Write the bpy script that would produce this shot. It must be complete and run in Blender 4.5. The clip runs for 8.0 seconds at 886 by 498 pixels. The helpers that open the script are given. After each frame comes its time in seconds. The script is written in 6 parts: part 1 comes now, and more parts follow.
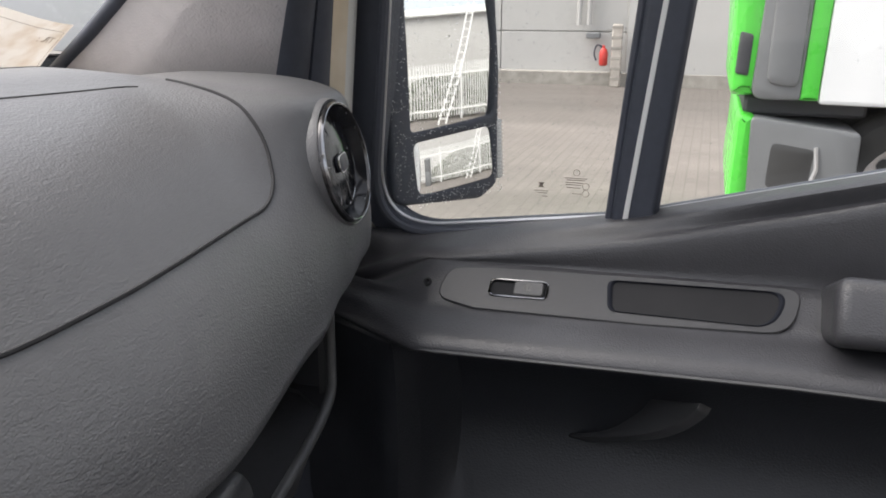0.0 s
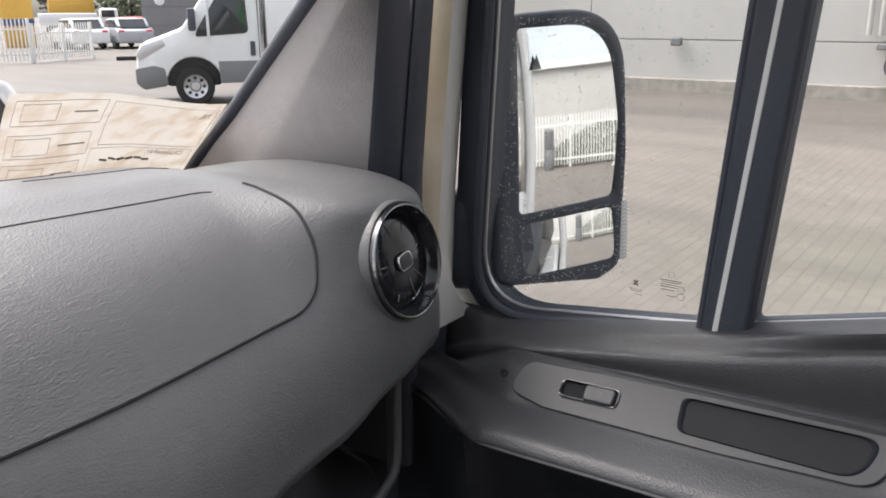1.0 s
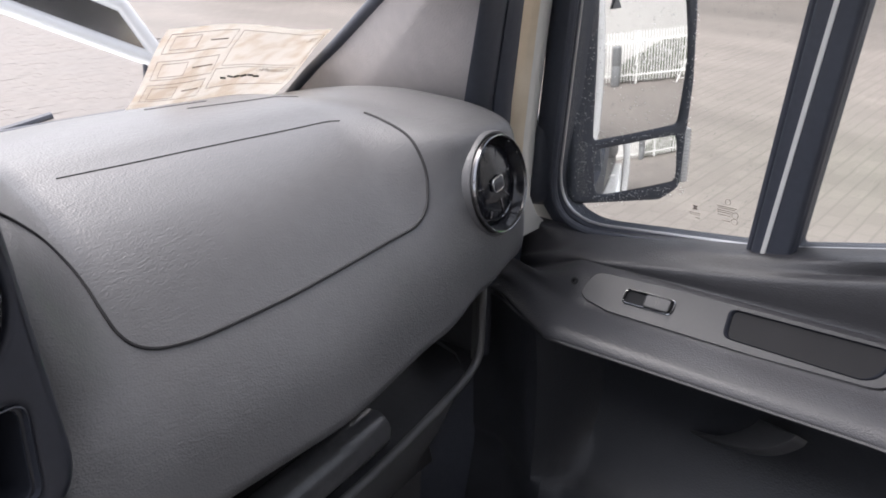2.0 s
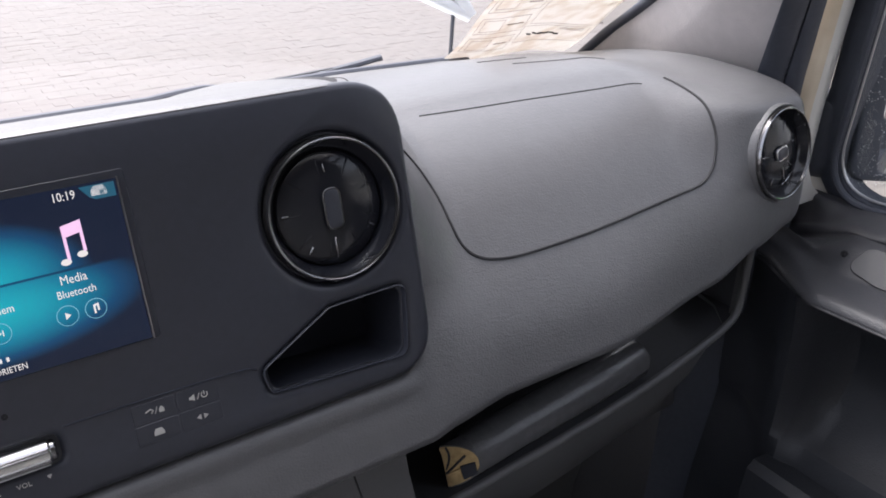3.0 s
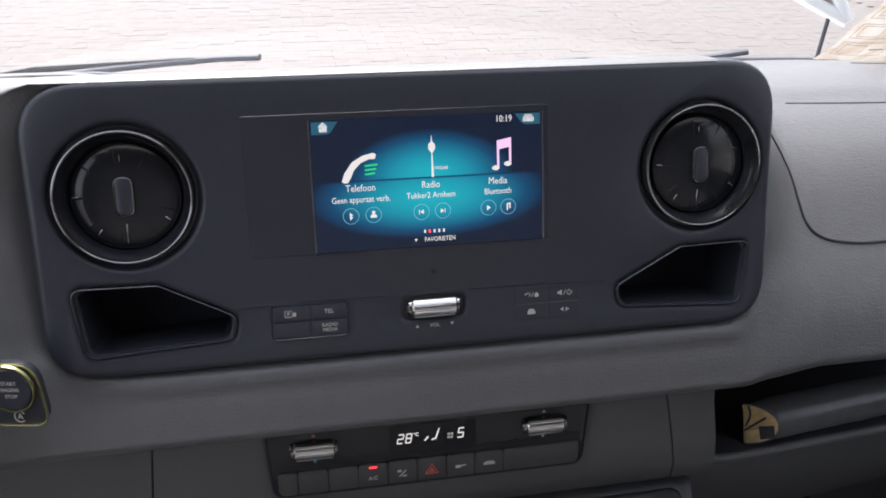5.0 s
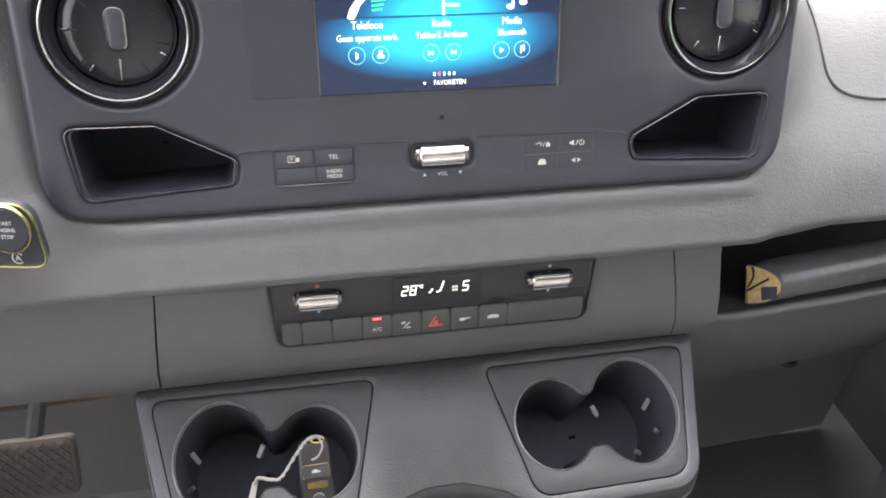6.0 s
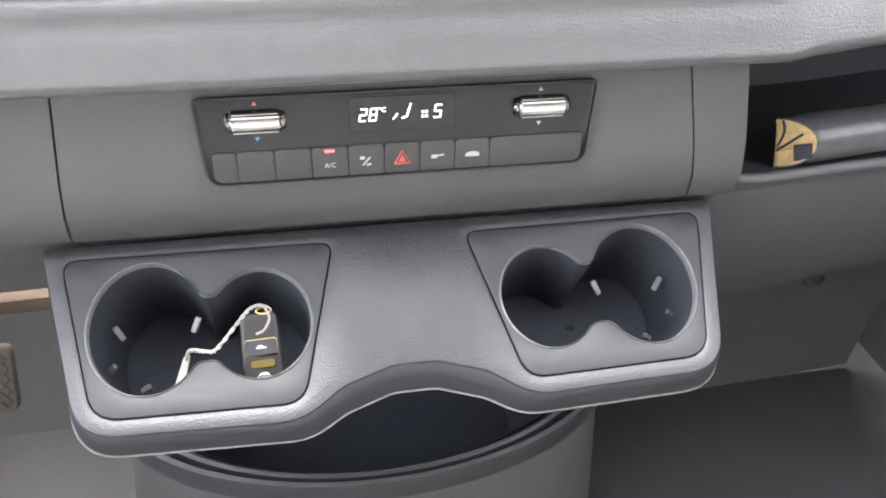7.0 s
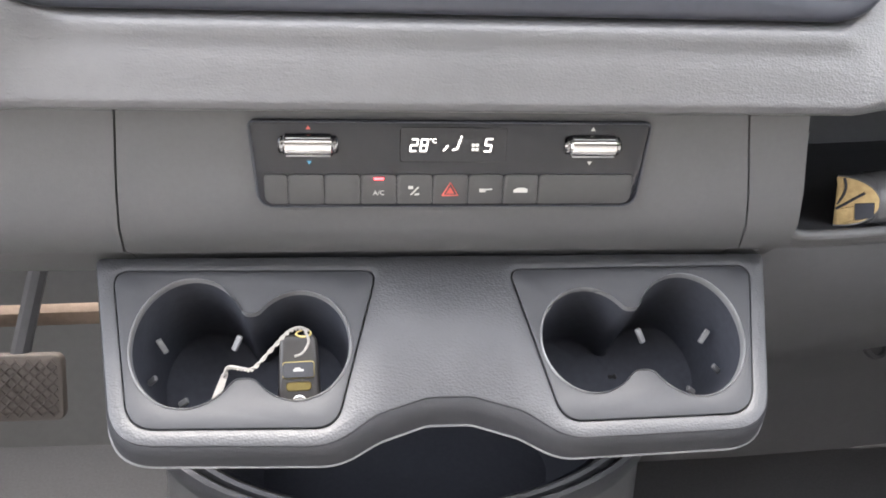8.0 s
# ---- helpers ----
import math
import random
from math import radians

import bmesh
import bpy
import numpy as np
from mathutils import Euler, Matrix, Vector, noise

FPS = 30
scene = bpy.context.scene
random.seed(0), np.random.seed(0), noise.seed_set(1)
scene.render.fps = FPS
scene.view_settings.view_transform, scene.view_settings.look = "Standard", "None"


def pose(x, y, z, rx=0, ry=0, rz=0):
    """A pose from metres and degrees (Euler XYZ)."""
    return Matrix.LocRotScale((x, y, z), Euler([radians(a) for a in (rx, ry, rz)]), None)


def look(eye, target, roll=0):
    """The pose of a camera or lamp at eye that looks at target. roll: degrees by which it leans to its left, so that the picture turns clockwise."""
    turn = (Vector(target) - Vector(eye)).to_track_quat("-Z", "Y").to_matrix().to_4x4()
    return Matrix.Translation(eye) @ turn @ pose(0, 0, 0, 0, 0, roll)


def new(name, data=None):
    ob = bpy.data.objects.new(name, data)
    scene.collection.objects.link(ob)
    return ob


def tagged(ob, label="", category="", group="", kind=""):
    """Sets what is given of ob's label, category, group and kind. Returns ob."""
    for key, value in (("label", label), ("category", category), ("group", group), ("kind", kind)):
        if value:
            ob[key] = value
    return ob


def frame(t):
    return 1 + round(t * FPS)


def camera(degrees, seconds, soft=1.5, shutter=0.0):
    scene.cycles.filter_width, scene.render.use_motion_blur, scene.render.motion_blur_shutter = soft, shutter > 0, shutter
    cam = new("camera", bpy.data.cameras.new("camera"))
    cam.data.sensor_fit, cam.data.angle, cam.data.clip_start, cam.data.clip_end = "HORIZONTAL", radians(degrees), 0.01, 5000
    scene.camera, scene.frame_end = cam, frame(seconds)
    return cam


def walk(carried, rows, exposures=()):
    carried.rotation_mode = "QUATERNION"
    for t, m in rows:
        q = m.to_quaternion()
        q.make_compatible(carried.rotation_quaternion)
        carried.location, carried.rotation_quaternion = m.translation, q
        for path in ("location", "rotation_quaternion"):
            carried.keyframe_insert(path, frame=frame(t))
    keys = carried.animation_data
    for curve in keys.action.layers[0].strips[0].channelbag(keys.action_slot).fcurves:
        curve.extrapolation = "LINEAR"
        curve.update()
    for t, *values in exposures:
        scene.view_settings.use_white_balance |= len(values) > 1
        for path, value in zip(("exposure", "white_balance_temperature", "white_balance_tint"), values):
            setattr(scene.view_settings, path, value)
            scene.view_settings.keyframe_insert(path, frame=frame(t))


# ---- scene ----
cam = camera(56.05, 8.0, soft=1.8)
PATH = [
    (0.0, pose(0.1267, -0.2268, 1.4454, 73.570, -0.191, -72.585)),
    (0.5, pose(0.1992, -0.3063, 1.4615, 73.665, 0.212, -60.589)),
    (1.0, pose(0.1985, -0.3500, 1.5156, 74.053, 0.367, -54.781)),
    (1.2, pose(0.1848, -0.3619, 1.5259, 74.628, 0.318, -54.365)),
    (2.3, pose(0.0618, -0.3757, 1.5849, 64.159, -0.408, -48.392)),
    (2.5, pose(0.0386, -0.3765, 1.5947, 64.031, -0.438, -44.727)),
    (3.0, pose(-0.0059, -0.4137, 1.6034, 63.285, -0.434, -33.907)),
    (3.5, pose(-0.0527, -0.4417, 1.6012, 62.660, -0.837, -23.547)),
    (4.0, pose(-0.0766, -0.4565, 1.6001, 62.049, -1.016, -13.541)),
    (4.2, pose(-0.0704, -0.4912, 1.5960, 63.164, -0.019, -10.316)),
    (5.3, pose(-0.1009, -0.5087, 1.6228, 61.145, -1.410, -10.778)),
    (5.5, pose(-0.1056, -0.5101, 1.6110, 59.219, -1.605, -10.940)),
    (6.0, pose(-0.0999, -0.5006, 1.5904, 54.143, -2.006, -10.734)),
    (6.5, pose(-0.0863, -0.4839, 1.4913, 54.189, -1.871, -10.499)),
    (7.0, pose(-0.0654, -0.4790, 1.4384, 53.607, -1.805, -10.302)),
    (7.5, pose(-0.0546, -0.4780, 1.4264, 54.595, -2.143, -9.048)),
    (8.0, pose(-0.0567, -0.4850, 1.4298, 56.757, -2.690, -4.881)),
]
EXPOSURES = [(0.0, 1.5, 6650, 12), (1.2, 1.5, 6650, 13), (2.5, 1.72, 6350, 16), (3.2, 1.70, 6320, 16), (4.0, 1.62, 6300, 15), (5.5, 2.0, 6500, 14), (6.0, 3.5, 6850, 14), (6.5, 4.0, 6750, 12), (7.0, 4.25, 6750, 12), (8.0, 4.2, 6800, 12)]
walk(cam, PATH, EXPOSURES)
# ---------------------------------------------------------------- light
GROUND = -0.15
world = bpy.data.worlds.new("overcast")
scene.world = world
world.use_nodes = True
wt = world.node_tree
sky = wt.nodes.new("ShaderNodeTexSky")
sky.sky_type, sky.sun_disc = "NISHITA", False
sky.sun_elevation, sky.sun_rotation = radians(59), radians(-12)
sky.air_density, sky.dust_density = 1.0, 4.0
pale = wt.nodes.new("ShaderNodeHueSaturation")
pale.inputs["Saturation"].default_value = 0.35
bg = wt.nodes["Background"]
bg.inputs["Strength"].default_value = 0.15
wt.links.new(sky.outputs["Color"], pale.inputs["Color"])
wt.links.new(pale.outputs["Color"], bg.inputs["Color"])
sun_data = bpy.data.lights.new("sun", "SUN")
sun_data.energy, sun_data.angle, sun_data.color = 1.5, radians(55), (1.0, 0.975, 0.94)
sun = new("sun", sun_data)
sun.matrix_world = look((-1.5, 7, 12), (0, 0, 0))

# ---------------------------------------------------------------- materials


def material(name, base, rough=0.5, metal=0.0, spread=0.12, grain=60.0, bump=0.0, bump_scale=400.0,
             large=6.0, coat=0.0, rough_spread=0.08, tint=None, specular=0.5, cells=False, creases=0.0):
    """A principled surface with colour variation at two scales and a fine relief. Scales are in cycles a metre."""
    m = bpy.data.materials.new(name)
    m.use_nodes = True
    t = m.node_tree
    b = t.nodes["Principled BSDF"]
    b.inputs["Metallic"].default_value = metal
    b.inputs["Specular IOR Level"].default_value = specular
    b.inputs["Coat Weight"].default_value = coat
    co = t.nodes.new("ShaderNodeTexCoord")

    def noise_at(scale, detail):
        n = t.nodes.new("ShaderNodeTexNoise")
        n.inputs["Scale"].default_value, n.inputs["Detail"].default_value = scale, detail
        t.links.new(co.outputs["Object"], n.inputs["Vector"])
        return n
    fine, wide = noise_at(grain, 4), noise_at(large, 3)
    mix = t.nodes.new("ShaderNodeMath")
    mix.operation = "ADD"
    t.links.new(fine.outputs["Fac"], mix.inputs[0])
    t.links.new(wide.outputs["Fac"], mix.inputs[1])
    ramp = t.nodes.new("ShaderNodeValToRGB")
    other = tint or base
    ramp.color_ramp.elements[0].position, ramp.color_ramp.elements[1].position = 0.3, 0.7
    ramp.color_ramp.elements[0].color = (*[c * (1 - spread) for c in base], 1)
    ramp.color_ramp.elements[1].color = (*[min(1, c * (1 + spread)) for c in other], 1)
    half = t.nodes.new("ShaderNodeMath")
    half.operation = "MULTIPLY"
    half.inputs[1].default_value = 0.5
    t.links.new(mix.outputs[0], half.inputs[0])
    t.links.new(half.outputs[0], ramp.inputs["Fac"])
    t.links.new(ramp.outputs["Color"], b.inputs["Base Color"])
    rr = t.nodes.new("ShaderNodeMapRange")
    rr.inputs["To Min"].default_value, rr.inputs["To Max"].default_value = max(0.02, rough - rough_spread), min(1, rough + rough_spread)
    t.links.new(wide.outputs["Fac"], rr.inputs["Value"])
    t.links.new(rr.outputs["Result"], b.inputs["Roughness"])
    if bump:
        if cells:
            h = t.nodes.new("ShaderNodeTexVoronoi")
            h.feature = "SMOOTH_F1"
            h.inputs["Scale"].default_value = bump_scale
            warp = t.nodes.new("ShaderNodeMapping")
            warp.inputs["Scale"].default_value = (0.80, 1.0, 1.15)
            t.links.new(co.outputs["Object"], warp.inputs["Vector"])
            t.links.new(warp.outputs["Vector"], h.inputs["Vector"])
            height = h.outputs["Distance"]
        else:
            height = noise_at(bump_scale, 3).outputs["Fac"]
        bn = t.nodes.new("ShaderNodeBump")
        bn.inputs["Strength"].default_value, bn.inputs["Distance"].default_value = bump, 0.001
        t.links.new(height, bn.inputs["Height"])
        t.links.new(bn.outputs["Normal"], b.inputs["Normal"])
        if creases:                                    # long shallow wrinkles of a leather-like skin
            along, fold, over = t.nodes.new("ShaderNodeMapping"), t.nodes.new("ShaderNodeTexNoise"), t.nodes.new("ShaderNodeBump")
            along.inputs["Scale"].default_value = (130, 390, 450)
            fold.inputs["Scale"].default_value, fold.inputs["Detail"].default_value, fold.inputs["Distortion"].default_value = 1.0, 2.0, 0.6
            over.inputs["Strength"].default_value, over.inputs["Distance"].default_value = creases, 0.001
            t.links.new(co.outputs["Object"], along.inputs["Vector"])
            t.links.new(along.outputs["Vector"], fold.inputs["Vector"])
            t.links.new(fold.outputs["Fac"], over.inputs["Height"])
            t.links.new(bn.outputs["Normal"], over.inputs["Normal"])
            t.links.new(over.outputs["Normal"], b.inputs["Normal"])
    return m


def glowing(name, colour, strength):
    m = bpy.data.materials.new(name)
    m.use_nodes = True
    t = m.node_tree
    b = t.nodes["Principled BSDF"]
    b.inputs["Base Color"].default_value = (0.01, 0.01, 0.01, 1)
    b.inputs["Emission Color"].default_value = (*colour, 1)
    b.inputs["Emission Strength"].default_value = strength
    return m


def glass(name, tint=(1, 1, 1), gloss=0.9):
    """A thin pane: clear, with a reflection that grows towards grazing views."""
    m = bpy.data.materials.new(name)
    m.use_nodes = True
    t = m.node_tree
    t.nodes.remove(t.nodes["Principled BSDF"])
    clear, shine = t.nodes.new("ShaderNodeBsdfTransparent"), t.nodes.new("ShaderNodeBsdfGlossy")
    clear.inputs["Color"].default_value = (*tint, 1)
    shine.inputs["Roughness"].default_value = 0.01
    fres, power, mul = t.nodes.new("ShaderNodeLayerWeight"), t.nodes.new("ShaderNodeMath"), t.nodes.new("ShaderNodeMath")
    power.operation, power.inputs[1].default_value = "POWER", 5.0
    mul.operation = "MULTIPLY_ADD"
    mul.inputs[1].default_value, mul.inputs[2].default_value = gloss, 0.045 * gloss
    t.links.new(fres.outputs["Facing"], power.inputs[0])
    mix = t.nodes.new("ShaderNodeMixShader")
    t.links.new(power.outputs[0], mul.inputs[0])
    t.links.new(mul.outputs[0], mix.inputs["Fac"])
    t.links.new(clear.outputs[0], mix.inputs[1])
    t.links.new(shine.outputs[0], mix.inputs[2])
    t.links.new(mix.outputs[0], t.nodes["Material Output"].inputs["Surface"])
    return m


SOFT = material("grained_dash_skin", (0.103, 0.103, 0.106), 0.38, spread=0.08, grain=90, bump=0.24, bump_scale=900, rough_spread=0.03, cells=True, specular=0.65, creases=0.27)
FASCIA = material("smooth_grey_plastic", (0.100, 0.100, 0.102), 0.46, spread=0.07, grain=300, bump=0.22, bump_scale=1500)
PANEL = material("satin_black_panel", (0.034, 0.037, 0.048), 0.34, spread=0.12, grain=200, bump=0.05, bump_scale=1800, rough_spread=0.04)
GLOSS = material("piano_black", (0.012, 0.013, 0.017), 0.12, spread=0.03, grain=40, rough_spread=0.04, specular=0.45)
DARK = material("black_recess_plastic", (0.046, 0.047, 0.052), 0.60, spread=0.15, grain=200, bump=0.2, bump_scale=900)
HOLLOW = material("matt_black_tray", (0.046, 0.049, 0.060), 0.70, spread=0.15, grain=200, specular=0.12)
GLASSFACE = material("dark_display_glass", (0.031, 0.034, 0.044), 0.24, spread=0.06, grain=40, rough_spread=0.03)
GROOVE = material("seam_shadow_rubber", (0.018, 0.018, 0.020), 0.85, spread=0.1)
RUBBER = material("black_rubber", (0.052, 0.058, 0.076), 0.55, spread=0.15, grain=150, bump=0.15, bump_scale=800)
CHROME = material("satin_chrome", (0.70, 0.69, 0.68), 0.16, metal=1.0, spread=0.05, grain=300)
SMOKED = material("dark_chrome", (0.30, 0.30, 0.31), 0.14, metal=1.0, spread=0.06, grain=300)
SILVER = material("brushed_silver", (0.55, 0.55, 0.56), 0.35, metal=0.8, spread=0.06, grain=300)
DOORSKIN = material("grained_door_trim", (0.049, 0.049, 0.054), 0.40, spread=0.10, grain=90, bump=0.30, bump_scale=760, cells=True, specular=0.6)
DOORLOW = material("shaded_lower_door_plastic", (0.021, 0.023, 0.028), 0.50, spread=0.10, grain=90, bump=0.3, bump_scale=560, cells=True)
ARMPLATE = material("matt_door_plate", (0.057, 0.057, 0.060), 0.38, spread=0.07, grain=400, bump=0.15, bump_scale=1600)
PILLARTRIM = material("grained_pillar_trim", (0.42, 0.395, 0.39), 0.55, spread=0.08, grain=80, bump=0.4, bump_scale=560, cells=True)
CONSOLE = material("grained_console_plastic", (0.044, 0.045, 0.049), 0.40, spread=0.10, grain=90, bump=0.26, bump_scale=760, rough_spread=0.03, cells=True)
INSERT = material("smooth_cup_plate", (0.033, 0.034, 0.038), 0.46, spread=0.07, grain=400, bump=0.15, bump_scale=1600, specular=0.4)
# lighter than the console: the edges' highlight is put into the base colour
RIMSHINE = material("highlight_pale_edge", (0.165, 0.165, 0.170), 0.28, spread=0.06, grain=400, specular=0.7)
CLIPSTEEL = material("dull_clip_steel", (0.20, 0.20, 0.205), 0.4, metal=0.3, spread=0.10, grain=300)
VENTRING = material("dark_vent_ring", (0.085, 0.083, 0.084), 0.22, metal=0.8, spread=0.06, grain=300)
PALEWALL = material("pale_grey_cab_lining", (0.22, 0.215, 0.208), 0.7, spread=0.06, grain=100, bump=0.2, bump_scale=500)
HEADLINER = material("pale_headliner_cloth", (0.42, 0.41, 0.39), 0.9, spread=0.06, grain=400, bump=0.3, bump_scale=1200)
CABWALL = material("grey_cab_lining", (0.10, 0.10, 0.10), 0.7, spread=0.1, grain=100, bump=0.2, bump_scale=500)
CARPET = material("black_floor_mat", (0.058, 0.058, 0.061), 0.9, spread=0.25, grain=300, bump=0.6, bump_scale=900)
WHITEPAINT = material("white_vehicle_paint", (0.72, 0.73, 0.74), 0.25, spread=0.03, grain=10, coat=0.5)
CREAM = material("pale_sill_paint", (0.66, 0.65, 0.61), 0.32, spread=0.05, grain=12, coat=0.3)
WAX = material("yellowed_cavity_wax", (0.60, 0.49, 0.33), 0.4, spread=0.10, grain=25, large=9, tint=(0.68, 0.60, 0.47))
PAPER = material("translucent_form_paper", (0.68, 0.65, 0.61), 0.85, spread=0.12, grain=40, large=22, bump=0.2, bump_scale=120, tint=(0.45, 0.395, 0.335))
PAPER.node_tree.nodes["Color Ramp"].color_ramp.elements[0].position = 0.46
PAPER.node_tree.nodes["Color Ramp"].color_ramp.elements[1].position = 0.58
INK = material("brown_print_ink", (0.26, 0.22, 0.19), 0.8, spread=0.2, grain=300)
PEN = material("black_marker_ink", (0.03, 0.03, 0.03), 0.7)
WHITEPLASTIC = material("white_plastic", (0.75, 0.75, 0.73), 0.4, spread=0.04)
MIRROR = material("mirror_silver", (0.72, 0.73, 0.73), 0.02, metal=1.0, spread=0.01, rough_spread=0.008)
GREEN = material("bright_green_paint", (0.07, 0.55, 0.05), 0.28, spread=0.05, grain=10, coat=0.5)
GREYCLAD = material("grey_truck_cladding", (0.16, 0.165, 0.17), 0.45, spread=0.08, grain=30, bump=0.1, bump_scale=300)
TYRE = material("tyre_rubber", (0.02, 0.02, 0.02), 0.8, spread=0.2, grain=60, bump=0.3, bump_scale=120)
CORD = material("white_twisted_cord", (0.36, 0.34, 0.315), 0.8, spread=0.1, grain=500, bump=0.6, bump_scale=900)
BRASS = material("yellow_brass", (0.42, 0.34, 0.14), 0.3, metal=1.0, spread=0.08)
TAN = material("tan_woven_lining", (0.50, 0.33, 0.15), 0.8, spread=0.2, grain=200, bump=0.5, bump_scale=700, tint=(0.58, 0.44, 0.22))
FOAM = material("beige_foam", (0.15, 0.11, 0.085), 0.9, spread=0.2, grain=120, bump=0.5, bump_scale=500)
PEDALPAD = material("worn_brown_pedal_rubber", (0.066, 0.055, 0.049), 0.6, spread=0.25, grain=120, bump=0.3, bump_scale=600)
# silver trim tinted yellow: the light on it is put into the colour
YELLOWLIT = material("yellow_lit_silver", (0.44, 0.42, 0.20), 0.25, metal=0.9, spread=0.06, grain=300)
SLEEVE = material("shiny_dark_sleeve", (0.105, 0.105, 0.110), 0.20, spread=0.15, grain=120, bump=0.3, bump_scale=300)
SHIELD = glass("laminated_pane", (0.97, 0.98, 0.97), 0.15)
# opaque pale drops: the sky's glint in the water is put into the colour
GLINTDROP = material("pale_glint_drop", (0.62, 0.63, 0.65), 0.15, spread=0.05)
FOBSHELL = material("dark_fob_plastic", (0.040, 0.037, 0.035), 0.35, spread=0.10, grain=300, bump=0.1, bump_scale=1500)
KNEEMAT = material("grey_knee_plastic", (0.108, 0.109, 0.115), 0.50, spread=0.08, grain=120, bump=0.25, bump_scale=900)
# darker plastic for tray insides; the shade of the hollow is in the colour
POCKETMAT = material("shaded_tray_plastic", (0.022, 0.024, 0.031), 0.7, spread=0.12, grain=200, specular=0.06)
KEYCAP = material("dark_key_plastic", (0.050, 0.050, 0.050), 0.40, spread=0.08, grain=300, bump=0.08, bump_scale=1500)
CLEAR = glass("clear_pane", (0.97, 0.98, 0.97), 0.8)
DROP = glass("water_drop", (0.92, 0.93, 0.94), 3.0)
GLOW_WHITE = glowing("white_display_segment", (1.0, 0.97, 0.92), 0.25)
GLOW_DIM = glowing("dim_white_legend", (0.75, 0.74, 0.70), 0.12)
GLOW_RED = glowing("red_indicator", (1.0, 0.05, 0.06), 0.6)
GLOW_GREEN = glowing("green_screen_mark", (0.02, 0.75, 0.25), 0.25)
GLOW_PINK = glowing("pink_screen_mark", (0.85, 0.55, 0.78), 0.35)
GLOW_RING = glowing("faint_screen_ring", (0.25, 0.65, 0.80), 0.2)
HAZARD = material("red_hazard_print", (0.55, 0.10, 0.08), 0.5, spread=0.05)
COOLMARK = material("blue_printed_mark", (0.08, 0.32, 0.50), 0.5, spread=0.05)
LEGEND = material("pale_printed_legend", (0.50, 0.49, 0.46), 0.6, spread=0.05)


def see_through_paper():
    """Paper that lets some daylight through."""
    t = PAPER.node_tree
    thin, mix = t.nodes.new("ShaderNodeBsdfTranslucent"), t.nodes.new("ShaderNodeMixShader")
    b, out = t.nodes["Principled BSDF"], t.nodes["Material Output"]
    source = b.inputs["Base Color"].links[0].from_socket
    t.links.new(source, thin.inputs["Color"])
    mix.inputs["Fac"].default_value = 0.5
    t.links.new(b.outputs[0], mix.inputs[1])
    t.links.new(thin.outputs[0], mix.inputs[2])
    t.links.new(mix.outputs[0], out.inputs["Surface"])


see_through_paper()


def screen_glow(cx, cz):
    """The display's picture ground: black with a blue horizon glow, in metres on the pane."""
    m = bpy.data.materials.new("lit_display")
    m.use_nodes = True
    t = m.node_tree
    b = t.nodes["Principled BSDF"]
    b.inputs["Base Color"].default_value = (0.005, 0.005, 0.006, 1)
    b.inputs["Roughness"].default_value = 0.12
    co, sep = t.nodes.new("ShaderNodeTexCoord"), t.nodes.new("ShaderNodeSeparateXYZ")
    t.links.new(co.outputs["Object"], sep.inputs[0])

    def op(kind, a, c, clamp=False):
        n = t.nodes.new("ShaderNodeMath")
        n.operation, n.use_clamp = kind, clamp
        for i, v in enumerate((a, c)):
            if isinstance(v, (int, float)):
                n.inputs[i].default_value = v
            else:
                t.links.new(v, n.inputs[i])
        return n.outputs[0]
    z = op("SUBTRACT", sep.outputs["Z"], cz)

    def dome(low, wide, high):
        dx = op("DIVIDE", op("SUBTRACT", sep.outputs["X"], cx), wide)
        dz = op("DIVIDE", op("ADD", z, low), high)
        return op("SUBTRACT", 1.0, op("ADD", op("MULTIPLY", dx, dx), op("MULTIPLY", dz, dz)), True)
    bump_up = dome(0.0, 0.058, 0.031)
    bump_down = dome(0.0125, 0.082, 0.0275)
    above = op("GREATER_THAN", z, 0.0)
    line = op("MULTIPLY", op("GREATER_THAN", z, -0.0009), op("LESS_THAN", z, 0.0003))
    fac = op("ADD", op("MULTIPLY", bump_up, above), op("MULTIPLY", bump_down, op("SUBTRACT", 1.0, above)))
    fac = op("MULTIPLY", fac, op("SUBTRACT", 1.0, op("MULTIPLY", line, 0.6)))
    ramp = t.nodes.new("ShaderNodeValToRGB")
    els = ramp.color_ramp.elements
    els[0].position, els[0].color = 0.0, (0.006, 0.014, 0.040, 1)
    els[1].position, els[1].color = 1.0, (0.01, 0.56, 0.68, 1)
    e = els.new(0.35)
    e.color = (0.004, 0.085, 0.21, 1)
    e = els.new(0.7)
    e.color = (0.006, 0.29, 0.45, 1)
    t.links.new(fac, ramp.inputs["Fac"])
    t.links.new(ramp.outputs["Color"], b.inputs["Emission Color"])
    b.inputs["Emission Strength"].default_value = 0.215
    return m


# ---------------------------------------------------------------- mesh helpers


def thing(name, at=(0, 0, 0), label="", category="", group="", kind=""):
    ob = new(name)
    ob.empty_display_size = 0.05
    ob.matrix_basis = Matrix.Translation(at)
    return tagged(ob, label, category, group, kind)


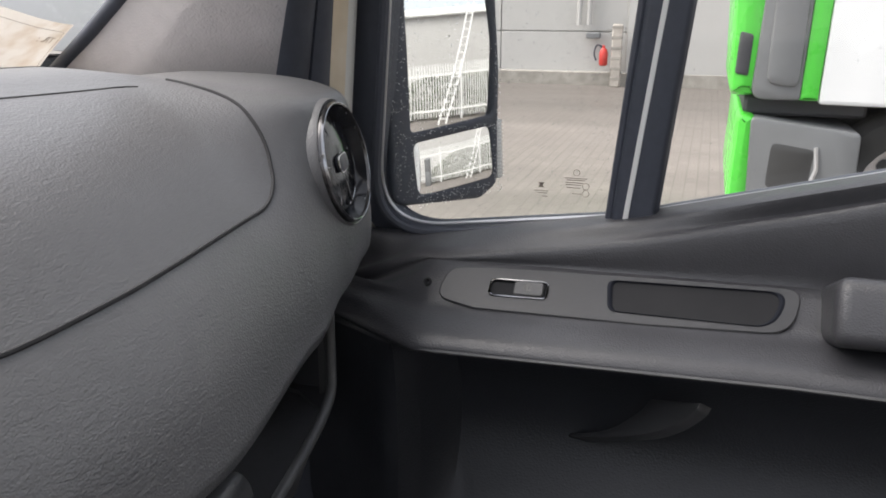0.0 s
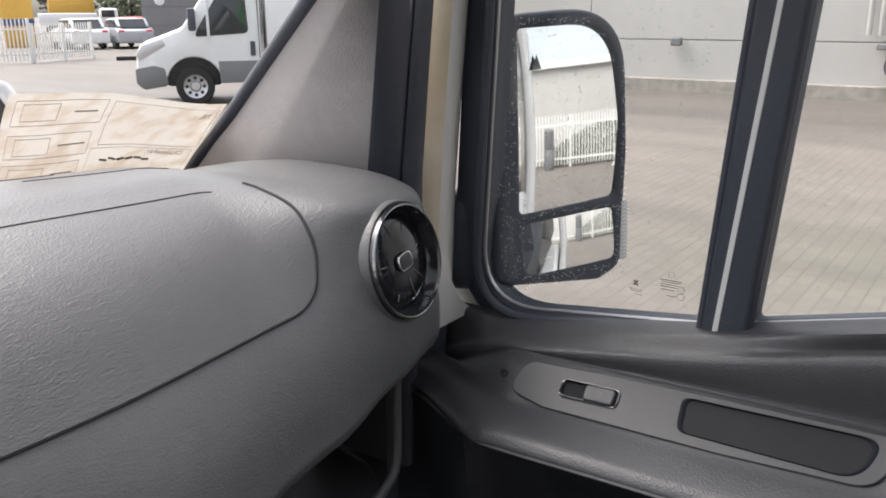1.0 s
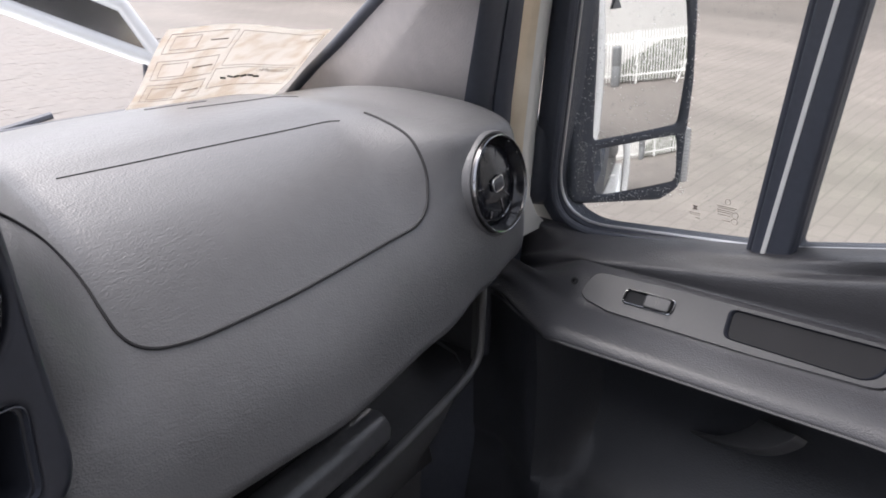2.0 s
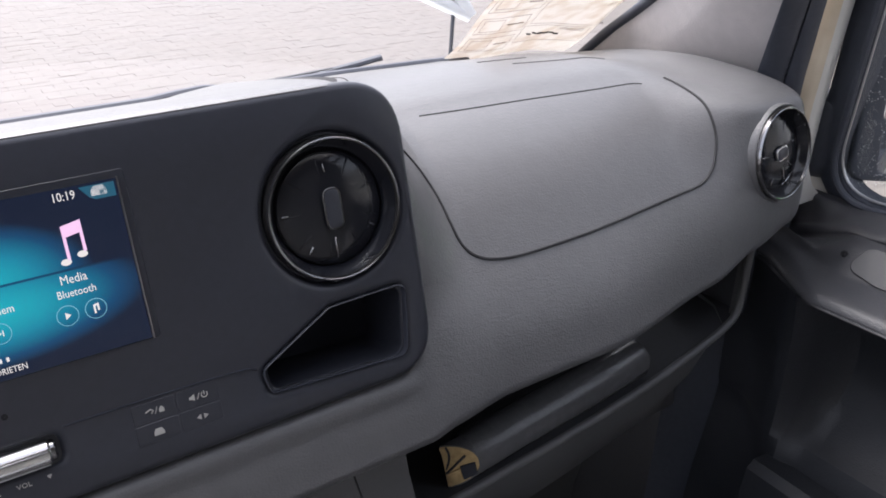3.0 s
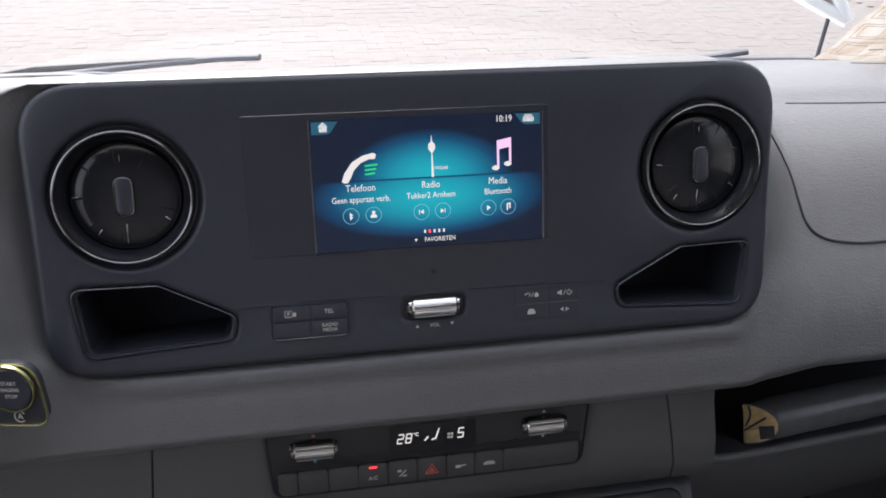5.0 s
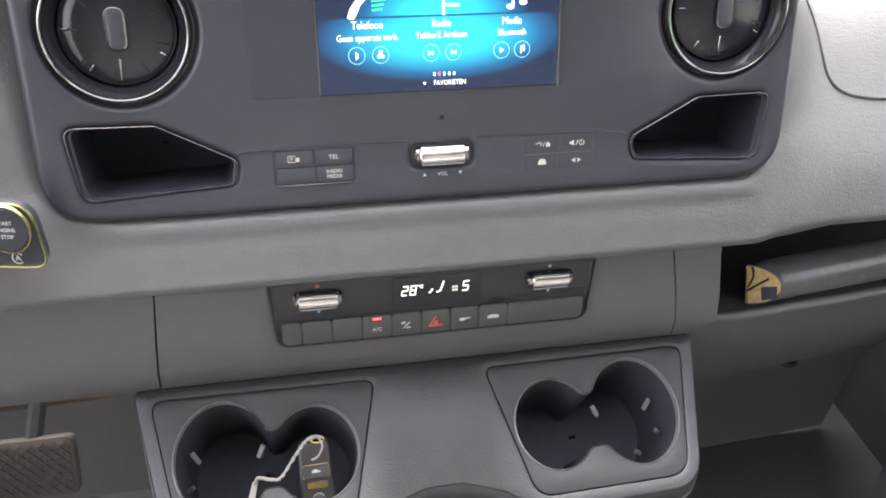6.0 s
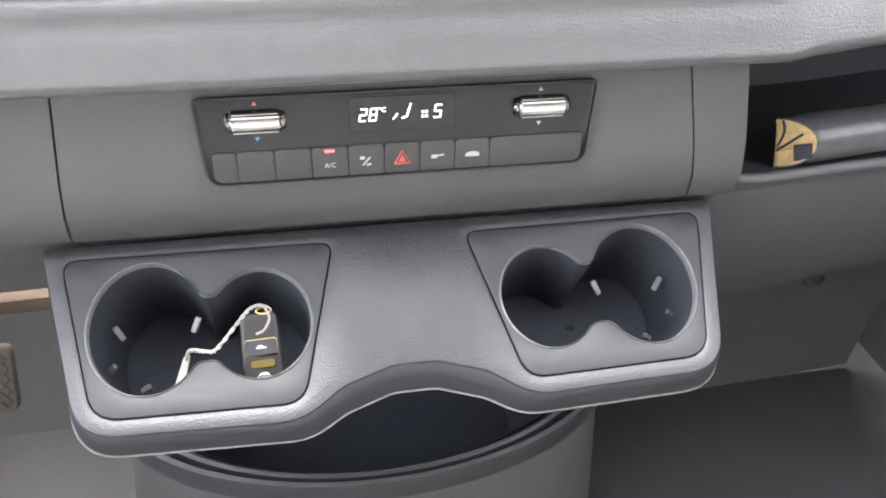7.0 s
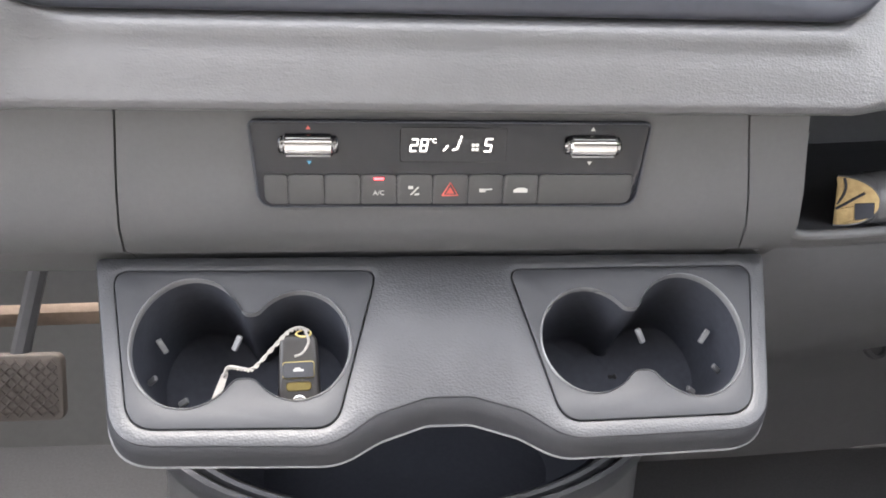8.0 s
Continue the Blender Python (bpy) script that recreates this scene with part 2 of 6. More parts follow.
def part(name, bm, mat, parent=None, label="", smooth=True):
    """Links a bmesh, drawn in world coordinates, as one mesh under a thing or a part."""
    bmesh.ops.recalc_face_normals(bm, faces=bm.faces)
    me = bpy.data.meshes.new(name)
    bm.to_mesh(me)
    bm.free()
    me.materials.append(mat)
    if smooth:
        me.polygons.foreach_set("use_smooth", [True] * len(me.polygons))
        me.set_sharp_from_angle(angle=radians(38))
    ob = new(name, me)
    if parent is not None:
        ob.parent = parent
        ob.matrix_parent_inverse = Matrix.Identity(4) if parent.data else parent.matrix_basis.inverted()
    return tagged(ob, label)


def frame_of(origin, u, v):
    """A matrix whose x is u, whose y is v and whose z stands off the face."""
    u, v = Vector(u).normalized(), Vector(v).normalized()
    w = u.cross(v).normalized()
    v = w.cross(u)
    m = Matrix((u, v, w)).transposed().to_4x4()
    m.translation = origin
    return m


def block(size, m=None, bevel=0.0, seg=2, at=(0, 0, 0)):
    bm = bmesh.new()
    bmesh.ops.create_cube(bm, size=1.0, matrix=Matrix.Translation(at) @ Matrix.Diagonal((*size, 1)))
    if bevel:
        bmesh.ops.bevel(bm, geom=list(bm.edges), offset=bevel, segments=seg, affect="EDGES", profile=0.5)
    if m is not None:
        bm.transform(m)
    return bm


def rounded(points, radius, seg=6):
    """A closed outline with its corners rounded; radius may be one number or one for each corner."""
    out, n = [], len(points)
    for i, p in enumerate(points):
        r = radius[i] if isinstance(radius, (list, tuple)) else radius
        p, a, b = Vector(p), Vector(points[i - 1]), Vector(points[(i + 1) % n])
        if r <= 0:
            out.append(p)
            continue
        da, db = (a - p).normalized(), (b - p).normalized()
        ang = max(0.05, da.angle(db))
        d = min(r / math.tan(ang / 2), (a - p).length * 0.49, (b - p).length * 0.49)
        s, e = p + da * d, p + db * d
        for k in range(seg + 1):
            f = k / seg
            out.append(s * (1 - f) ** 2 + p * 2 * f * (1 - f) + e * f * f)
    return out


def circle(cx, cy, r, n=40, squash=1.0):
    return [Vector((cx + r * math.cos(2 * math.pi * k / n), cy + squash * r * math.sin(2 * math.pi * k / n))) for k in range(n)]


def rect(x0, y0, x1, y1):
    return [(x0, y0), (x1, y0), (x1, y1), (x0, y1)]


def slab(outline, holes, depth, m, bevel=0.0, seg=2, top=0.0):
    """A plate with holes: its face lies at local z = top, and it goes depth below."""
    bm = bmesh.new()
    for loop in [outline] + list(holes):
        vs = [bm.verts.new((p[0], p[1], top)) for p in loop]
        for i, v in enumerate(vs):
            bm.edges.new((v, vs[(i + 1) % len(vs)]))
    rim = list(bm.edges)
    bmesh.ops.triangle_fill(bm, edges=rim, use_beauty=True)
    if depth:
        got = bmesh.ops.extrude_face_region(bm, geom=list(bm.faces))
        low = [g for g in got["geom"] if isinstance(g, bmesh.types.BMVert)]
        bmesh.ops.translate(bm, verts=low, vec=(0, 0, -depth))
        bmesh.ops.recalc_face_normals(bm, faces=bm.faces)
        if bevel:
            edges = [e for e in bm.edges if all(abs(v.co.z - top) < 1e-6 for v in e.verts)
                     and len(e.link_faces) == 2 and any(abs(f.normal.z) < 0.5 for f in e.link_faces)]
            bmesh.ops.bevel(bm, geom=edges, offset=bevel, segments=seg, affect="EDGES", profile=0.5)
    bm.transform(m)
    return bm


def grid(rows, close=False):
    """A sheet through rows of points."""
    bm = bmesh.new()
    vs = [[bm.verts.new(p) for p in r] for r in rows]
    n = len(rows[0])
    for a, b in zip(vs, vs[1:]):
        for i in range(n if close else n - 1):
            bm.faces.new((a[i], a[(i + 1) % n], b[(i + 1) % n], b[i]))
    return bm


def lathe(profile, m, seg=40, sx=1.0, sy=1.0, cap=False):
    """Turns (radius, height) pairs round local z."""
    rows = [[Vector((r * sx * math.cos(2 * math.pi * k / seg), r * sy * math.sin(2 * math.pi * k / seg), h)) for k in range(seg)] for r, h in profile]
    bm = grid(rows, True)
    if cap:
        bm.verts.ensure_lookup_table()
        bm.faces.new([bm.verts[i] for i in range(seg)])
        bm.faces.new([bm.verts[len(rows) * seg - seg + i] for i in range(seg)])
    bm.transform(m)
    return bm


def tube(points, radius, seg=8, flat=1.0):
    """A round bar along a line of points."""
    pts = [Vector(p) for p in points]
    rows = []
    side = None
    for i, p in enumerate(pts):
        d = (pts[min(i + 1, len(pts) - 1)] - pts[max(i - 1, 0)]).normalized()
        if side is None:
            side = d.cross(Vector((0, 0, 1)))
            if side.length < 0.1:
                side = d.cross(Vector((0, 1, 0)))
        side = (side - d * side.dot(d)).normalized()
        up = d.cross(side)
        r = radius[i] if isinstance(radius, (list, tuple)) else radius
        rows.append([p + (side * math.cos(2 * math.pi * k / seg) + up * flat * math.sin(2 * math.pi * k / seg)) * r for k in range(seg)])
    bm = grid(rows, True)
    bm.verts.ensure_lookup_table()
    bm.faces.new([bm.verts[i] for i in range(seg)])
    bm.faces.new([bm.verts[(len(rows) - 1) * seg + i] for i in range(seg)])
    return bm


def evenly(loop, n):
    """A closed outline with n points at even steps."""
    pts = [Vector(p) for p in loop] + [Vector(loop[0])]
    cum = [0.0]
    for a, b in zip(pts, pts[1:]):
        cum.append(cum[-1] + (b - a).length)
    out, k = [], 0
    for i in range(n):
        d = cum[-1] * i / n
        while cum[k + 1] < d:
            k += 1
        f = (d - cum[k]) / max(1e-9, cum[k + 1] - cum[k])
        out.append(pts[k] + (pts[k + 1] - pts[k]) * f)
    return out


def smooth_line(points, steps=8):
    """A Catmull-Rom line through points."""
    p = [Vector(q) for q in points]
    p = [p[0] * 2 - p[1]] + p + [p[-1] * 2 - p[-2]]
    out = []
    for i in range(1, len(p) - 2):
        for k in range(steps):
            f = k / steps
            out.append(0.5 * (2 * p[i] + (p[i + 1] - p[i - 1]) * f + (2 * p[i - 1] - 5 * p[i] + 4 * p[i + 1] - p[i + 2]) * f * f
                              + (3 * p[i] - p[i - 1] - 3 * p[i + 1] + p[i + 2]) * f ** 3))
    out.append(p[-2])
    return out


def merge(*bms):
    """One bmesh out of several."""
    out = bmesh.new()
    for b in bms:
        me = bpy.data.meshes.new("piece")
        b.to_mesh(me)
        b.free()
        out.from_mesh(me)
        bpy.data.meshes.remove(me)
    return out


def lettering(text, height, m, align="CENTER", depth=0.0002, stretch=1.0):
    """Words as a mesh on the local xy plane of m; height is that of the capitals."""
    cu = bpy.data.curves.new("words", "FONT")
    cu.body, cu.size, cu.align_x, cu.align_y, cu.extrude, cu.resolution_u = text, height / 0.69, align, "CENTER", depth, 2
    ob = new("words", cu)
    me = bpy.data.meshes.new_from_object(ob.evaluated_get(bpy.context.evaluated_depsgraph_get()))
    bm = bmesh.new()
    bm.from_mesh(me)
    bpy.data.objects.remove(ob)
    bpy.data.curves.remove(cu)
    bpy.data.meshes.remove(me)
    bm.transform(m @ Matrix.Diagonal((stretch, 1, 1, 1)))
    return bm


def shape(points, m, depth=0.0003, top=0.0003):
    return slab([Vector(p) for p in points], [], depth, m, 0, 1, top)


def at2(m, x, y, z=0.0, turn=0.0):
    return m @ pose(x, y, z, 0, 0, turn)

# ---------------------------------------------------------------- dashboard
# Cross-sections (y, z) from the windscreen's foot over the brow and down to the lower edge of the pad.
CENTRE = [(.46, 1.347), (.36, 1.377), (.26, 1.405), (.16, 1.4335), (.09, 1.4545), (.055, 1.4645), (.0215, 1.4702), (.0245, 1.459), (.024, 1.40),
          (.004, 1.34), (-.010, 1.305), (-.022, 1.290), (-.034, 1.265), (-.042, 1.245), (-.044, 1.237), (-.038, 1.231), (-.005, 1.228), (.06, 1.228)]
GLOVE = [(.46, 1.345), (.38, 1.367), (.31, 1.387), (.24, 1.405), (.19, 1.411), (.15, 1.408), (.126, 1.401), (.10, 1.392), (.07, 1.377),
         (.042, 1.355), (.012, 1.322), (-.006, 1.300), (-.020, 1.278), (-.031, 1.252), (-.034, 1.241), (-.028, 1.235), (.0, 1.231), (.06, 1.231)]
GLOVE_END = [(.45, 1.345), (.37, 1.365), (.30, 1.384), (.235, 1.400), (.185, 1.406), (.15, 1.405), (.126, 1.399), (.10, 1.390), (.073, 1.376),
             (.048, 1.356), (.020, 1.324), (.006, 1.302), (-.003, 1.280), (-.010, 1.256), (-.012, 1.246), (-.005, 1.239), (.03, 1.235), (.07, 1.235)]
POD = [(.42, 1.342), (.345, 1.361), (.28, 1.377), (.22, 1.388), (.165, 1.394), (.115, 1.3945), (.075, 1.3925), (.048, 1.388), (.0315, 1.3805),
       (.0240, 1.364), (.0175, 1.338), (.0125, 1.315), (.0070, 1.292), (.003, 1.264), (.004, 1.253), (.012, 1.246), (.045, 1.242), (.08, 1.242)]
TIP = [(.40, 1.332), (.33, 1.348), (.27, 1.362), (.22, 1.370), (.18, 1.375), (.15, 1.374), (.128, 1.369), (.108, 1.360), (.092, 1.348),
       (.080, 1.338), (.071, 1.324), (.066, 1.312), (.064, 1.301), (.066, 1.293), (.070, 1.287), (.076, 1.283), (.09, 1.281), (.10, 1.281)]
POD_END = POD[:11] + [(.0140, 1.316), (.0110, 1.295), (.0110, 1.273), (.0140, 1.262), (.0220, 1.255), (.050, 1.250), (.08, 1.250)]
CLOSE = [(.20 + (y - .20) * 0.35, 1.31 + (z - 1.31) * 0.35) for y, z in TIP]
BACK = CENTRE[:8] + [(.030, 1.420), (.085, 1.34), (.072, 1.270), (-.0195, 1.2825)] + CENTRE[12:]
LEFT = [(.46, 1.352), (.36, 1.385), (.26, 1.412), (.16, 1.438), (.09, 1.455), (.050, 1.460), (.022, 1.452), (.002, 1.432), (-.014, 1.40),
        (-.030, 1.36), (-.042, 1.325), (-.049, 1.305), (-.052, 1.275), (-.052, 1.250), (-.050, 1.238), (-.043, 1.231), (-.005, 1.228), (.06, 1.228)]
BESIDE = [(.46, 1.352), (.37, 1.380), (.28, 1.404), (.20, 1.424), (.14, 1.436), (.10, 1.434), (.072, 1.425), (.045, 1.411), (.025, 1.390),
          (.008, 1.352), (-.004, 1.318), (-.016, 1.297), (-.028, 1.272), (-.038, 1.250), (-.0405, 1.239), (-.034, 1.233), (0, 1.229), (.06, 1.229)]


def between(a, b, f, keep):
    """A cross-section part of the way from one to another, its lower part taken from a third."""
    return [(p[0] + (q[0] - p[0]) * f, p[1] + (q[1] - p[1]) * f) if i < 8 else keep[i] for i, (p, q) in enumerate(zip(a, b))]


# across the dash: place of each cross-section
SECTIONS = [(-.70, LEFT), (-.30, LEFT), (-.243, CENTRE), (-.236, BACK), (.205, BACK), (.228, between(CENTRE, BESIDE, .22, BACK)), (.240, between(CENTRE, BESIDE, .58, CENTRE)), (.262, BESIDE), (.31, GLOVE), (.42, GLOVE), (.56, GLOVE_END), (.637, POD), (.703, POD_END), (.737, TIP), (.752, CLOSE)]


def dash_point(x, t):
    """A point of the pad: metres across, and the place along its cross-section (0 windscreen to 17 underside)."""
    k = 0
    while k < len(SECTIONS) - 2 and x > SECTIONS[k + 1][0]:
        k += 1
    (x0, a), (x1, b) = SECTIONS[k], SECTIONS[k + 1]
    f = min(1, max(0, (x - x0) / (x1 - x0)))
    f = .5 * f + .5 * f * f * (3 - 2 * f)
    t = min(max(t, 0), 16.999)

    def on(s):
        i = int(t)
        g = t - i
        p = [Vector(s[min(max(j, 0), 17)]) for j in (i - 1, i, i + 1, i + 2)]
        return 0.5 * (2 * p[1] + (p[2] - p[0]) * g + (2 * p[0] - 5 * p[1] + 4 * p[2] - p[3]) * g * g + (3 * p[1] - p[0] - 3 * p[2] + p[3]) * g ** 3)
    q = on(a) * (1 - f) + on(b) * f
    return Vector((x, q.x, q.y))


def on_dash(path, lift=0.0, steps=10):
    """A smooth line on the pad through (x, t) pairs."""
    flat = smooth_line([(x, t, 0) for x, t in path], steps)
    out = []
    for p in flat:
        q = dash_point(p.x, p.y)
        n = (dash_point(p.x + .002, p.y) - q).cross(dash_point(p.x, p.y + .05) - q)
        n.normalize()
        if n.y > 0 and n.z < 0.3:
            n.negate()
        if n.z < -0.5:
            n.negate()
        out.append(q + n * lift)
    return out


dashboard = thing("dashboard", (0, 0.2, 1.2), "dark grey grained dashboard with rounded passenger side", "dashboard")
xs = [-.70 + .40 * i / 10 for i in range(10)] + [-.30 + .057 * i / 6 for i in range(6)] + [-.243 + .440 * i / 14 for i in range(14)] + [.197 + .039 * i / 8 for i in range(8)]
xs += [.236 + .026 * i / 6 for i in range(6)] + [.262 + .048 * i / 8 for i in range(8)] + [.31 + .25 * i / 24 for i in range(24)] + [.56 + .14 * i / 18 for i in range(18)] + [.70 + .052 * i / 12 for i in range(13)]
VENT_END = frame_of((.669, .0160, 1.3365), (1, 0.10, 0), (0.02, 0.22, 1))
pad = grid([[dash_point(x, t * 17 / 102) for t in range(103)] for x in xs])
inside = VENT_END.inverted()
hole = []
for f in pad.faces:
    c = inside @ f.calc_center_median()
    if c.z > -.05 and (c.x / .92) ** 2 + (c.y / .88) ** 2 < .047 ** 2:
        hole.append(f)
bmesh.ops.delete(pad, geom=hole, context="FACES")
part("dash_pad", pad, SOFT, dashboard)


def groove(path, r=0.0011, steps=10, name="seam"):
    part(name, tube(on_dash(path, 0.0, steps), r, 6), GROOVE, dashboard)


# glovebox lid: the score line on top, and the seam that runs round its right end, its foot and up to the panel
groove([(.335, 6.05), (.40, 6.2), (.50, 6.35), (.570, 6.42)], 0.0006, name="score_line")
groove([(.597, 5.75), (.5985, 6.05), (.599, 6.4), (.600, 7.3), (.5975, 8.18), (.5945, 8.93), (.5885, 9.38), (.5795, 9.7), (.563, 9.9), (.532, 9.95), (.459, 10.0),
        (.367, 10.05), (.334, 9.98), (.316, 9.82), (.307, 9.55), (.304, 9.15), (.303, 8.75), (.300, 8.25), (.292, 7.6), (.280, 7.1), (.264, 6.6)], 0.0013, name="lid_seam")
groove([(.262, 6.6), (.285, 5.2), (.322, 3.4), (.350, 1.9)], 0.0006, name="score_line")
groove([(.457, 3.45), (.487, 3.42), (.516, 3.4)], 0.0006, name="score_line")
groove([(.480, 3.95), (.53, 4.05), (.582, 4.15)], 0.0006, name="score_line")
# defroster slots on the brow
for sgn in (1, -1):
    a = on_dash([(sgn * .274, 1.88), (sgn * .276, 2.4), (sgn * .278, 3.0), (sgn * .279, 3.6), (sgn * .280, 3.98)], 0.0002)
    part("air_slot", tube(a, [0.001 + 0.013 * math.sin(math.pi * i / (len(a) - 1)) for i in range(len(a))], 10, 0.05), GROOVE, dashboard, "narrow dark slot in the dash top")
strip = on_dash([(-.66, 0.15), (-.3, 0.15), (0, 0.15), (.3, 0.15), (.6, 0.15)], 0.002)
part("windscreen_slot", tube(strip, 0.006, 6, 0.5), RUBBER, dashboard, "black rubber strip along the windscreen foot")

# round vent at the passenger end, in its pod


def round_vent(name, m, radius, parent, knob_turn=0.0, upright=True):
    """A turbine vent: bezel with a bright edge, funnel, domed disc with vanes and modelled glints, and a centre knob.
    """
    edge = .0016 if upright else .0010
    vent = part(name, lathe([(radius * 1.06, -.012), (radius * 1.045, -.004), (radius * 1.03, edge), (radius * 1.012, edge + .0012), (radius * .985, edge + .0010), (radius * .970, edge - .0010)], m, 72), VENTRING, parent, "round air vent with a dark chrome bezel")
    part("bright_edge", lathe([(radius * 1.034, edge - .0002), (radius * 1.020, edge + .0012), (radius * 1.004, edge + .0015), (radius * .992, edge + .0012)], m, 72), SMOKED, vent, "thin bright bezel edge")
    part("funnel", lathe([(radius * .975, edge - .0006), (radius * .935, -.0022), (radius * .88, -.0055), (radius * .845, -.0090), (radius * .835, -.016)], m, 56), GLOSS, vent, "gloss black vent funnel")
    dome = [(.842, -.0120), (.825, -.0080), (.79, -.0068), (.60, -.0056), (.40, -.0046), (.20, -.0042), (.0005, -.0041)]
    disc = part("disc", lathe([(radius * r, h) for r, h in dome], m, 56), GLOSS, vent, "gloss black swivelling disc")
    part("disc_edge", lathe([(radius * .830, -.0086), (radius * .822, -.0075), (radius * .808, -.0070)], m, 56), SMOKED, disc)
    for k in range(9):
        a = knob_turn + 20 + k * 40
        part("vane", block((radius * .34, .0009, .0012), m @ pose(0, 0, -.0058, 0, 0, a) @ pose(radius * .58, 0, 0, 0, 3, 0), 0.0003, 1), GLOSS, disc)
    # glints on the gloss disc, added as small dark-chrome ribs at set angles
    ribs = ((178, .66, .78), (232, .62, .74), (-92, .42, .74), (92, .52, .66), (-32, .66, .76)) if upright else ((-50, .34, .78), (-84, .36, .78), (-128, .60, .76), (168, .44, .66), (8, .52, .62))
    for a, r0, r1 in ribs:
        part("glint_rib", block((radius * (r1 - r0), .0013, .0012), m @ pose(0, 0, -.0050, 0, 0, a + knob_turn) @ pose(radius * (r0 + r1) / 2, 0, 0, 0, 4, 0), 0.0004, 1), SMOKED, disc)
    if not upright:
        part("glint_rib", tube([m @ Vector((radius * .76 * math.cos(radians(a)), radius * .76 * math.sin(radians(a)), -.0062)) for a in range(-82, -44, 6)], .0006, 5), SMOKED, disc)
    sx, sy = (.128, .290) if upright else (.20, .14)
    ow = [(p.x, p.y) for p in rounded(rect(-radius * sx, -radius * sy, radius * sx, radius * sy), radius * min(sx, sy) * .9, 8)]
    knob = part("knob", slab([Vector(p) for p in ow], [], .008, m @ pose(0, 0, 0, 0, 0, 0 if upright else 8), .0016 if upright else .001, 2, -.0010), PANEL, vent, "oval vent knob")
    turn = Matrix.Identity(4) if upright else pose(0, 0, 0, 0, 0, 8)
    part("knob_rim", tube([m @ turn @ Vector((p[0] * 1.0, p[1] * 1.0, -.0020)) for p in ow + ow[:2]], .0008, 6), VENTRING if upright else CHROME, knob)
    return vent


# the pad swells towards the ring: radii at falling depths, for eight directions from the right round over the top
POD_DEPTH = (-.003, -.0015, -.0035, -.008, -.014, -.022, -.034, -.050)
POD_FLARE = ((.0535, .0548, .0552, .0550, .0540, .0520), (.0530, .0540, .0545, .0545, .0540, .0530), (.0525, .0535, .0540, .0545, .0550, .0550), (.0528, .0540, .0552, .0565, .0580, .0590),
             (.0530, .0550, .0580, .0620, .0670, .0740), (.0530, .0550, .0580, .0620, .0670, .0740), (.0530, .0545, .0565, .0590, .0620, .0660), (.0530, .0545, .0555, .0560, .0560, .0550))


def pod_ring(k):
    row = []
    for i in range(72):
        g = i / 9
        a, b, f = POD_FLARE[int(g) % 8], POD_FLARE[(int(g) + 1) % 8], g - int(g)
        f = f * f * (3 - 2 * f)
        r = (.0485, .0515)[k] if k < 2 else a[k - 2] * (1 - f) + b[k - 2] * f
        row.append(VENT_END @ Vector((.90 * r * math.cos(radians(5 * i)), .88 * r * math.sin(radians(5 * i)), POD_DEPTH[k])))
    return row


part("vent_pod", grid([pod_ring(k) for k in range(8)], True), SOFT, dashboard)
round_vent("air_vent", VENT_END @ Matrix.Diagonal((.92, .88, 1, 1)), .0475, dashboard, 10, False)

# lower fascia: three sections side by side under the pad
FASCIA_LINE = [(-.012, 1.233), (-.0175, 1.212), (-.0225, 1.168), (-.0215, 1.142), (-.012, 1.118), (.009, 1.102), (.036, 1.070), (.075, 1.070), (.075, 1.233)]


def fascia(x0, x1, x2, x3, name):
    """A fascia section; x0, x1 are its edges at the top, x2, x3 at the foot."""
    rows = []
    for k in range(9):
        f = k / 8
        rows.append([Vector(((x0 + (x1 - x0) * f) * (1 - g) + (x2 + (x3 - x2) * f) * g, y, z)) for (y, z) in FASCIA_LINE for g in (min(1, max(0, (1.225 - z) / .12)),)])
    bm = grid(rows, True)
    bm.verts.ensure_lookup_table()
    n = len(FASCIA_LINE)
    bm.faces.new([bm.verts[i] for i in range(n)])
    bm.faces.new([bm.verts[8 * n + i] for i in range(n)])
    part(name, bm, FASCIA, dashboard)


fascia(-.70, -.2018, -.70, -.2148, "fascia_section")
fascia(-.2004, .1868, -.2134, .2112, "fascia_section")
fascia(.1880, .2280, .2124, .2475, "fascia_section")

# open storage slot with its lip, below the glovebox
part("slot_shell", grid([[Vector((x, y + dy, z + dz)) for (y, z) in ((.0, 1.117), (.06, 1.112), (.15, 1.118), (.165, 1.14), (.165, 1.225), (.12, 1.236), (.03, 1.236))]
                         for x, dy, dz in ((.231, 0, 0), (.30, 0, 0), (.40, .006, .002), (.50, .012, .008), (.58, .020, .016), (.64, .030, .024), (.69, .045, .03))]), DARK, dashboard)
part("slot_cheek", block((.004, .16, .135), None, .001, 1, (.2315, .082, 1.172)), DARK, dashboard)
part("slot_cheek", block((.006, .13, .12), None, .001, 1, (.690, .108, 1.205)), DARK, dashboard)
lip = smooth_line([(.2335, -.006, 1.205), (.2430, -.001, 1.150), (.2475, .001, 1.130), (.2590, .002, 1.1190), (.30, .003, 1.119), (.342, .005, 1.121), (.414, .010, 1.122), (.50, .015, 1.128),
                   (.568, .020, 1.136), (.620, .027, 1.140), (.655, .033, 1.144), (.672, .036, 1.152), (.678, .038, 1.168), (.680, .039, 1.20), (.682, .040, 1.235)], 6)
part("slot_lip", tube(lip, .0042, 10), FASCIA, dashboard)
part("slot_frame", grid([[Vector((p.x, p.y + .001 + dy, p.z - .002 + dz)) for dy, dz in ((0, 0), (.002, -.008), (.010, -.016))] for p in lip[14:]]), FASCIA, dashboard)

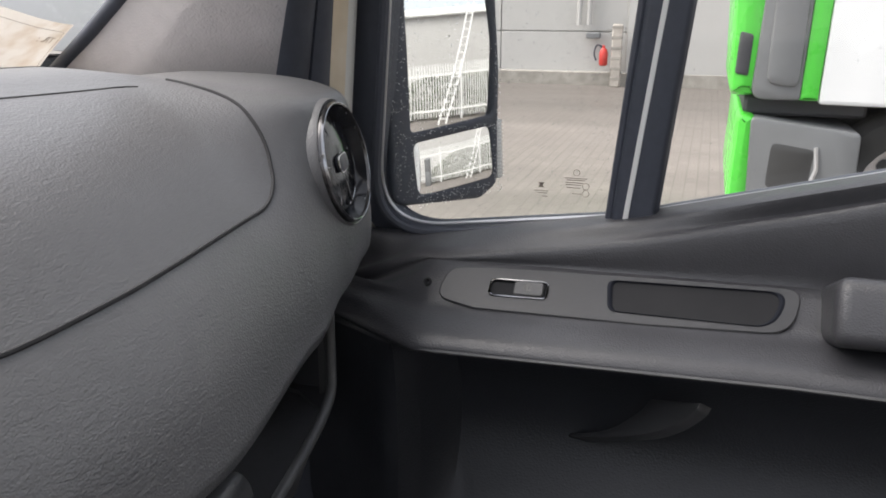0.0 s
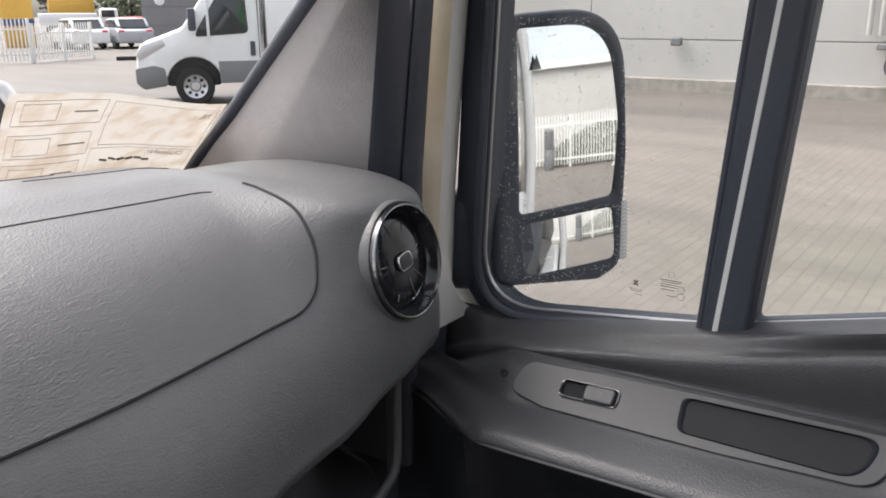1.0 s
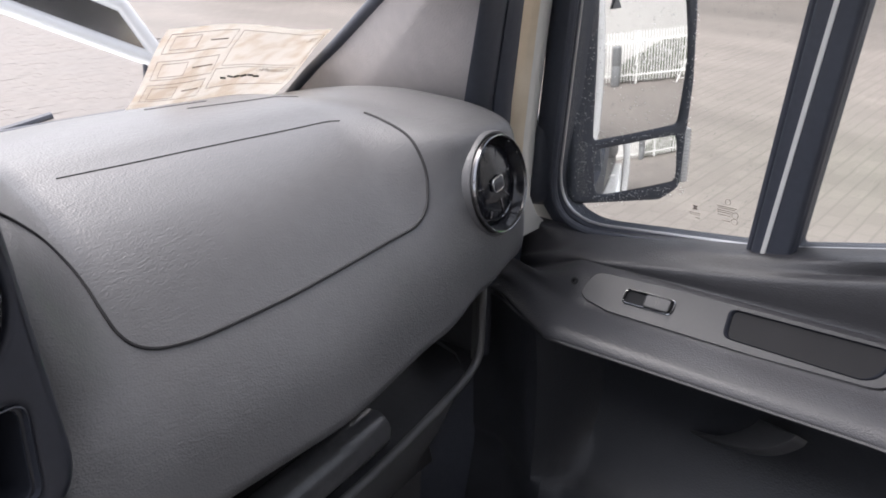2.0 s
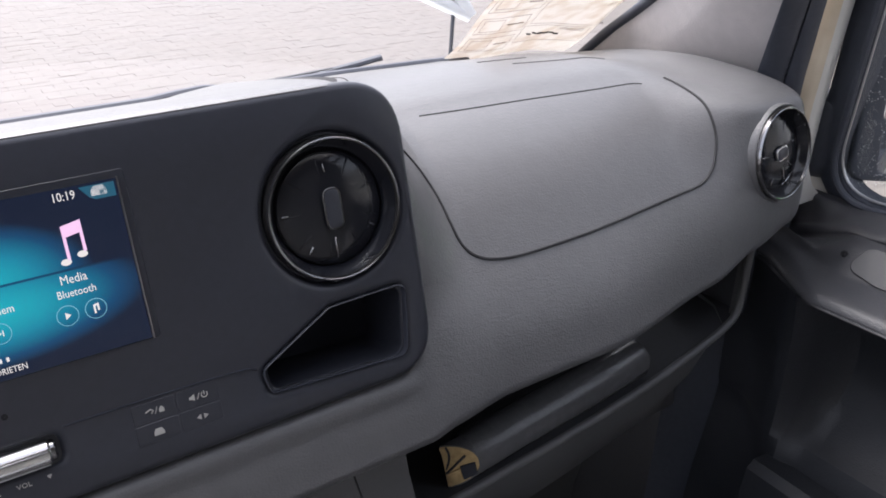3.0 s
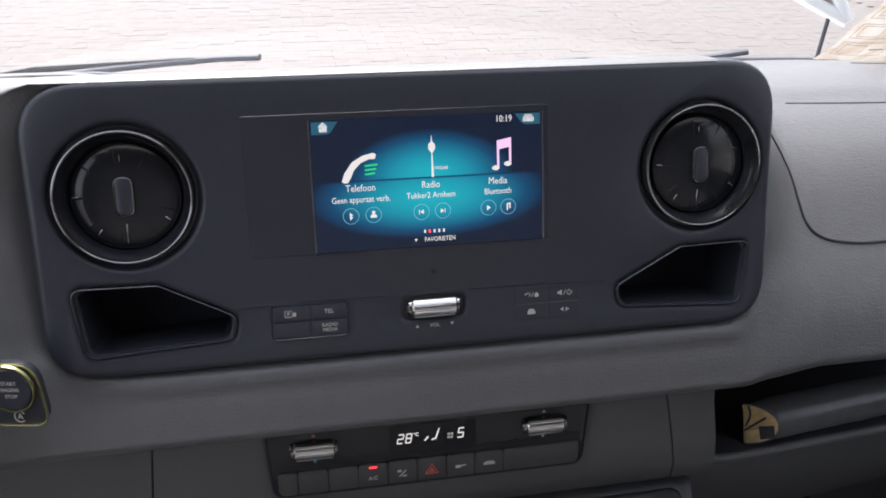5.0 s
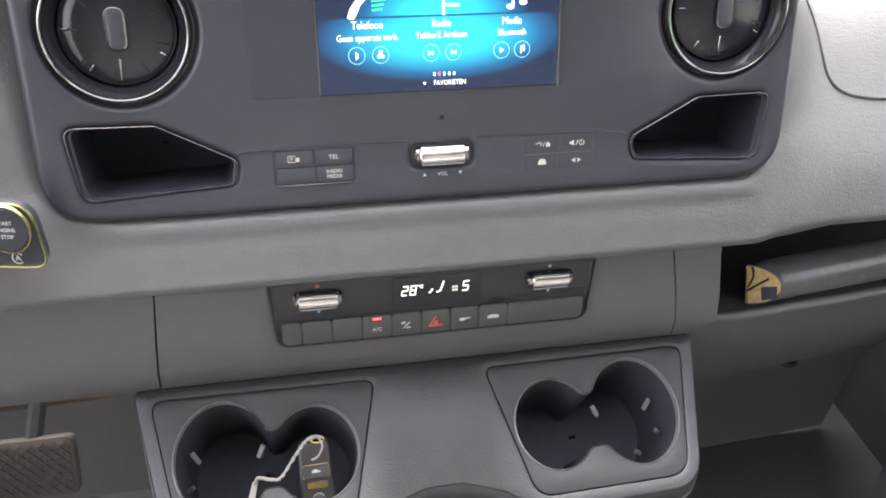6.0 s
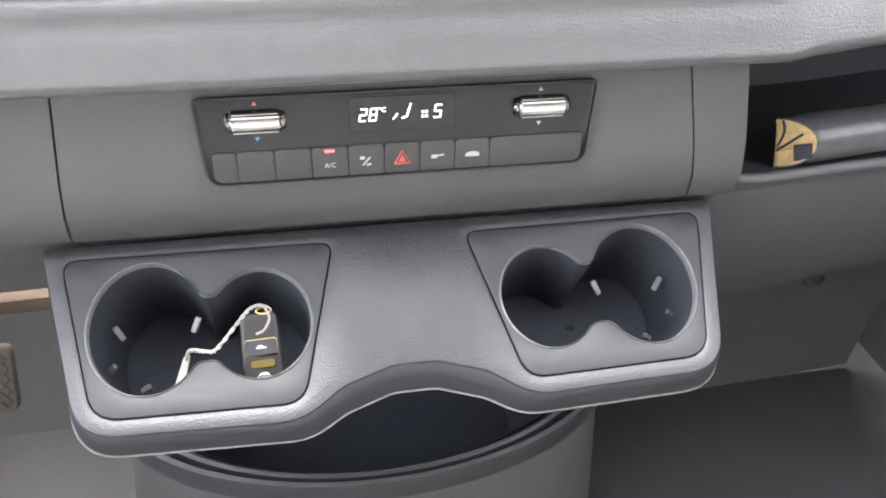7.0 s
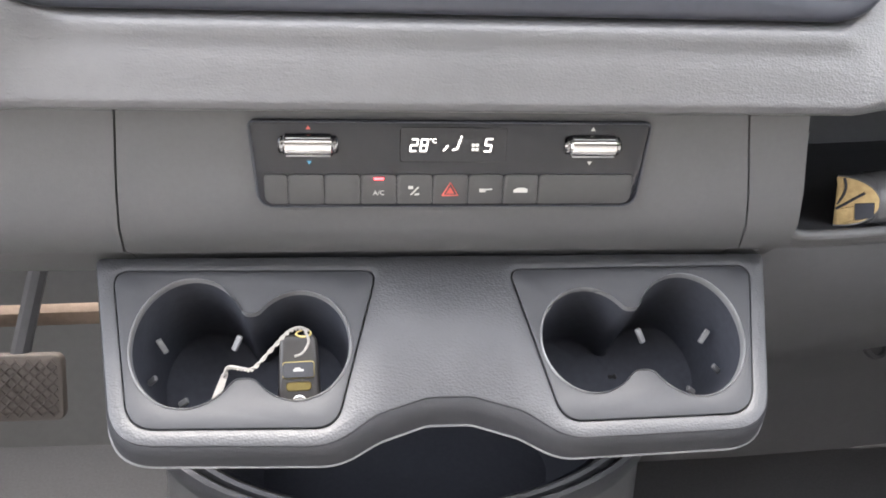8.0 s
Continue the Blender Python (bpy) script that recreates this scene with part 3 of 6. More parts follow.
# knee panel on the passenger side
KNEE = [(.012, 1.108), (.030, 1.06), (.075, .98), (.130, .90), (.190, .832), (.241, .774), (.275, .71), (.292, .64), (.30, .52)]
# its upper end turns away before the door, its lower part runs on to the side
knee_rows = [[Vector((x + (1 - w) * max(0, x - .655) * 1.3, y + e * .35 + d * w, z + e)) for (y, z) in KNEE for w in (min(1, max(0, (z - .90) / .14)),)]
             for x, e, d in ((.10, -.004, 0), (.222, -.002, 0), (.26, 0, 0), (.36, .004, 0), (.46, .010, 0), (.56, .022, 0), (.62, .030, .003), (.655, .035, .014), (.675, .038, .040), (.690, .040, .10))]
part("knee_panel", grid(knee_rows), KNEEMAT, dashboard)
part("screw_cap", lathe([(.014, -.004), (.014, .002), (.010, .004), (.008, .001), (.0001, .001)], frame_of((.5651, .2475, .7985), (1, 0, 0), (0, .75, .66)), 24), DARK, dashboard, "round black screw cap")

# start button left of the panel
BTN = frame_of((-.2665, -.0535, 1.2980), (1, -.16, 0), (0, .03, 1)) @ Matrix.Diagonal((.80, .94, 1, 1))
starter = thing("start_button", (-.268, -.0535, 1.288), "black engine start button with a yellow-lit silver ring", "button")
frame_loop = rounded([(-.0205, .024), (.0205, .024), (.0225, -.0235), (-.0225, -.0235)], [.018, .018, .011, .011], 8)
part("surround", slab(frame_loop, [], .006, BTN, .0012, 2, .003), PANEL, starter)
part("bright_frame", tube([BTN @ Vector((p.x, p.y, .0032)) for p in frame_loop + frame_loop[:2]], .0009, 6), YELLOWLIT, starter, "thin yellow-lit frame")
part("cap", lathe([(.0165, .002), (.0165, .0055), (.0150, .0066), (.0001, .0060)], at2(BTN, 0, .0065), 40), PANEL, starter)
part("ring", lathe([(.0168, .003), (.0182, .0045), (.0176, .0062), (.0163, .0062)], at2(BTN, 0, .0065), 48), YELLOWLIT, starter)
for word, dy in (("START", .0115), ("ENGINE", .0065), ("STOP", .0015)):
    part("legend", lettering(word, .0027, at2(BTN, 0, dy, .0063)), LEGEND, starter)
part("legend", lettering("A", .0042, at2(BTN, .001, -.0165, .0035)), LEGEND, starter)
part("legend", tube([BTN @ Vector((.001 + .0042 * math.cos(a * .3), -.0165 + .0042 * math.sin(a * .3), .0036)) for a in range(2, 19)], .0004, 5), LEGEND, starter)

# ---------------------------------------------------------------- infotainment panel
TILT = radians(15)
PF = frame_of((0, 0, 1.40), (1, 0, 0), (0, math.sin(TILT), math.cos(TILT)))
panel = thing("infotainment_panel", (0, 0, 1.28), "satin black centre panel with display, two vents and keys", "control panel")
pocket_l = rounded([(-.2345, -.0570), (-.1810, -.0580), (-.1335, -.0830), (-.1365, -.0985), (-.2290, -.1040)], [.007, .010, .007, .006, .008], 5)
pocket_r = [Vector((-p.x, p.y)) for p in reversed(pocket_l)]
VENTS = ((-.1955, .0008), (.1962, .0004))
face = rounded([(-.2550, -.1185), (.2500, -.1185), (.2510, .0735), (-.2540, .0735)], [.034, .034, .040, .040], 10)
holes = [pocket_l, pocket_r] + [circle(x, y, .0460, 56) for x, y in VENTS]
holes.append([Vector(p) for p in rounded(rect(-.0205, -.0955, .0205, -.0798), .005, 4)])
part("bezel", slab(face, holes, .034, PF, .0050, 3), PANEL, panel)
for x, y in VENTS:
    round_vent("air_vent", at2(PF, x, y, 0), .0414 if x < 0 else .0422, panel)
    part("vent_collar", lathe([(.0462, -.0052), (.0450, -.0062), (.0436, -.0060)], at2(PF, x, y), 56), PANEL, panel)
for sgn, loop in ((-1, pocket_l), (1, pocket_r)):
    inner = [Vector((p.x, p.y)) for p in loop]
    cen = sum(inner, Vector((0, 0))) / len(inner)
    rows = [[PF @ Vector((cen.x + (p.x - cen.x) * s, cen.y + (p.y - cen.y) * s, h)) for p in inner] for s, h in ((.945, -.0030), (.935, -.012), (.915, -.050), (.05, -.051))]
    pocket = part("pocket", grid(rows, True), POCKETMAT, panel, "dark open tray in the panel")
    rim = [[PF @ Vector((cen.x + (p.x - cen.x) * s, cen.y + (p.y - cen.y) * s, h)) for p in inner] for s, h in ((1.035, -.0045), (1.025, .0006), (1.008, .0010), (.992, -.0004), (.985, -.0026), (.960, -.0030), (.950, -.0022), (.942, -.0034))]
    part("pocket_rim", grid(rim, True), GLASSFACE, pocket, "stepped satin rim")
part("display_glass", slab(rounded(rect(-.1205, -.0445, .0822, .0480), .002, 3), [], .003, PF, .0002, 1, .0004), GLASSFACE, panel)

display = part("display", slab([Vector(p) for p in rect(-.0775, -.04375, .0775, .04375)], [], .0004, PF, 0, 1, .0012), screen_glow(0.0, 1.4034), panel, "lit infotainment screen with a blue home page")
SF = at2(PF, 0, 0, .0014)
part("edge_line", block((.0009, .089, .0004), at2(SF, .0782, 0)), SMOKED, display)
part("edge_line", block((.0006, .089, .0004), at2(SF, -.0782, 0)), SMOKED, display)


def px(sx, sy):
    """A place on the display, from a 1000 by 565 raster with its origin at the upper left."""
    return -.0775 + .155 * sx / 1000, .04375 - .0875 * sy / 565


def screen_words(text, sx, sy, h, mat=GLOW_WHITE, stretch=0.82):
    part("screen_text", lettering(text, h, at2(SF, *px(sx, sy)), depth=.00005, stretch=stretch), mat, display)


def screen_mark(points, mat=GLOW_WHITE, name="icon"):
    part(name, shape([px(*p) for p in points], SF, .0001, .0001), mat, display)


def screen_ring(sx, sy, r, mat=GLOW_RING, w=.00022):
    cx, cy = px(sx, sy)
    part("icon_ring", tube([SF @ Vector((cx + r * math.cos(a * math.pi / 16), cy + r * math.sin(a * math.pi / 16), 0)) for a in range(34)], w, 4), mat, display)


screen_words("Telefoon", 200, 294, .0046)
screen_words("Geen apparaat verb.", 200, 343, .0040)
screen_words("Radio", 503, 295, .0046)
screen_words("Tukker2 Arnhem", 503, 341, .0040)
screen_words("Media", 800, 295, .0046)
screen_words("Bluetooth", 800, 341, .0040)
screen_words("FAVORIETEN", 536, 536, .0031)
screen_words("10:19", 830, 28, .0044)
screen_words("FM/DAB", 550, 225, .0022)
for k in range(5):
    cx = 470 + k * 21
    screen_mark([(cx - 4, 492), (cx + 4, 492), (cx + 4, 506), (cx - 4, 506)], GLOW_RED if k == 1 else GLOW_WHITE)
screen_mark([(422, 531), (436, 531), (429, 543)])
# house and car tabs
GLOW_TAB = glowing("blue_screen_tab", (0.02, 0.20, 0.32), 0.14)
screen_mark([(8, 8), (118, 8), (88, 52), (74, 60), (8, 60)], GLOW_TAB, "screen_tab")
screen_mark([(880, 8), (992, 8), (992, 56), (926, 56), (908, 46)], GLOW_TAB, "screen_tab")
screen_mark([(40, 50), (40, 30), (34, 30), (56, 8), (78, 30), (72, 30), (72, 50)])
screen_mark([(915, 44), (915, 26), (925, 12), (955, 12), (965, 26), (965, 44)])
# handset, with its green waves
screen_mark([(122, 262), (134, 228), (168, 182), (214, 156), (258, 146), (272, 152), (266, 172), (240, 172), (206, 186), (176, 216), (160, 250), (148, 268), (132, 270)])
for k in range(3):
    screen_mark([(222, 196 + 18 * k), (276 - 6 * k, 192 + 18 * k), (276 - 6 * k, 200 + 18 * k), (222, 204 + 18 * k)], GLOW_GREEN)
# tower
screen_mark([(507, 262), (510, 160), (496, 140), (498, 120), (508, 112), (511, 80), (515, 112), (525, 120), (527, 140), (514, 160), (518, 262)])
# notes
screen_mark([(798, 232), (798, 120), (862, 108), (862, 214), (852, 214), (852, 150), (808, 158), (808, 232)], GLOW_PINK)
for cx, cy in ((792, 238), (846, 222)):
    screen_mark([(cx + 17 * math.cos(a * .524), cy + 11 * math.sin(a * .524)) for a in range(12)])
for cx in (153, 250, 458, 552, 756, 845):
    screen_ring(cx, 412, .0052)
screen_mark([(148, 396), (162, 408), (153, 412), (162, 418), (148, 430)])
screen_mark([(236, 424), (236, 414), (246, 408), (242, 398), (250, 392), (258, 398), (254, 408), (264, 414), (264, 424)])
screen_mark([(450, 402), (450, 422), (447, 422), (447, 402)])
screen_mark([(468, 402), (468, 422), (452, 412)])
screen_mark([(560, 402), (560, 422), (563, 422), (563, 402)])
screen_mark([(542, 402), (542, 422), (558, 412)])
screen_mark([(749, 400), (749, 424), (767, 412)])
screen_mark([(838, 428), (838, 398), (856, 394), (856, 420), (850, 420), (850, 402), (844, 404), (844, 428)])

# the key zone is set off by a fine step that runs from tray to tray
for pts in (((-.1335, -.0795), (-.126, -.0775), (-.070, -.0762), (-.024, -.0765)), ((.024, -.0765), (.075, -.0770), (.120, -.0785), (.130, -.0810))):
    part("step_line", tube([PF @ p for p in smooth_line([(x, y, .0001) for x, y in pts], 6)], .0006, 6), GLASSFACE, panel)
# keys under the display
for i, (kx, ky) in enumerate(((-.0975, -.0840), (-.0722, -.0840), (-.0975, -.0953), (-.0722, -.0953))):
    key = part("key", slab(rounded(rect(kx - .0122, ky - .0053, kx + .0122, ky + .0053), .0012, 3), [], .004, PF, .0007, 2, .0010), PANEL, panel)
    if i == 1:
        part("legend", lettering("TEL", .0028, at2(PF, kx, ky, .0012)), LEGEND, key)
    elif i == 3:
        part("legend", lettering("RADIO", .0024, at2(PF, kx, ky + .0017, .0012)), LEGEND, key)
        part("legend", lettering("MEDIA", .0024, at2(PF, kx, ky - .0017, .0012)), LEGEND, key)
    elif i == 0:
        part("legend", tube([at2(PF, kx, ky, .0012) @ Vector(p) for p in ((-.004, -.002, 0), (-.004, .0022, 0), (.0005, .0022, 0), (.0005, -.002, 0), (-.004, -.002, 0))], .00025, 4), LEGEND, key)
        part("legend", lettering("P", .0026, at2(PF, kx - .0018, ky, .0012)), LEGEND, key)
        part("legend", shape([(.001, -.0018), (.0032, -.0018), (.0032, .0008), (.001, .0008)], at2(PF, kx, ky, .001)), LEGEND, key)
for i, (kx, ky) in enumerate(((.0695, -.0845), (.0940, -.0845), (.0695, -.0968), (.0940, -.0968))):
    key = part("key", slab(rounded(rect(kx - .0117, ky - .0057, kx + .0117, ky + .0057), .0012, 3), [], .004, PF, .0002, 1, .0003), PANEL, panel)
    k = at2(PF, kx, ky, .0008)
    if i == 0:
        part("legend", tube([k @ Vector(p) for p in ((-.0048, .0004, 0), (-.0020, .0016, 0), (-.0006, .0004, 0), (-.0018, -.0010, 0))], .0003, 4), LEGEND, key)
        part("legend", tube([k @ Vector(p) for p in ((.0002, -.0016, 0), (.0016, .0018, 0))], .00025, 4), LEGEND, key)
        part("legend", shape([(.0024, -.0016), (.0052, -.0016), (.0052, .0004), (.0038, .0018), (.0024, .0004)], k), LEGEND, key)
    elif i == 1:
        part("legend", shape([(-.0052, -.0008), (-.004, -.0008), (-.0022, -.0020), (-.0022, .0020), (-.004, .0008), (-.0052, .0008)], k), LEGEND, key)
        part("legend", tube([k @ Vector(p) for p in ((-.0008, -.0018, 0), (.0008, .0018, 0))], .00025, 4), LEGEND, key)
        part("legend", tube([k @ Vector((.0034 + .0017 * math.cos(a), .0017 * math.sin(a), 0)) for a in [2.0 + .33 * q for q in range(16)]], .00026, 4), LEGEND, key)
        part("legend", tube([k @ Vector(p) for p in ((.0034, 0, 0), (.0034, .0021, 0))], .00026, 4), LEGEND, key)
    elif i == 2:
        part("legend", shape([(-.0028, -.0018), (.0028, -.0018), (.0028, 0), (.0017, .002), (-.0017, .002), (-.0028, 0)], k), LEGEND, key)
    else:
        part("legend", shape([(-.0034, 0), (-.0008, -.0016), (-.0008, .0016)], k), LEGEND, key)
        part("legend", shape([(.0034, 0), (.0008, .0016), (.0008, -.0016)], k), LEGEND, key)
part("key_outline", tube([PF @ Vector((p.x, p.y, .0006)) for p in rounded(rect(-.1108, -.1020, -.0590, -.0775), .004, 4) + rounded(rect(-.1108, -.1020, -.0590, -.0775), .004, 4)[:1]], .0005, 5), GLASSFACE, panel)
part("camera_dot", lathe([(.0016, 0), (.0016, .0005), (.0001, .0006)], at2(PF, 0, -.0620, .0002), 12), GLOSS, panel)


def roller(name, m, length, radius, parent, ribs):
    """A thumb roller lying along local x, half sunk, with ribs below and round end caps."""
    along = m @ pose(-length / 2, 0, 0, 0, 90, 0)
    body = part(name, lathe([(radius * .86, 0), (radius, .001), (radius, length - .001), (radius * .86, length)], along, 28, cap=True), CHROME, parent, "silver thumb roller")
    for k in range(ribs):
        a = radians(-50 + 105 * k / max(1, ribs - 1))
        c = Vector((0, math.sin(a) * radius, math.cos(a) * radius))
        part("rib", block((length - .003, .0008, .0008), m @ Matrix.Translation(c) @ pose(0, 0, 0, -math.degrees(a), 0, 0), .0002, 1), SILVER, body)
    for s in (-1, 1):
        part("end_cap", lathe([(radius * .80, 0), (radius * .80, .0018), (radius * .6, .003), (.0001, .003)], m @ pose(s * (length / 2 + .0002), 0, -.001, 0, 90 * s, 0), 20), SMOKED, body)


part("roller_well", block((.042, .0165, .014), at2(PF, 0, -.0876, -.0105)), DARK, panel)
roller("volume_roller", at2(PF, 0, -.0876, -.0015), .0312, .0072, panel, 4)
part("legend", lettering("VOL", .0026, at2(PF, 0, -.1005, .0004)), LEGEND, panel)
part("legend", shape([(-.0135, -.1015), (-.0110, -.1015), (-.01225, -.0993)], PF), LEGEND, panel)
part("legend", shape([(.0110, -.0993), (.0135, -.0993), (.01225, -.1015)], PF), LEGEND, panel)

# ---------------------------------------------------------------- climate panel
CF = frame_of((0, -.0215, 1.190), (1, 0, 0), (0, .11, 1))
climate = thing("climate_panel", (0, -.02, 1.16), "glossy black climate control strip with display and key row", "control panel")
cl_out = rounded([(-.1205, -.0295), (.1205, -.0295), (.1240, .0265), (-.1240, .0265)], [.011, .011, .004, .004], 6)
part("body", slab(cl_out, [], .02, CF, .0012, 2, .0030), GLOSS, climate, "glossy black fascia strip")
part("rim", tube([CF @ Vector((p.x, p.y, .0022)) for p in cl_out + cl_out[:2]], .0009, 6), PANEL, climate)
part("display_window", slab(rounded(rect(-.033, .0010, .033, .0235), .002, 3), [], .001, CF, .0002, 1, .0036), GLOSS, climate, "small black display window")
DF = at2(CF, 0, 0, .0042)
SEG = {"2": "abged", "8": "abcdefg", "5": "afgcd"}


def digit(ch, x, y, h):
    """A slanted seven-segment figure."""
    w, k, bits = h * .50, h * .060, []
    ends = {"a": ((0, h), (w, h)), "b": ((w, h), (w, h / 2)), "c": ((w, h / 2), (w, 0)), "d": ((0, 0), (w, 0)), "e": ((0, 0), (0, h / 2)), "f": ((0, h / 2), (0, h)), "g": ((0, h / 2), (w, h / 2))}
    for s in SEG[ch]:
        (ax, ay), (bx, by) = ends[s]
        a, b = Vector((x + ax + ay * .16, y + ay, 0)), Vector((x + bx + by * .16, y + by, 0))
        bits.append(tube([DF @ a, DF @ b], k, 5))
    part("figure", merge(*bits), GLOW_WHITE, climate)


digit("2", -.0270, .0085, .0076)
digit("8", -.0208, .0085, .0076)
digit("5", .0190, .0085, .0080)
part("figure", lettering("°C", .0028, at2(DF, -.0128, .0150)), GLOW_WHITE, climate)
part("air_icon", merge(tube([DF @ Vector(p) for p in ((.0042, .0162, 0), (.0022, .0100, 0), (-.0008, .0092, 0))], .0006, 5), tube([DF @ Vector(p) for p in ((-.0062, .0088, 0), (-.0040, .0112, 0))], .0005, 5),
                       shape([(-.0040, .0106), (-.0030, .0124), (-.0050, .0120)], DF), shape([(.0040, .0172), (.0052, .0172), (.0052, .0184), (.0040, .0184)], DF)), GLOW_WHITE, climate)
part("fan_icon", merge(*[shape([(.0125 + dx, .0100 + dy), (.0143 + dx, .0100 + dy), (.0143 + dx, .0118 + dy), (.0125 + dx, .0118 + dy)], DF) for dx, dy in ((-.0012, -.0012), (.0012, -.0012), (-.0012, .0016), (.0012, .0016))]), GLOW_DIM, climate)
for x in (-.0885, .0870):
    roller("temperature_roller", at2(CF, x, .0125, .0052), .0295, .0070, climate, 2)
    part("legend", shape([(x - .0015, .0218), (x + .0015, .0218), (x, .0242)], at2(CF, 0, 0, .0031)), HAZARD if x < 0 else LEGEND, climate)
    part("legend", shape([(x - .0015, .0015), (x, -.0009), (x + .0015, .0015)], at2(CF, 0, 0, .0031)), COOLMARK if x < 0 else LEGEND, climate)
for k in range(-5, 4):
    kx = k * .0225 - .001
    w = .0111
    x0, x1 = max(kx - w, -.1165), (.1165 if k == 3 else kx + w)
    key = part("key", slab(rounded(rect(x0, -.0270, x1, -.0072), [.006 if k == -5 else .0012, .006 if k == 3 else .0012, .003, .003], 4), [], .003, CF, .0006, 2, .0044), KEYCAP, climate)
    kf = at2(CF, kx, -.0175, .0048)
    if k == -2:
        part("legend", lettering("A/C", .0030, at2(kf, 0, -.0018)), LEGEND, key)
        part("indicator", shape([(-.003, .0072), (.003, .0072), (.003, .0086), (-.003, .0086)], kf), GLOW_RED, key, "lit red lamp")
    elif k == -1:
        part("legend", merge(shape([(-.003, -.003), (-.0018, -.003), (.0028, .002), (.002, .0026)], kf), shape([(-.004, .001), (-.001, .001), (-.001, .003), (-.004, .003)], kf), shape([(0, -.0034), (.003, -.003), (.003, -.0018), (0, -.0022)], kf)), LEGEND, key)
    elif k == 0:
        part("legend", tube([kf @ Vector(p) for p in ((-.0050, -.0034, 0), (.0050, -.0034, 0), (0, .0052, 0), (-.0050, -.0034, 0), (-.0040, -.0034, 0))], .0006, 5), HAZARD, key, "red hazard triangle")
        part("legend", shape([(-.0026, -.0021), (.0026, -.0021), (0, .0024)], kf), HAZARD, key)
    elif k == 1:
        part("legend", merge(shape([(-.004, -.0012), (0, -.0012), (0, .0012), (-.004, .0012)], kf), shape([(0, 0), (.0042, .0004), (.0042, .0014), (0, .001)], kf)), LEGEND, key)
    elif k == 2:
        part("legend", shape([(-.0045, -.0014), (.0045, -.0014), (.0045, .0008), (.0022, .0018), (-.002, .0018), (-.0045, .0004)], kf), LEGEND, key)

# ---------------------------------------------------------------- cup holder console
KF = frame_of((0, -.0463, 1.0731), (1, 0, 0), (0, .8685, .4955))
console = thing("cup_holder_console", (0, 0, .95), "grey grained centre console with four cup holders", "console")


def insert_outline(s):
    pts = [(-.2255, .0485), (-.0465, .0470), (-.0735, -.0640), (-.2035, -.0615)]
    r = [.010, .008, .018, .022]
    out = rounded(pts, r, 8)
    return out if s < 0 else [Vector((-p.x, p.y)) for p in reversed(out)]


def cup_outline(s):
    """Two round wells joined by a narrow neck."""
    big, small = (-.1705, -.0038, .0376, .0452), (-.0990, -.0070, .0340, .0383)
    pts = []
    for k in range(44):
        a = radians(24.6 + (325.2 - 24.6) * k / 43)
        pts.append(Vector((big[0] + big[2] * math.cos(a), big[1] + big[3] * math.sin(a))))
    for k in range(40):
        a = radians(-143.8 + 288.8 * k / 39)
        pts.append(Vector((small[0] + small[2] * math.cos(a), small[1] + small[3] * math.sin(a))))
    pts = evenly(pts, 160)
    for _ in range(2):
        pts = [(pts[i - 1] + pts[i] * 2 + pts[(i + 1) % 160]) / 4 for i in range(160)]
    return pts if s < 0 else [Vector((-p.x, p.y)) for p in reversed(pts)]


def console_outline(pts, r):
    """The left half of the outline, from the back edge to the arch in the middle, mirrored."""
    whole = [(-x, y) for x, y in pts] + list(reversed(pts))
    return evenly(rounded([Vector(p) for p in whole], r + list(reversed(r)), 12), 260)


con = console_outline([(-.2385, .0585), (-.2125, -.0715), (-.0760, -.0755), (-.0480, -.0560), (-.0150, -.0455)], [.004, .032, .045, .030, .020])
lip_edge = console_outline([(-.2405, .0600), (-.2155, -.0795), (-.0720, -.0835), (-.0470, -.0690), (-.0150, -.0585)], [.004, .034, .045, .030, .020])
part("body", slab(con, [insert_outline(-1), insert_outline(1)], .012, KF, .0020, 2), CONSOLE, console, "grained grey console top")
side_rows = [[KF @ Vector((a.x + (b.x - a.x) * f, a.y + (b.y - a.y) * f, h)) for a, b in zip(con, lip_edge)] for f, h in ((0, -.0015), (.30, -.0035), (.62, -.0090), (.90, -.0170), (1.0, -.0200), (.98, -.0225), (.80, -.0260), (.5, -.0400))]
part("side_band", grid(side_rows, True), INSERT, console, "smooth chamfered console edge")
# pale bead laid along the lip as its painted highlight
part("edge_bead", tube([KF @ Vector((p.x, p.y, -.0205)) for p in lip_edge + lip_edge[:1]], .0011, 6), RIMSHINE, console)
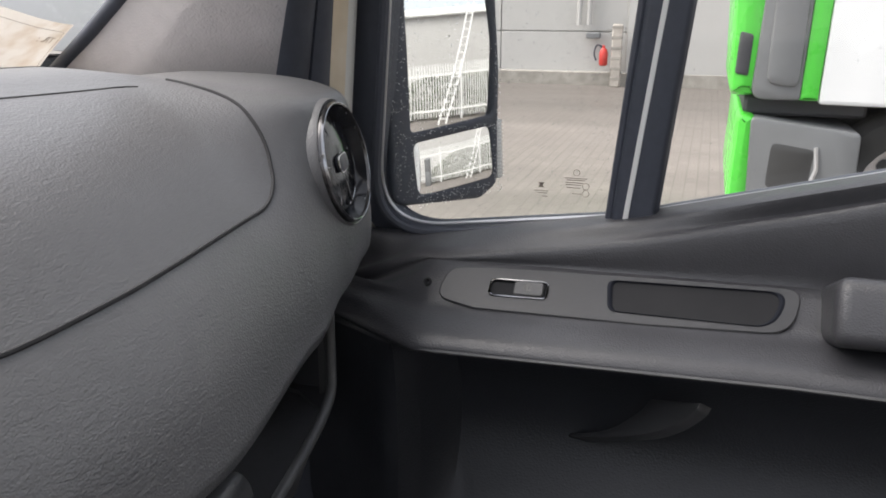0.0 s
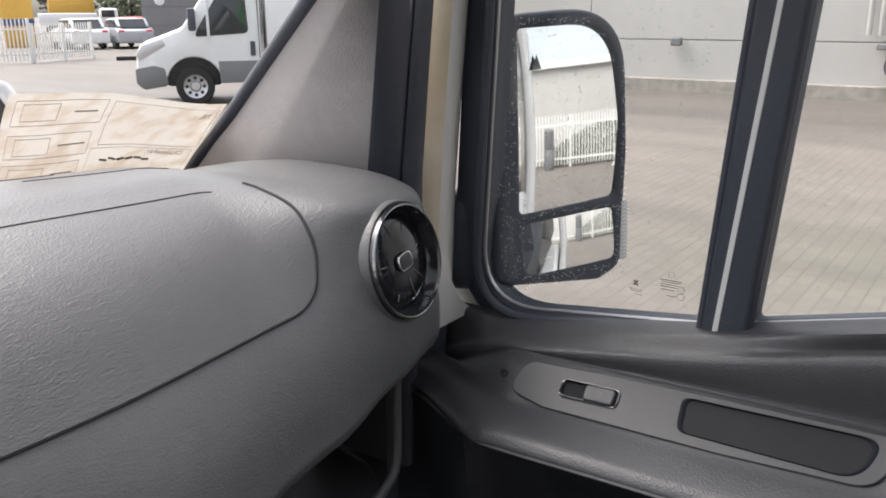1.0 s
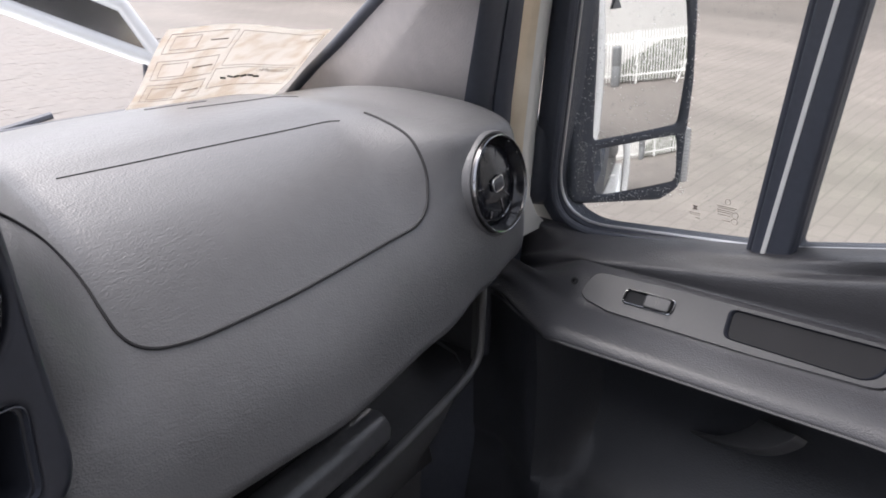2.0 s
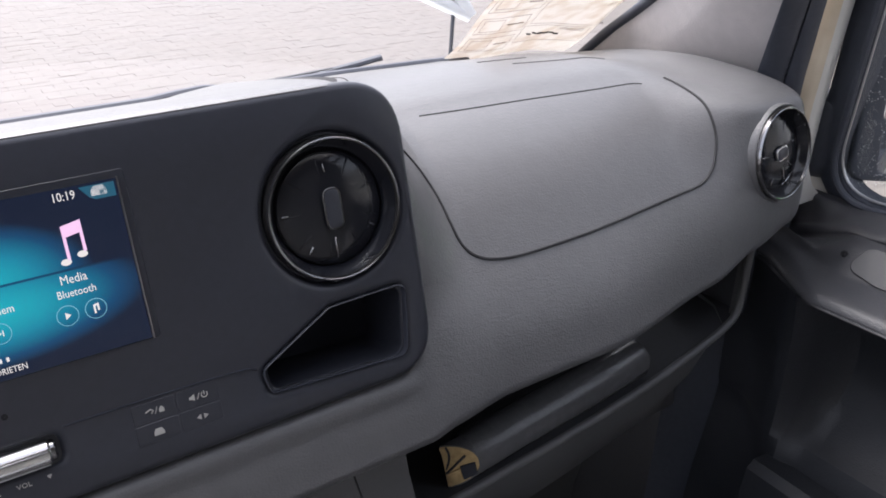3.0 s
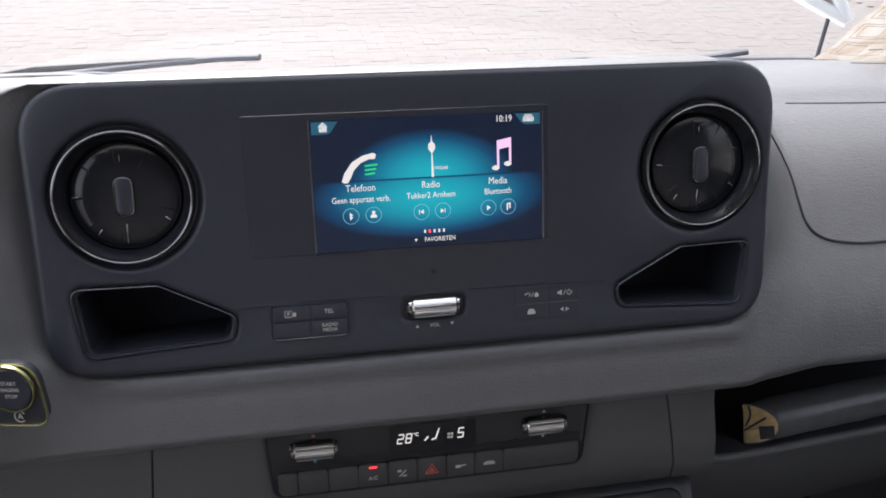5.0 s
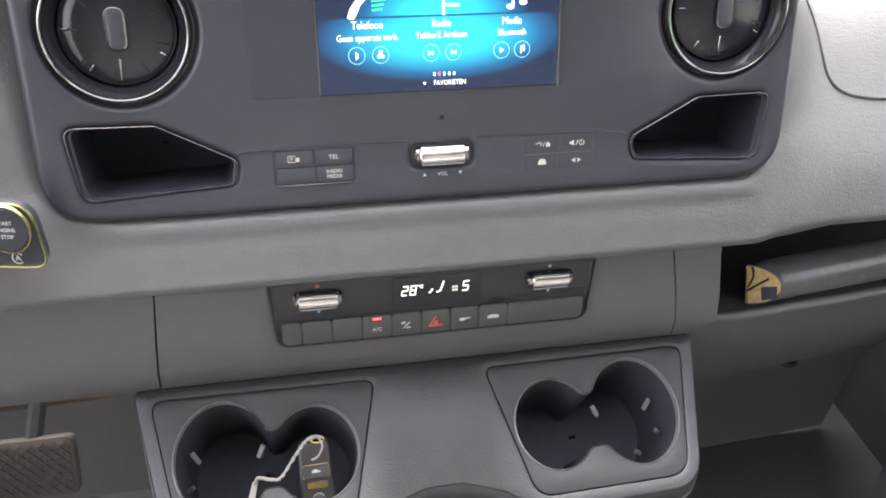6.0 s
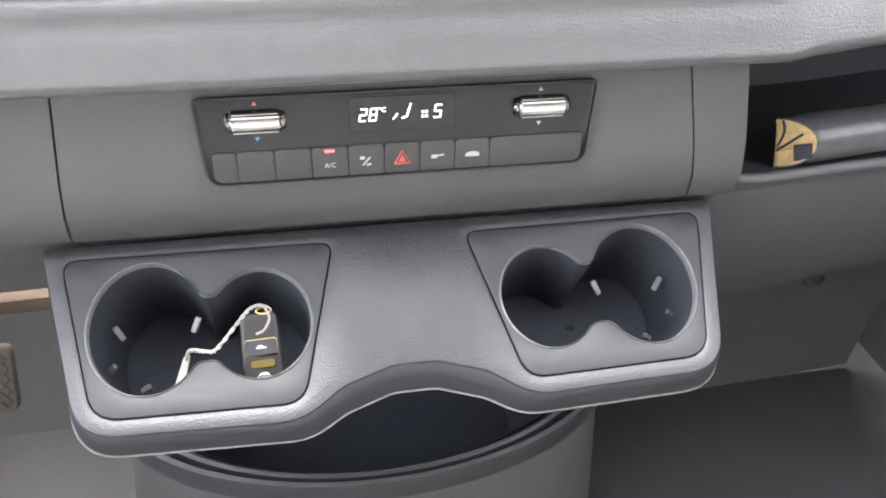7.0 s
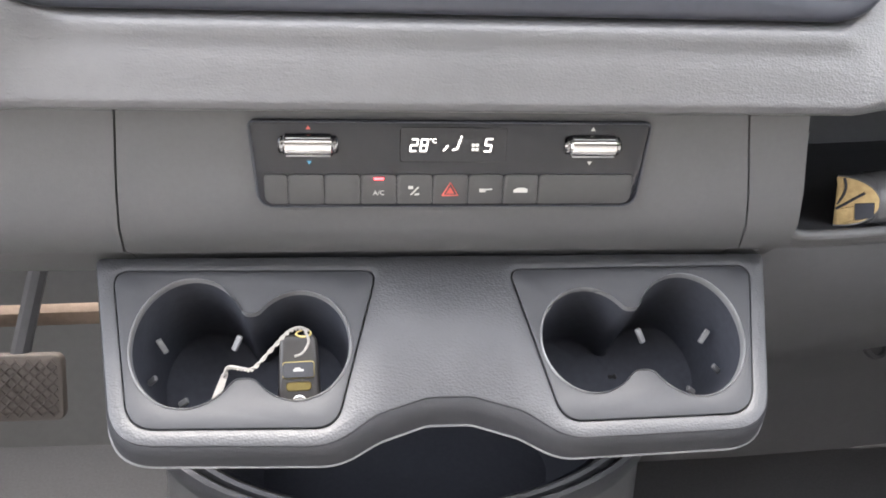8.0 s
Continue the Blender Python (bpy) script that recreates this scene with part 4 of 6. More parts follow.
for s in (-1, 1):
    cx0, cy0 = s * .138, -.006
    gap = [Vector(((p.x - cx0) * .994 + cx0, (p.y - cy0) * .992 + cy0)) for p in insert_outline(s)]
    cup = cup_outline(s)
    ins = part("insert", slab(gap, [cup], .012, KF, .0012, 2, .0004), INSERT, console, "smooth grey cup holder plate")
    cen = Vector((s * .14, -.004))

    def ring_at(q, h):
        return [KF @ Vector((cen.x + (p.x - cen.x) * q, cen.y + (p.y - cen.y) * q, h)) for p in cup]
    part("cup_well", grid([ring_at(q, h) for q, h in ((.990, -.0030), (.984, -.010), (.950, -.084), (.925, -.090), (.88, -.092), (.3, -.093), (.05, -.093))], True), HOLLOW, ins, "deep black cup well")
    part("cup_rim", grid([ring_at(q, h) for q, h in ((1.020, .0000), (1.014, .0012), (1.004, .0017), (.995, .0010), (.990, -.0010), (.988, -.0040))], True), RIMSHINE, ins, "raised well rim, pale for its highlight")
    for cx, cy, turn in ((s * .196, .007, 35 * -s), (s * .143, .004, 30 * s), (s * .200, -.018, 60 * s), (s * .178, -.034, 70 * s)):
        part("clip", block((.0042, .0115 if cy > 0 else .0080, .003), at2(KF, cx, cy, -.036 if abs(cx) > .15 else -.024, turn) @ pose(0, 0, 0, 35, 0, 0), .0007, 1), CLIPSTEEL if cy > 0 else FASCIA, ins, "small sprung clip")

# lower tunnel with its bowl-shaped rim
tunnel = thing("tunnel_cover", (0, .16, .6), "dark plastic tunnel cover with a ribbed round rim", "cover")
TF = pose(-.008, .165, .80)
part("rim", lathe([(.264, -.02), (.266, -.004), (.263, .004), (.257, .006), (.252, .002), (.250, -.008), (.246, -.008), (.243, .001), (.238, .003), (.232, .000), (.226, -.010)], TF, 96, 1.0, .58), CONSOLE, tunnel)
part("bowl", lathe([(.224, -.004), (.21, -.05), (.16, -.10), (.001, -.11)], TF, 64, 1.0, .58), HOLLOW, tunnel)
part("skirt", lathe([(.255, -.015), (.262, -.10), (.275, -.25)], TF, 48, 1.0, .6), FASCIA, tunnel)
# hollow face between the rim and the console
part("back_wall", grid([[TF @ Vector((.236 * math.cos(radians(a)) * q, .137 * math.sin(radians(a)) * q, h)) for a in range(0, 181, 9)] for q, h in ((1.0, -.004), (.99, .10), (.97, .20), (.95, .27))]), DARK, tunnel, "curved dark face under the console")

# things in the cup holders
FOB = at2(KF, -.100, -.0225, -.024) @ pose(0, 0, 0, 16, 0, 2)
fob = thing("car_key", KF @ Vector((-.100, -.02, -.06)), "black car key fob with brass buttons", "key")
part("shell", slab(rounded([(-.0150, -.030), (.0150, -.030), (.0125, .030), (-.0125, .030)], .006, 5), [], .012, FOB, .003, 3, .004), FOBSHELL, fob)
part("button", slab(rounded(rect(-.0105, .0000, .0105, .0110), .002, 3), [], .002, FOB, .0006, 1, .0052), DARK, fob)
part("button_trim", tube([FOB @ Vector((p.x, p.y, .0052)) for p in rounded(rect(-.0105, .0000, .0105, .0110), .002, 3)], .00022, 5), BRASS, fob, "thin brass frame")
part("button", slab(rounded(rect(-.0085, -.0085, .0085, -.0025), .0030, 5), [], .002, FOB, .0006, 1, .0050), BRASS, fob, "yellow lower button")
part("legend", merge(shape([(-.0035, -.0030), (.0035, -.0030), (.0035, -.0016), (.0018, -.0016), (.0010, -.0004), (-.0022, -.0004), (-.0030, -.0016), (-.0035, -.0016)], at2(FOB, 0, .0075, .0052))), LEGEND, fob)
part("badge", lathe([(.0052, 0), (.0052, .0012), (.0042, .0014), (.0036, .0006), (.0001, .0006)], at2(FOB, 0, -.0165, .0040), 24), CHROME, fob, "round silver badge")
part("eyelet", tube([FOB @ Vector((.004 + .0050 * math.cos(a * .35), .0300 + .0022 * math.sin(a * .35), .004)) for a in range(19)], .0008, 6), BRASS, fob, "brass key loop")
cord = thing("key_cord", KF @ Vector((-.13, -.02, -.03)), "white twisted cord tied to the key", "cord")
path = [KF @ Vector(p) for p in ((-.094, .0065, -.010), (-.100, .0070, -.006), (-.107, .0030, -.004), (-.116, -.0080, -.003), (-.1275, -.0235, .0015), (-.134, -.0245, .0030), (-.1405, -.0225, .0015), (-.1455, -.0205, -.006), (-.148, -.0235, -.012))]
line = smooth_line(path, 16)
for turn in (0, math.pi):                                  # two yarns wound round each other
    part("strand", tube([p + KF.to_3x3() @ Vector((.0007 * math.cos(turn + k * .55), .0007 * math.sin(turn + k * .55), .0004 * math.sin(turn + k * .55))) for k, p in enumerate(line)], .0008, 6), CORD, cord)
part("strand", tube(smooth_line([KF @ Vector(p) for p in ((-.096, .0065, -.009), (-.0935, .000, -.013), (-.0975, -.007, -.016), (-.103, -.0095, -.016))], 6), .0010, 7), CORD, cord)
part("paper_tag", slab(rounded([(-.1500, -.0215), (-.1455, -.0205), (-.1512, -.0455), (-.1580, -.0470)], .001, 2), [], .0006, at2(KF, 0, 0, -.013), 0), PAPER, cord, "folded white paper tag")

# rolled pouch lying in the storage slot
pouch = thing("rolled_pouch", (.43, .03, 1.118), "rolled black pouch with a tan lining at its open end", "pouch")
ax = [Vector((.317, .028, 1.1345)), Vector((.538, .046, 1.1420))]
axis = (ax[1] - ax[0]).normalized()
RF = Matrix.Translation(ax[0]) @ axis.to_track_quat("Z", "Y").to_matrix().to_4x4()
ln = (ax[1] - ax[0]).length
part("sleeve", lathe([(.0180, .000), (.0195, .001), (.0200, .004), (.0196, .06), (.0200, .14), (.0196, ln - .006), (.017, ln - .001), (.001, ln)], RF, 40), SLEEVE, pouch, "shiny dark rolled sleeve")
# obliquely folded mouth of the lining: half of the roll stands out, with folds, and dark pieces for the shade of
# creases and pocket
near = Matrix.Rotation(math.radians(16), 3, axis) @ axis.cross(Vector((0, 0, 1))).normalized()
if near.z < 0:
    near.z = -near.z
rise = near.cross(axis)
across = (axis * .0235 + near * .019).normalized()
outward = across.cross(rise)
MF = Matrix.Translation(ax[0] - axis * .022) @ Matrix((across, rise, outward)).transposed().to_4x4()
arc = [(.0302 * math.cos(a), .019 * math.sin(a)) for a in [math.pi * (k / 24 - .5) for k in range(25)]]
mouth = [MF @ Vector((x, y, 0)) for x, y in arc]
part("cuff", grid([mouth, [p + axis * .034 for p in mouth]], True), SLEEVE, pouch, "dark rolled cuff")
part("lining", slab([(x * .985, y * .985) for x, y in arc], [], .0015, MF, .0004, 1, .0006), TAN, pouch, "tan woven lining")
part("rim", tube(mouth, .0008, 6), SLEEVE, pouch)
def turned(outline, top, material, label):
    part("fold", slab(rounded([(.0137 * x, .0190 * y) for x, y in outline], .0008, 2), [], .0014, MF, .0004, 1, top), material, pouch, label)
turned([(-.06, .98), (.26, .95), (.30, .55), (.16, .05), (.00, -.18), (.10, .35)], .0030, TAN, "turned tan edge")
turned([(.10, -.34), (.98, -.14), (1.02, -.72), (.40, -.92), (.16, -.96)], .0022, TAN, "turned tan edge")
# shade in the fold, laid on as a dark slab
turned([(.96, -.04), (1.92, .06), (1.96, -.52), (1.06, -.70)], .0030, HOLLOW, "dark patch for the shade in the fold")
# shade along the creases, laid on as dark tubes
for pts in (((.33, .93), (.44, .60), (.36, .25), (.10, -.12)), ((.06, -.32), (.45, -.12), (.95, .16), (1.40, .40))):
    part("crease", tube(smooth_line([MF @ Vector((.0137 * x, .0190 * y, .0008)) for x, y in pts], 5), .0010, 6), HOLLOW, pouch)
# ---------------------------------------------------------------- cab shell
def structure(name, bm, mat, label, smooth=True):
    return tagged(part(name, bm, mat, None, label, smooth), label, "", "", "structure")


structure("floor", block((1.66, 1.9, .04), None, 0, 1, (0, -.42, .533)), CARPET, "black ribbed rubber cab floor")
structure("wall_firewall", grid([[Vector((x, y, z)) for (y, z) in ((.52, 1.30), (.50, 1.1), (.46, .9), (.42, .7), (.36, .55))] for x in (-.84, -.4, 0, .4, .84)]), CABWALL, "dark grey front bulkhead behind the dash")
structure("wall_rear", block((1.72, .05, 1.75), None, .01, 1, (0, -1.33, 1.40)), PALEWALL, "plain grey rear wall of the cab")
structure("ceiling", block((1.66, .72, .04), None, .01, 1, (0, -.98, 2.24)), HEADLINER, "pale cloth headliner of the cab")
structure("trim_header", block((1.5, .12, .10), None, .02, 2, (0, -.64, 2.16)), HEADLINER, "pale header rail above the windscreen")
# driver's side: lower door, window opening, roof rail
structure("wall_left", block((.07, 1.5, .58), None, .02, 2, (-.845, -.55, .82)), PALEWALL, "plain grey lining of the driver door")
structure("wall_left_rear", block((.07, .33, 1.0), None, .02, 2, (-.845, -1.14, 1.72)), PALEWALL, "plain grey lining behind the driver window")
structure("wall_left_rail", block((.09, .75, .12), None, .02, 2, (-.815, -.95, 2.18)), PALEWALL, "plain grey rail above the driver window")
structure("wall_right_rear", block((.07, .33, 1.0), None, .02, 2, (.845, -1.14, 1.72)), PALEWALL, "plain grey lining behind the passenger window")
structure("wall_right_rail", block((.09, .75, .12), None, .02, 2, (.775, -.95, 2.18)), PALEWALL, "plain grey rail above the passenger window")


def wind(x, y):
    """The windscreen's height at a place across and along, gently bowed."""
    return 1.42 - .63 * (y - .274) - .10 * (x / .8) ** 2 + .06


shield = thing("windscreen", (0, .45, 1.34), "clear laminated windscreen, wet outside", "windscreen", "", "structure")
rows = [[Vector((x, y, wind(x, y) + .03)) for y in [.53 - .10 * k for k in range(13)]] for x in [-.80 + .1 * k for k in range(17)]]
pane = part("pane", grid(rows), SHIELD, shield)
pane.visible_shadow = False

structure("wall_kick_right", block((.03, .62, .66), None, .01, 1, (.805, .36, .85)), DARK, "dark grey kick panel beside the passenger footwell")
structure("wall_kick_left", block((.03, .62, .72), None, .01, 1, (-.805, .36, .90)), DARK, "dark grey kick panel beside the driver footwell")

# A-pillars: grained trim from the windscreen rubber to the door seal
EDGE = [(.770, .415, 1.325), (.752, .345, 1.375), (.732, .274, 1.42), (.634, -.012, 1.60), (.542, -.268, 1.76), (.42, -.60, 1.97)]


def pillar(sgn, name):
    rows = []
    for k, (x, y, z) in enumerate(EDGE):
        f = k / 5
        bx, by = .772 - .10 * f, .125 - .12 * f - (.28 * max(0, f - .5))
        row = []
        for g in (0, .08, .18, .28, .34, .38, .5, .7, .88, .96, 1.0):
            px_, py_ = x + (bx - x) * g, y + (by - y) * g
            bulge = .032 * (g / .36) ** .85 if g < .36 else .032 * (1 - ((g - .36) / .64) ** 2.2)
            row.append(Vector((sgn * (px_ - bulge * .55), py_ - bulge * .5, z)))
        rows.append(row)
    fine = []
    for a, b in zip(rows, rows[1:]):
        for s in range(5):
            fine.append([p + (q - p) * (s / 5) for p, q in zip(a, b)])
    fine.append(rows[-1])
    ob = thing(name, (sgn * .75, .25, 1.33), "grained grey-brown windscreen pillar trim", "pillar trim", "", "structure")
    part("trim", grid(fine), PILLARTRIM, ob)
    part("rubber", tube([(sgn * (x + .003), y + .005, z) for x, y, z in smooth_line(EDGE, 6)], .0070, 14), RUBBER, ob, "black windscreen rubber")
    return ob


pillar(1, "trim_pillar_right")
pillar(-1, "trim_pillar_left")

# door aperture on the passenger side: rubber seal, cream-white body flange
seal = thing("door_seal", (.765, .11, 1.2), "black rubber door seal on the body flange", "seal", "", "structure")
lobes = ((0, 0), (.12, .004), (.28, .006), (.45, .006), (.57, .004), (.60, .0005), (.63, .004), (.76, .006), (.90, .005), (1, 0))
band = []
for z, o in ((1.10, -.01), (1.25, 0), (1.385, .005), (1.4824, .014), (1.60, .026), (1.80, .05), (2.05, .09)):
    a, b = Vector((.733 - .342 * (z - 1.385), .107 - .41 * (z - 1.385), z)), Vector((.7705, .082 - o, z))
    if z < 1.3:
        a = Vector((.745, .12, z))
    band.append([a + (b - a) * f + Vector((-.77, -.63, 0)) * (d + .012) for f, d in lobes])
part("lip_band", grid(band), RUBBER, seal, "wide dark blue-black seal lip")
flange = thing("door_flange", (.79, .07, 1.2), "cream-white painted body flange beside the door", "body flange", "", "structure")
part("sheet", grid([[Vector(p) for p in ((.755, .125 - o, z), (.766, .098 - o, z), (.776, .078 - o, z), (.790, .0715 - o, z), (.806, .074 - o, z), (.822, .082 - o, z), (.850, .105 - o, z))] for z, o in ((1.246, .0), (1.35, .004), (1.45, .012), (1.6, .026), (1.8, .05), (2.1, .10))]), CREAM, flange)
part("lower_seal", grid([[Vector(p) for p in ((.735, .145 - o, z), (.755, .125 - o, z), (.766, .098 - o, z), (.776, .078 - o, z), (.790, .0715 - o, z), (.806, .074 - o, z), (.850, .105 - o, z))] for z, o in ((.6, -.03), (.8, -.02), (1.0, -.013), (1.2, -.005), (1.247, -.0005))]), RUBBER, flange, "black lower door seal")
part("foot", slab([Vector(p) for p in rounded([(.775, 1.234), (.842, 1.234), (.818, 1.252), (.803, 1.276), (.798, 1.30), (.775, 1.30)], [0, .004, .03, .02, .004, 0], 6)], [], .001, Matrix(((1, 0, 0, 0), (0, 0, -1, .0690), (0, 1, 0, 0), (0, 0, 0, 1))), 0), CREAM, flange)
part("wax_strip", grid([[Vector(p) for p in ((.7695, .0895 - o, z), (.7755, .0770 - o, z), (.7800, .0747 - o, z), (.7845, .0726 - o, z))] for z, o in ((1.256, .0), (1.35, .004), (1.45, .012), (1.6, .026), (1.8, .05), (2.1, .10))]), WAX, flange, "yellowed wax along the flange fold")

# ---------------------------------------------------------------- passenger door
door = thing("door_1", (.80, -.3, .6), "dark grey passenger door trim with armrest and window switch", "door", "", "structure")


def sill(y):
    """Height of the window sill along the door."""
    return 1.236 if y > .02 else (1.236 + (.02 - y) * .17 if y > -.17 else 1.268 + (-.17 - y) * .250)


def door_section(y):
    s = sill(y)
    out = min(1, max(0, (.02 - y) / .32))           # the trim leans outwards towards the rear
    e = .030 * out
    nose = min(1, max(0, (y + .02) / .09))          # and draws in at its front end
    n = .055 * nose
    dip = max(0, y + .012) * .50
    k = min(1, max(0, (.012 - y) / .045))           # the recess under the armrest begins behind the nose
    k = k * k * (3 - 2 * k)
    fall = max(0, y - .01)
    xc, zc = .7775 + e * .9 + n * .6, 1.2322 - dip  # crease between belt and armrest
    xe, ze = xc + .0015, max(zc + .004, s - .0055 - .011 * out - fall * .42)

    def sunk(x, flat):
        return flat + n * .9 + (x + e * .3 - flat - n * .9) * k
    return [(.842, s + .004), (.828, s + .004), (.813 + n * .2, s + .0015 - fall * .1), (xe + .010, ze + .0045), (xe + .0012, ze + .0002), (xe - .0010, ze * .55 + zc * .45), (xc + .0008, zc + .0016),
            (.7735 + e * .9 + n * .6, 1.2320 - dip), (.760 + e * .9 + n * .62, 1.2260 - dip * .7), (.746 + e * .9 + n * .7, 1.211), (.738 + e * .8 + n * .75, 1.204), (.722 + e * .7 + n * .8, 1.200),
            (.707 + e * .6 + n, 1.195), (.700 + e * .6 + n, 1.189), (.698 + e * .6 + n, 1.184), (.702 + e * .6 + n, 1.180), (sunk(.730, .704), 1.177),
            (sunk(.768, .706), 1.165), (sunk(.800, .710), 1.12), (sunk(.806, .712), 1.06), (sunk(.770, .714), 1.00), (sunk(.735, .716), .965), (.735, .80), (.75, .58)]


def door_sheet(y):
    flat = smooth_line([(x, 0, z) for x, z in door_section(y)], 3)
    return [Vector((p.x, y, p.z)) for p in flat]


ys = [.105, .090] + [.075 - .012 * k for k in range(14)] + [-.093 - .03 * k for k in range(30)]
part("trim_panel", grid([door_sheet(y)[:49] for y in ys]), DOORSKIN, door)
# below the roll the trim turns darker: shade under the armrest, put into the colour
part("lower_panel", grid([door_sheet(y)[48:] for y in ys if y < -.005]), DOORLOW, door, "recessed lower door panel, its shade in a dark colour")
part("front_panel", grid([door_sheet(y)[48:] for y in ys if y > -.015]), DOORLOW, door, "front end of the door trim, shaded by a dark colour")
part("door_core", block((.05, 1.05, .60), None, .01, 1, (.885, -.45, .89)), WHITEPAINT, door)


def plate_at(y, f, lift=0.0):
    """A point of the sloping armrest plate: along the door, and 0 at its upper to 1 at its lower edge."""
    e = .030 * min(1, max(0, (.02 - y) / .32))
    n = .055 * min(1, max(0, (y + .02) / .09))
    hi, lo = Vector((.7665 + e * .9 + n * .6, y, 1.2335)), Vector((.7385 + e * .8 + n * .72, y, 1.2040))
    return hi + (lo - hi) * f + Vector((-.72, 0, .69)) * lift


def patch(outline, lift, depth, mat, name, parent, label="", holes=()):
    """A plate on the armrest slope, from an outline in (metres along, share down the slope)."""
    bm = slab([Vector((p[0], p[1] * .04)) for p in outline], [[Vector((p[0], p[1] * .04)) for p in h] for h in holes], depth, Matrix.Identity(4), .0008 if depth > .001 else 0, 1, lift)
    for v in bm.verts:
        v.co = plate_at(-v.co.x, v.co.y / .04, v.co.z)
    return part(name, bm, mat, parent, label)


def stretch(points):
    return [Vector((p.x, p.y / .04)) for p in points]


plate_loop = stretch(rounded([(.024, .030), (.034, .002), (.10, .000), (.20, .000), (.312, .001), (.304, .038), (.20, .040), (.06, .038)], [.016, .014, .02, .02, .012, .026, .02, .014], 10))
pocket_loop = stretch(rounded([(.165, .005), (.300, .005), (.290, .034), (.168, .031)], [.006, .010, .022, .008], 10))
switch_loop = stretch(rounded(rect(.070, .0115, .117, .0255), .004, 4))
patch(plate_loop, .0014, .004, ARMPLATE, "switch_plate", door, "smooth grey armrest plate", [pocket_loop, switch_loop])
patch([(p.x, p.y) for p in plate_loop], .0002, .0015, GROOVE, "plate_gap", door)
# tray and switch wells sink into the armrest
for loop, mat, deep, name in ((pocket_loop, POCKETMAT, .065, "armrest_tray"), (switch_loop, GLOSS, .008, "switch_well")):
    c = sum(loop, Vector((0, 0))) / len(loop)
    rows = [[plate_at(-(c.x + (p.x - c.x) * q), c.y + (p.y - c.y) * q, h) for p in loop] for q, h in ((1.03, .0016), (1.0, .0024), (.97, .0012), (.95, -.004), (.92, -deep), (.04, -deep))]
    part(name, grid(rows, True), mat, door)
part("switch_frame", tube([plate_at(-p.x, p.y, .0022) for p in switch_loop + switch_loop[:1]], .0010, 6), SMOKED, door, "thin bright switch frame")
rocker = stretch(rounded(rect(.090, .0125, .114, .0245), .003, 4))
sw = patch(rocker, .0045, .006, FASCIA, "window_switch", door, "grey window rocker switch")
part("legend", merge(tube([plate_at(-.101 + .003 * math.cos(a * .4), .46 + .075 * math.sin(a * .4), .0048) for a in range(3, 17)], .0003, 4), tube([plate_at(-.101, .40, .0048), plate_at(-.101, .52, .0048)], .0003, 4)), GLOW_DIM, sw)
part("pin_hole", lathe([(.0035, -.002), (.0035, .0008), (.002, .001), (.0001, -.002)], frame_of(plate_at(-.016, .45, .0005), (0, -1, 0), (.5, 0, .6)), 14), GROOVE, door)
# armrest cushion further back
part("armrest_cushion", block((.085, .34, .050), pose(.766, -.495, 1.226, 0, 22, 0), .011, 4), DOORSKIN, door, "stitched soft armrest cushion")
for k in range(14):
    part("stitch", tube([(.738, -.345 - .012 * k, 1.2395), (.738, -.352 - .012 * k, 1.2395)], .0008, 5), LEGEND, door)
# bright lip under the roll, grab handle and lower pocket in the recess
part("lip_trim", tube([(.6985 + .018 * min(1, max(0, (.02 - y) / .32)) + (.055 * max(0, (y + .02) / .09)), y, 1.1835) for y in [-.022 - .02 * k for k in range(28)]], [.0004] + [.0016] * 27, 6), FASCIA, door)
# crescent pull: its thin end lies deep in the recess, its broad end comes forward under the armrest
PULL = frame_of((.790, -.180, 1.098), (-.29, -.74, .61), (.773, .15, .615))
pull_in = PULL.inverted()
crescent = [pull_in @ Vector(p) for p in smooth_line([(.8332, -.0989, 1.0536), (.8134, -.1294, 1.0684), (.7905, -.1689, 1.0905), (.7838, -.1960, 1.1150), (.7858, -.2041, 1.1266)], 6)]
crescent += [pull_in @ Vector(p) for p in smooth_line([(.7561, -.2450, 1.1432), (.7538, -.2403, 1.1354), (.7566, -.2237, 1.1190), (.7681, -.1983, 1.1013), (.7985, -.1478, 1.0743)], 6)]
part("door_pull", slab([Vector((p.x, p.y)) for p in crescent], [], .014, PULL, .0016, 2, .003), ARMPLATE, door, "crescent-shaped grey door pull")
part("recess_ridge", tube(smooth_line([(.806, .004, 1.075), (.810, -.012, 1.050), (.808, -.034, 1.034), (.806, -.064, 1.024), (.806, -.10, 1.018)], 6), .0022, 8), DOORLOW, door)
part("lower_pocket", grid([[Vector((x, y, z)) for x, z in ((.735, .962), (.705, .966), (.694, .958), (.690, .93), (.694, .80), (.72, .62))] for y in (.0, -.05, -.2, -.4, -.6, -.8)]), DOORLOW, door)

# window frame, panes and the divider with its pale strip
window = thing("window_1", (.83, -.2, 1.26), "passenger door window with quarter pane, spotted with rain", "window", "", "structure")


WF = frame_of((.842, 0, 1.26), (0, -1, 0), (-.075, 0, 1))      # local x runs to the rear, local y up
quarter = rounded([(-.0640, -.0250), (.156, .0035), (.190, .36), (.214, .62), (-.002, .62), (-.0343, .2653)], [.055, .004, 0, .01, .03, 0], 10)
main = rounded([(.192, .0115), (1.00, .217), (1.02, .66), (.256, .66)], [.004, .05, .05, .02], 6)
outer = [Vector(p) for p in rounded([(-.101, -.052), (.15, -.040), (1.06, .18), (1.09, .72), (-.03, .72), (-.0674, .266)], [.125, .02, .02, .04, .05, .02], 10)]
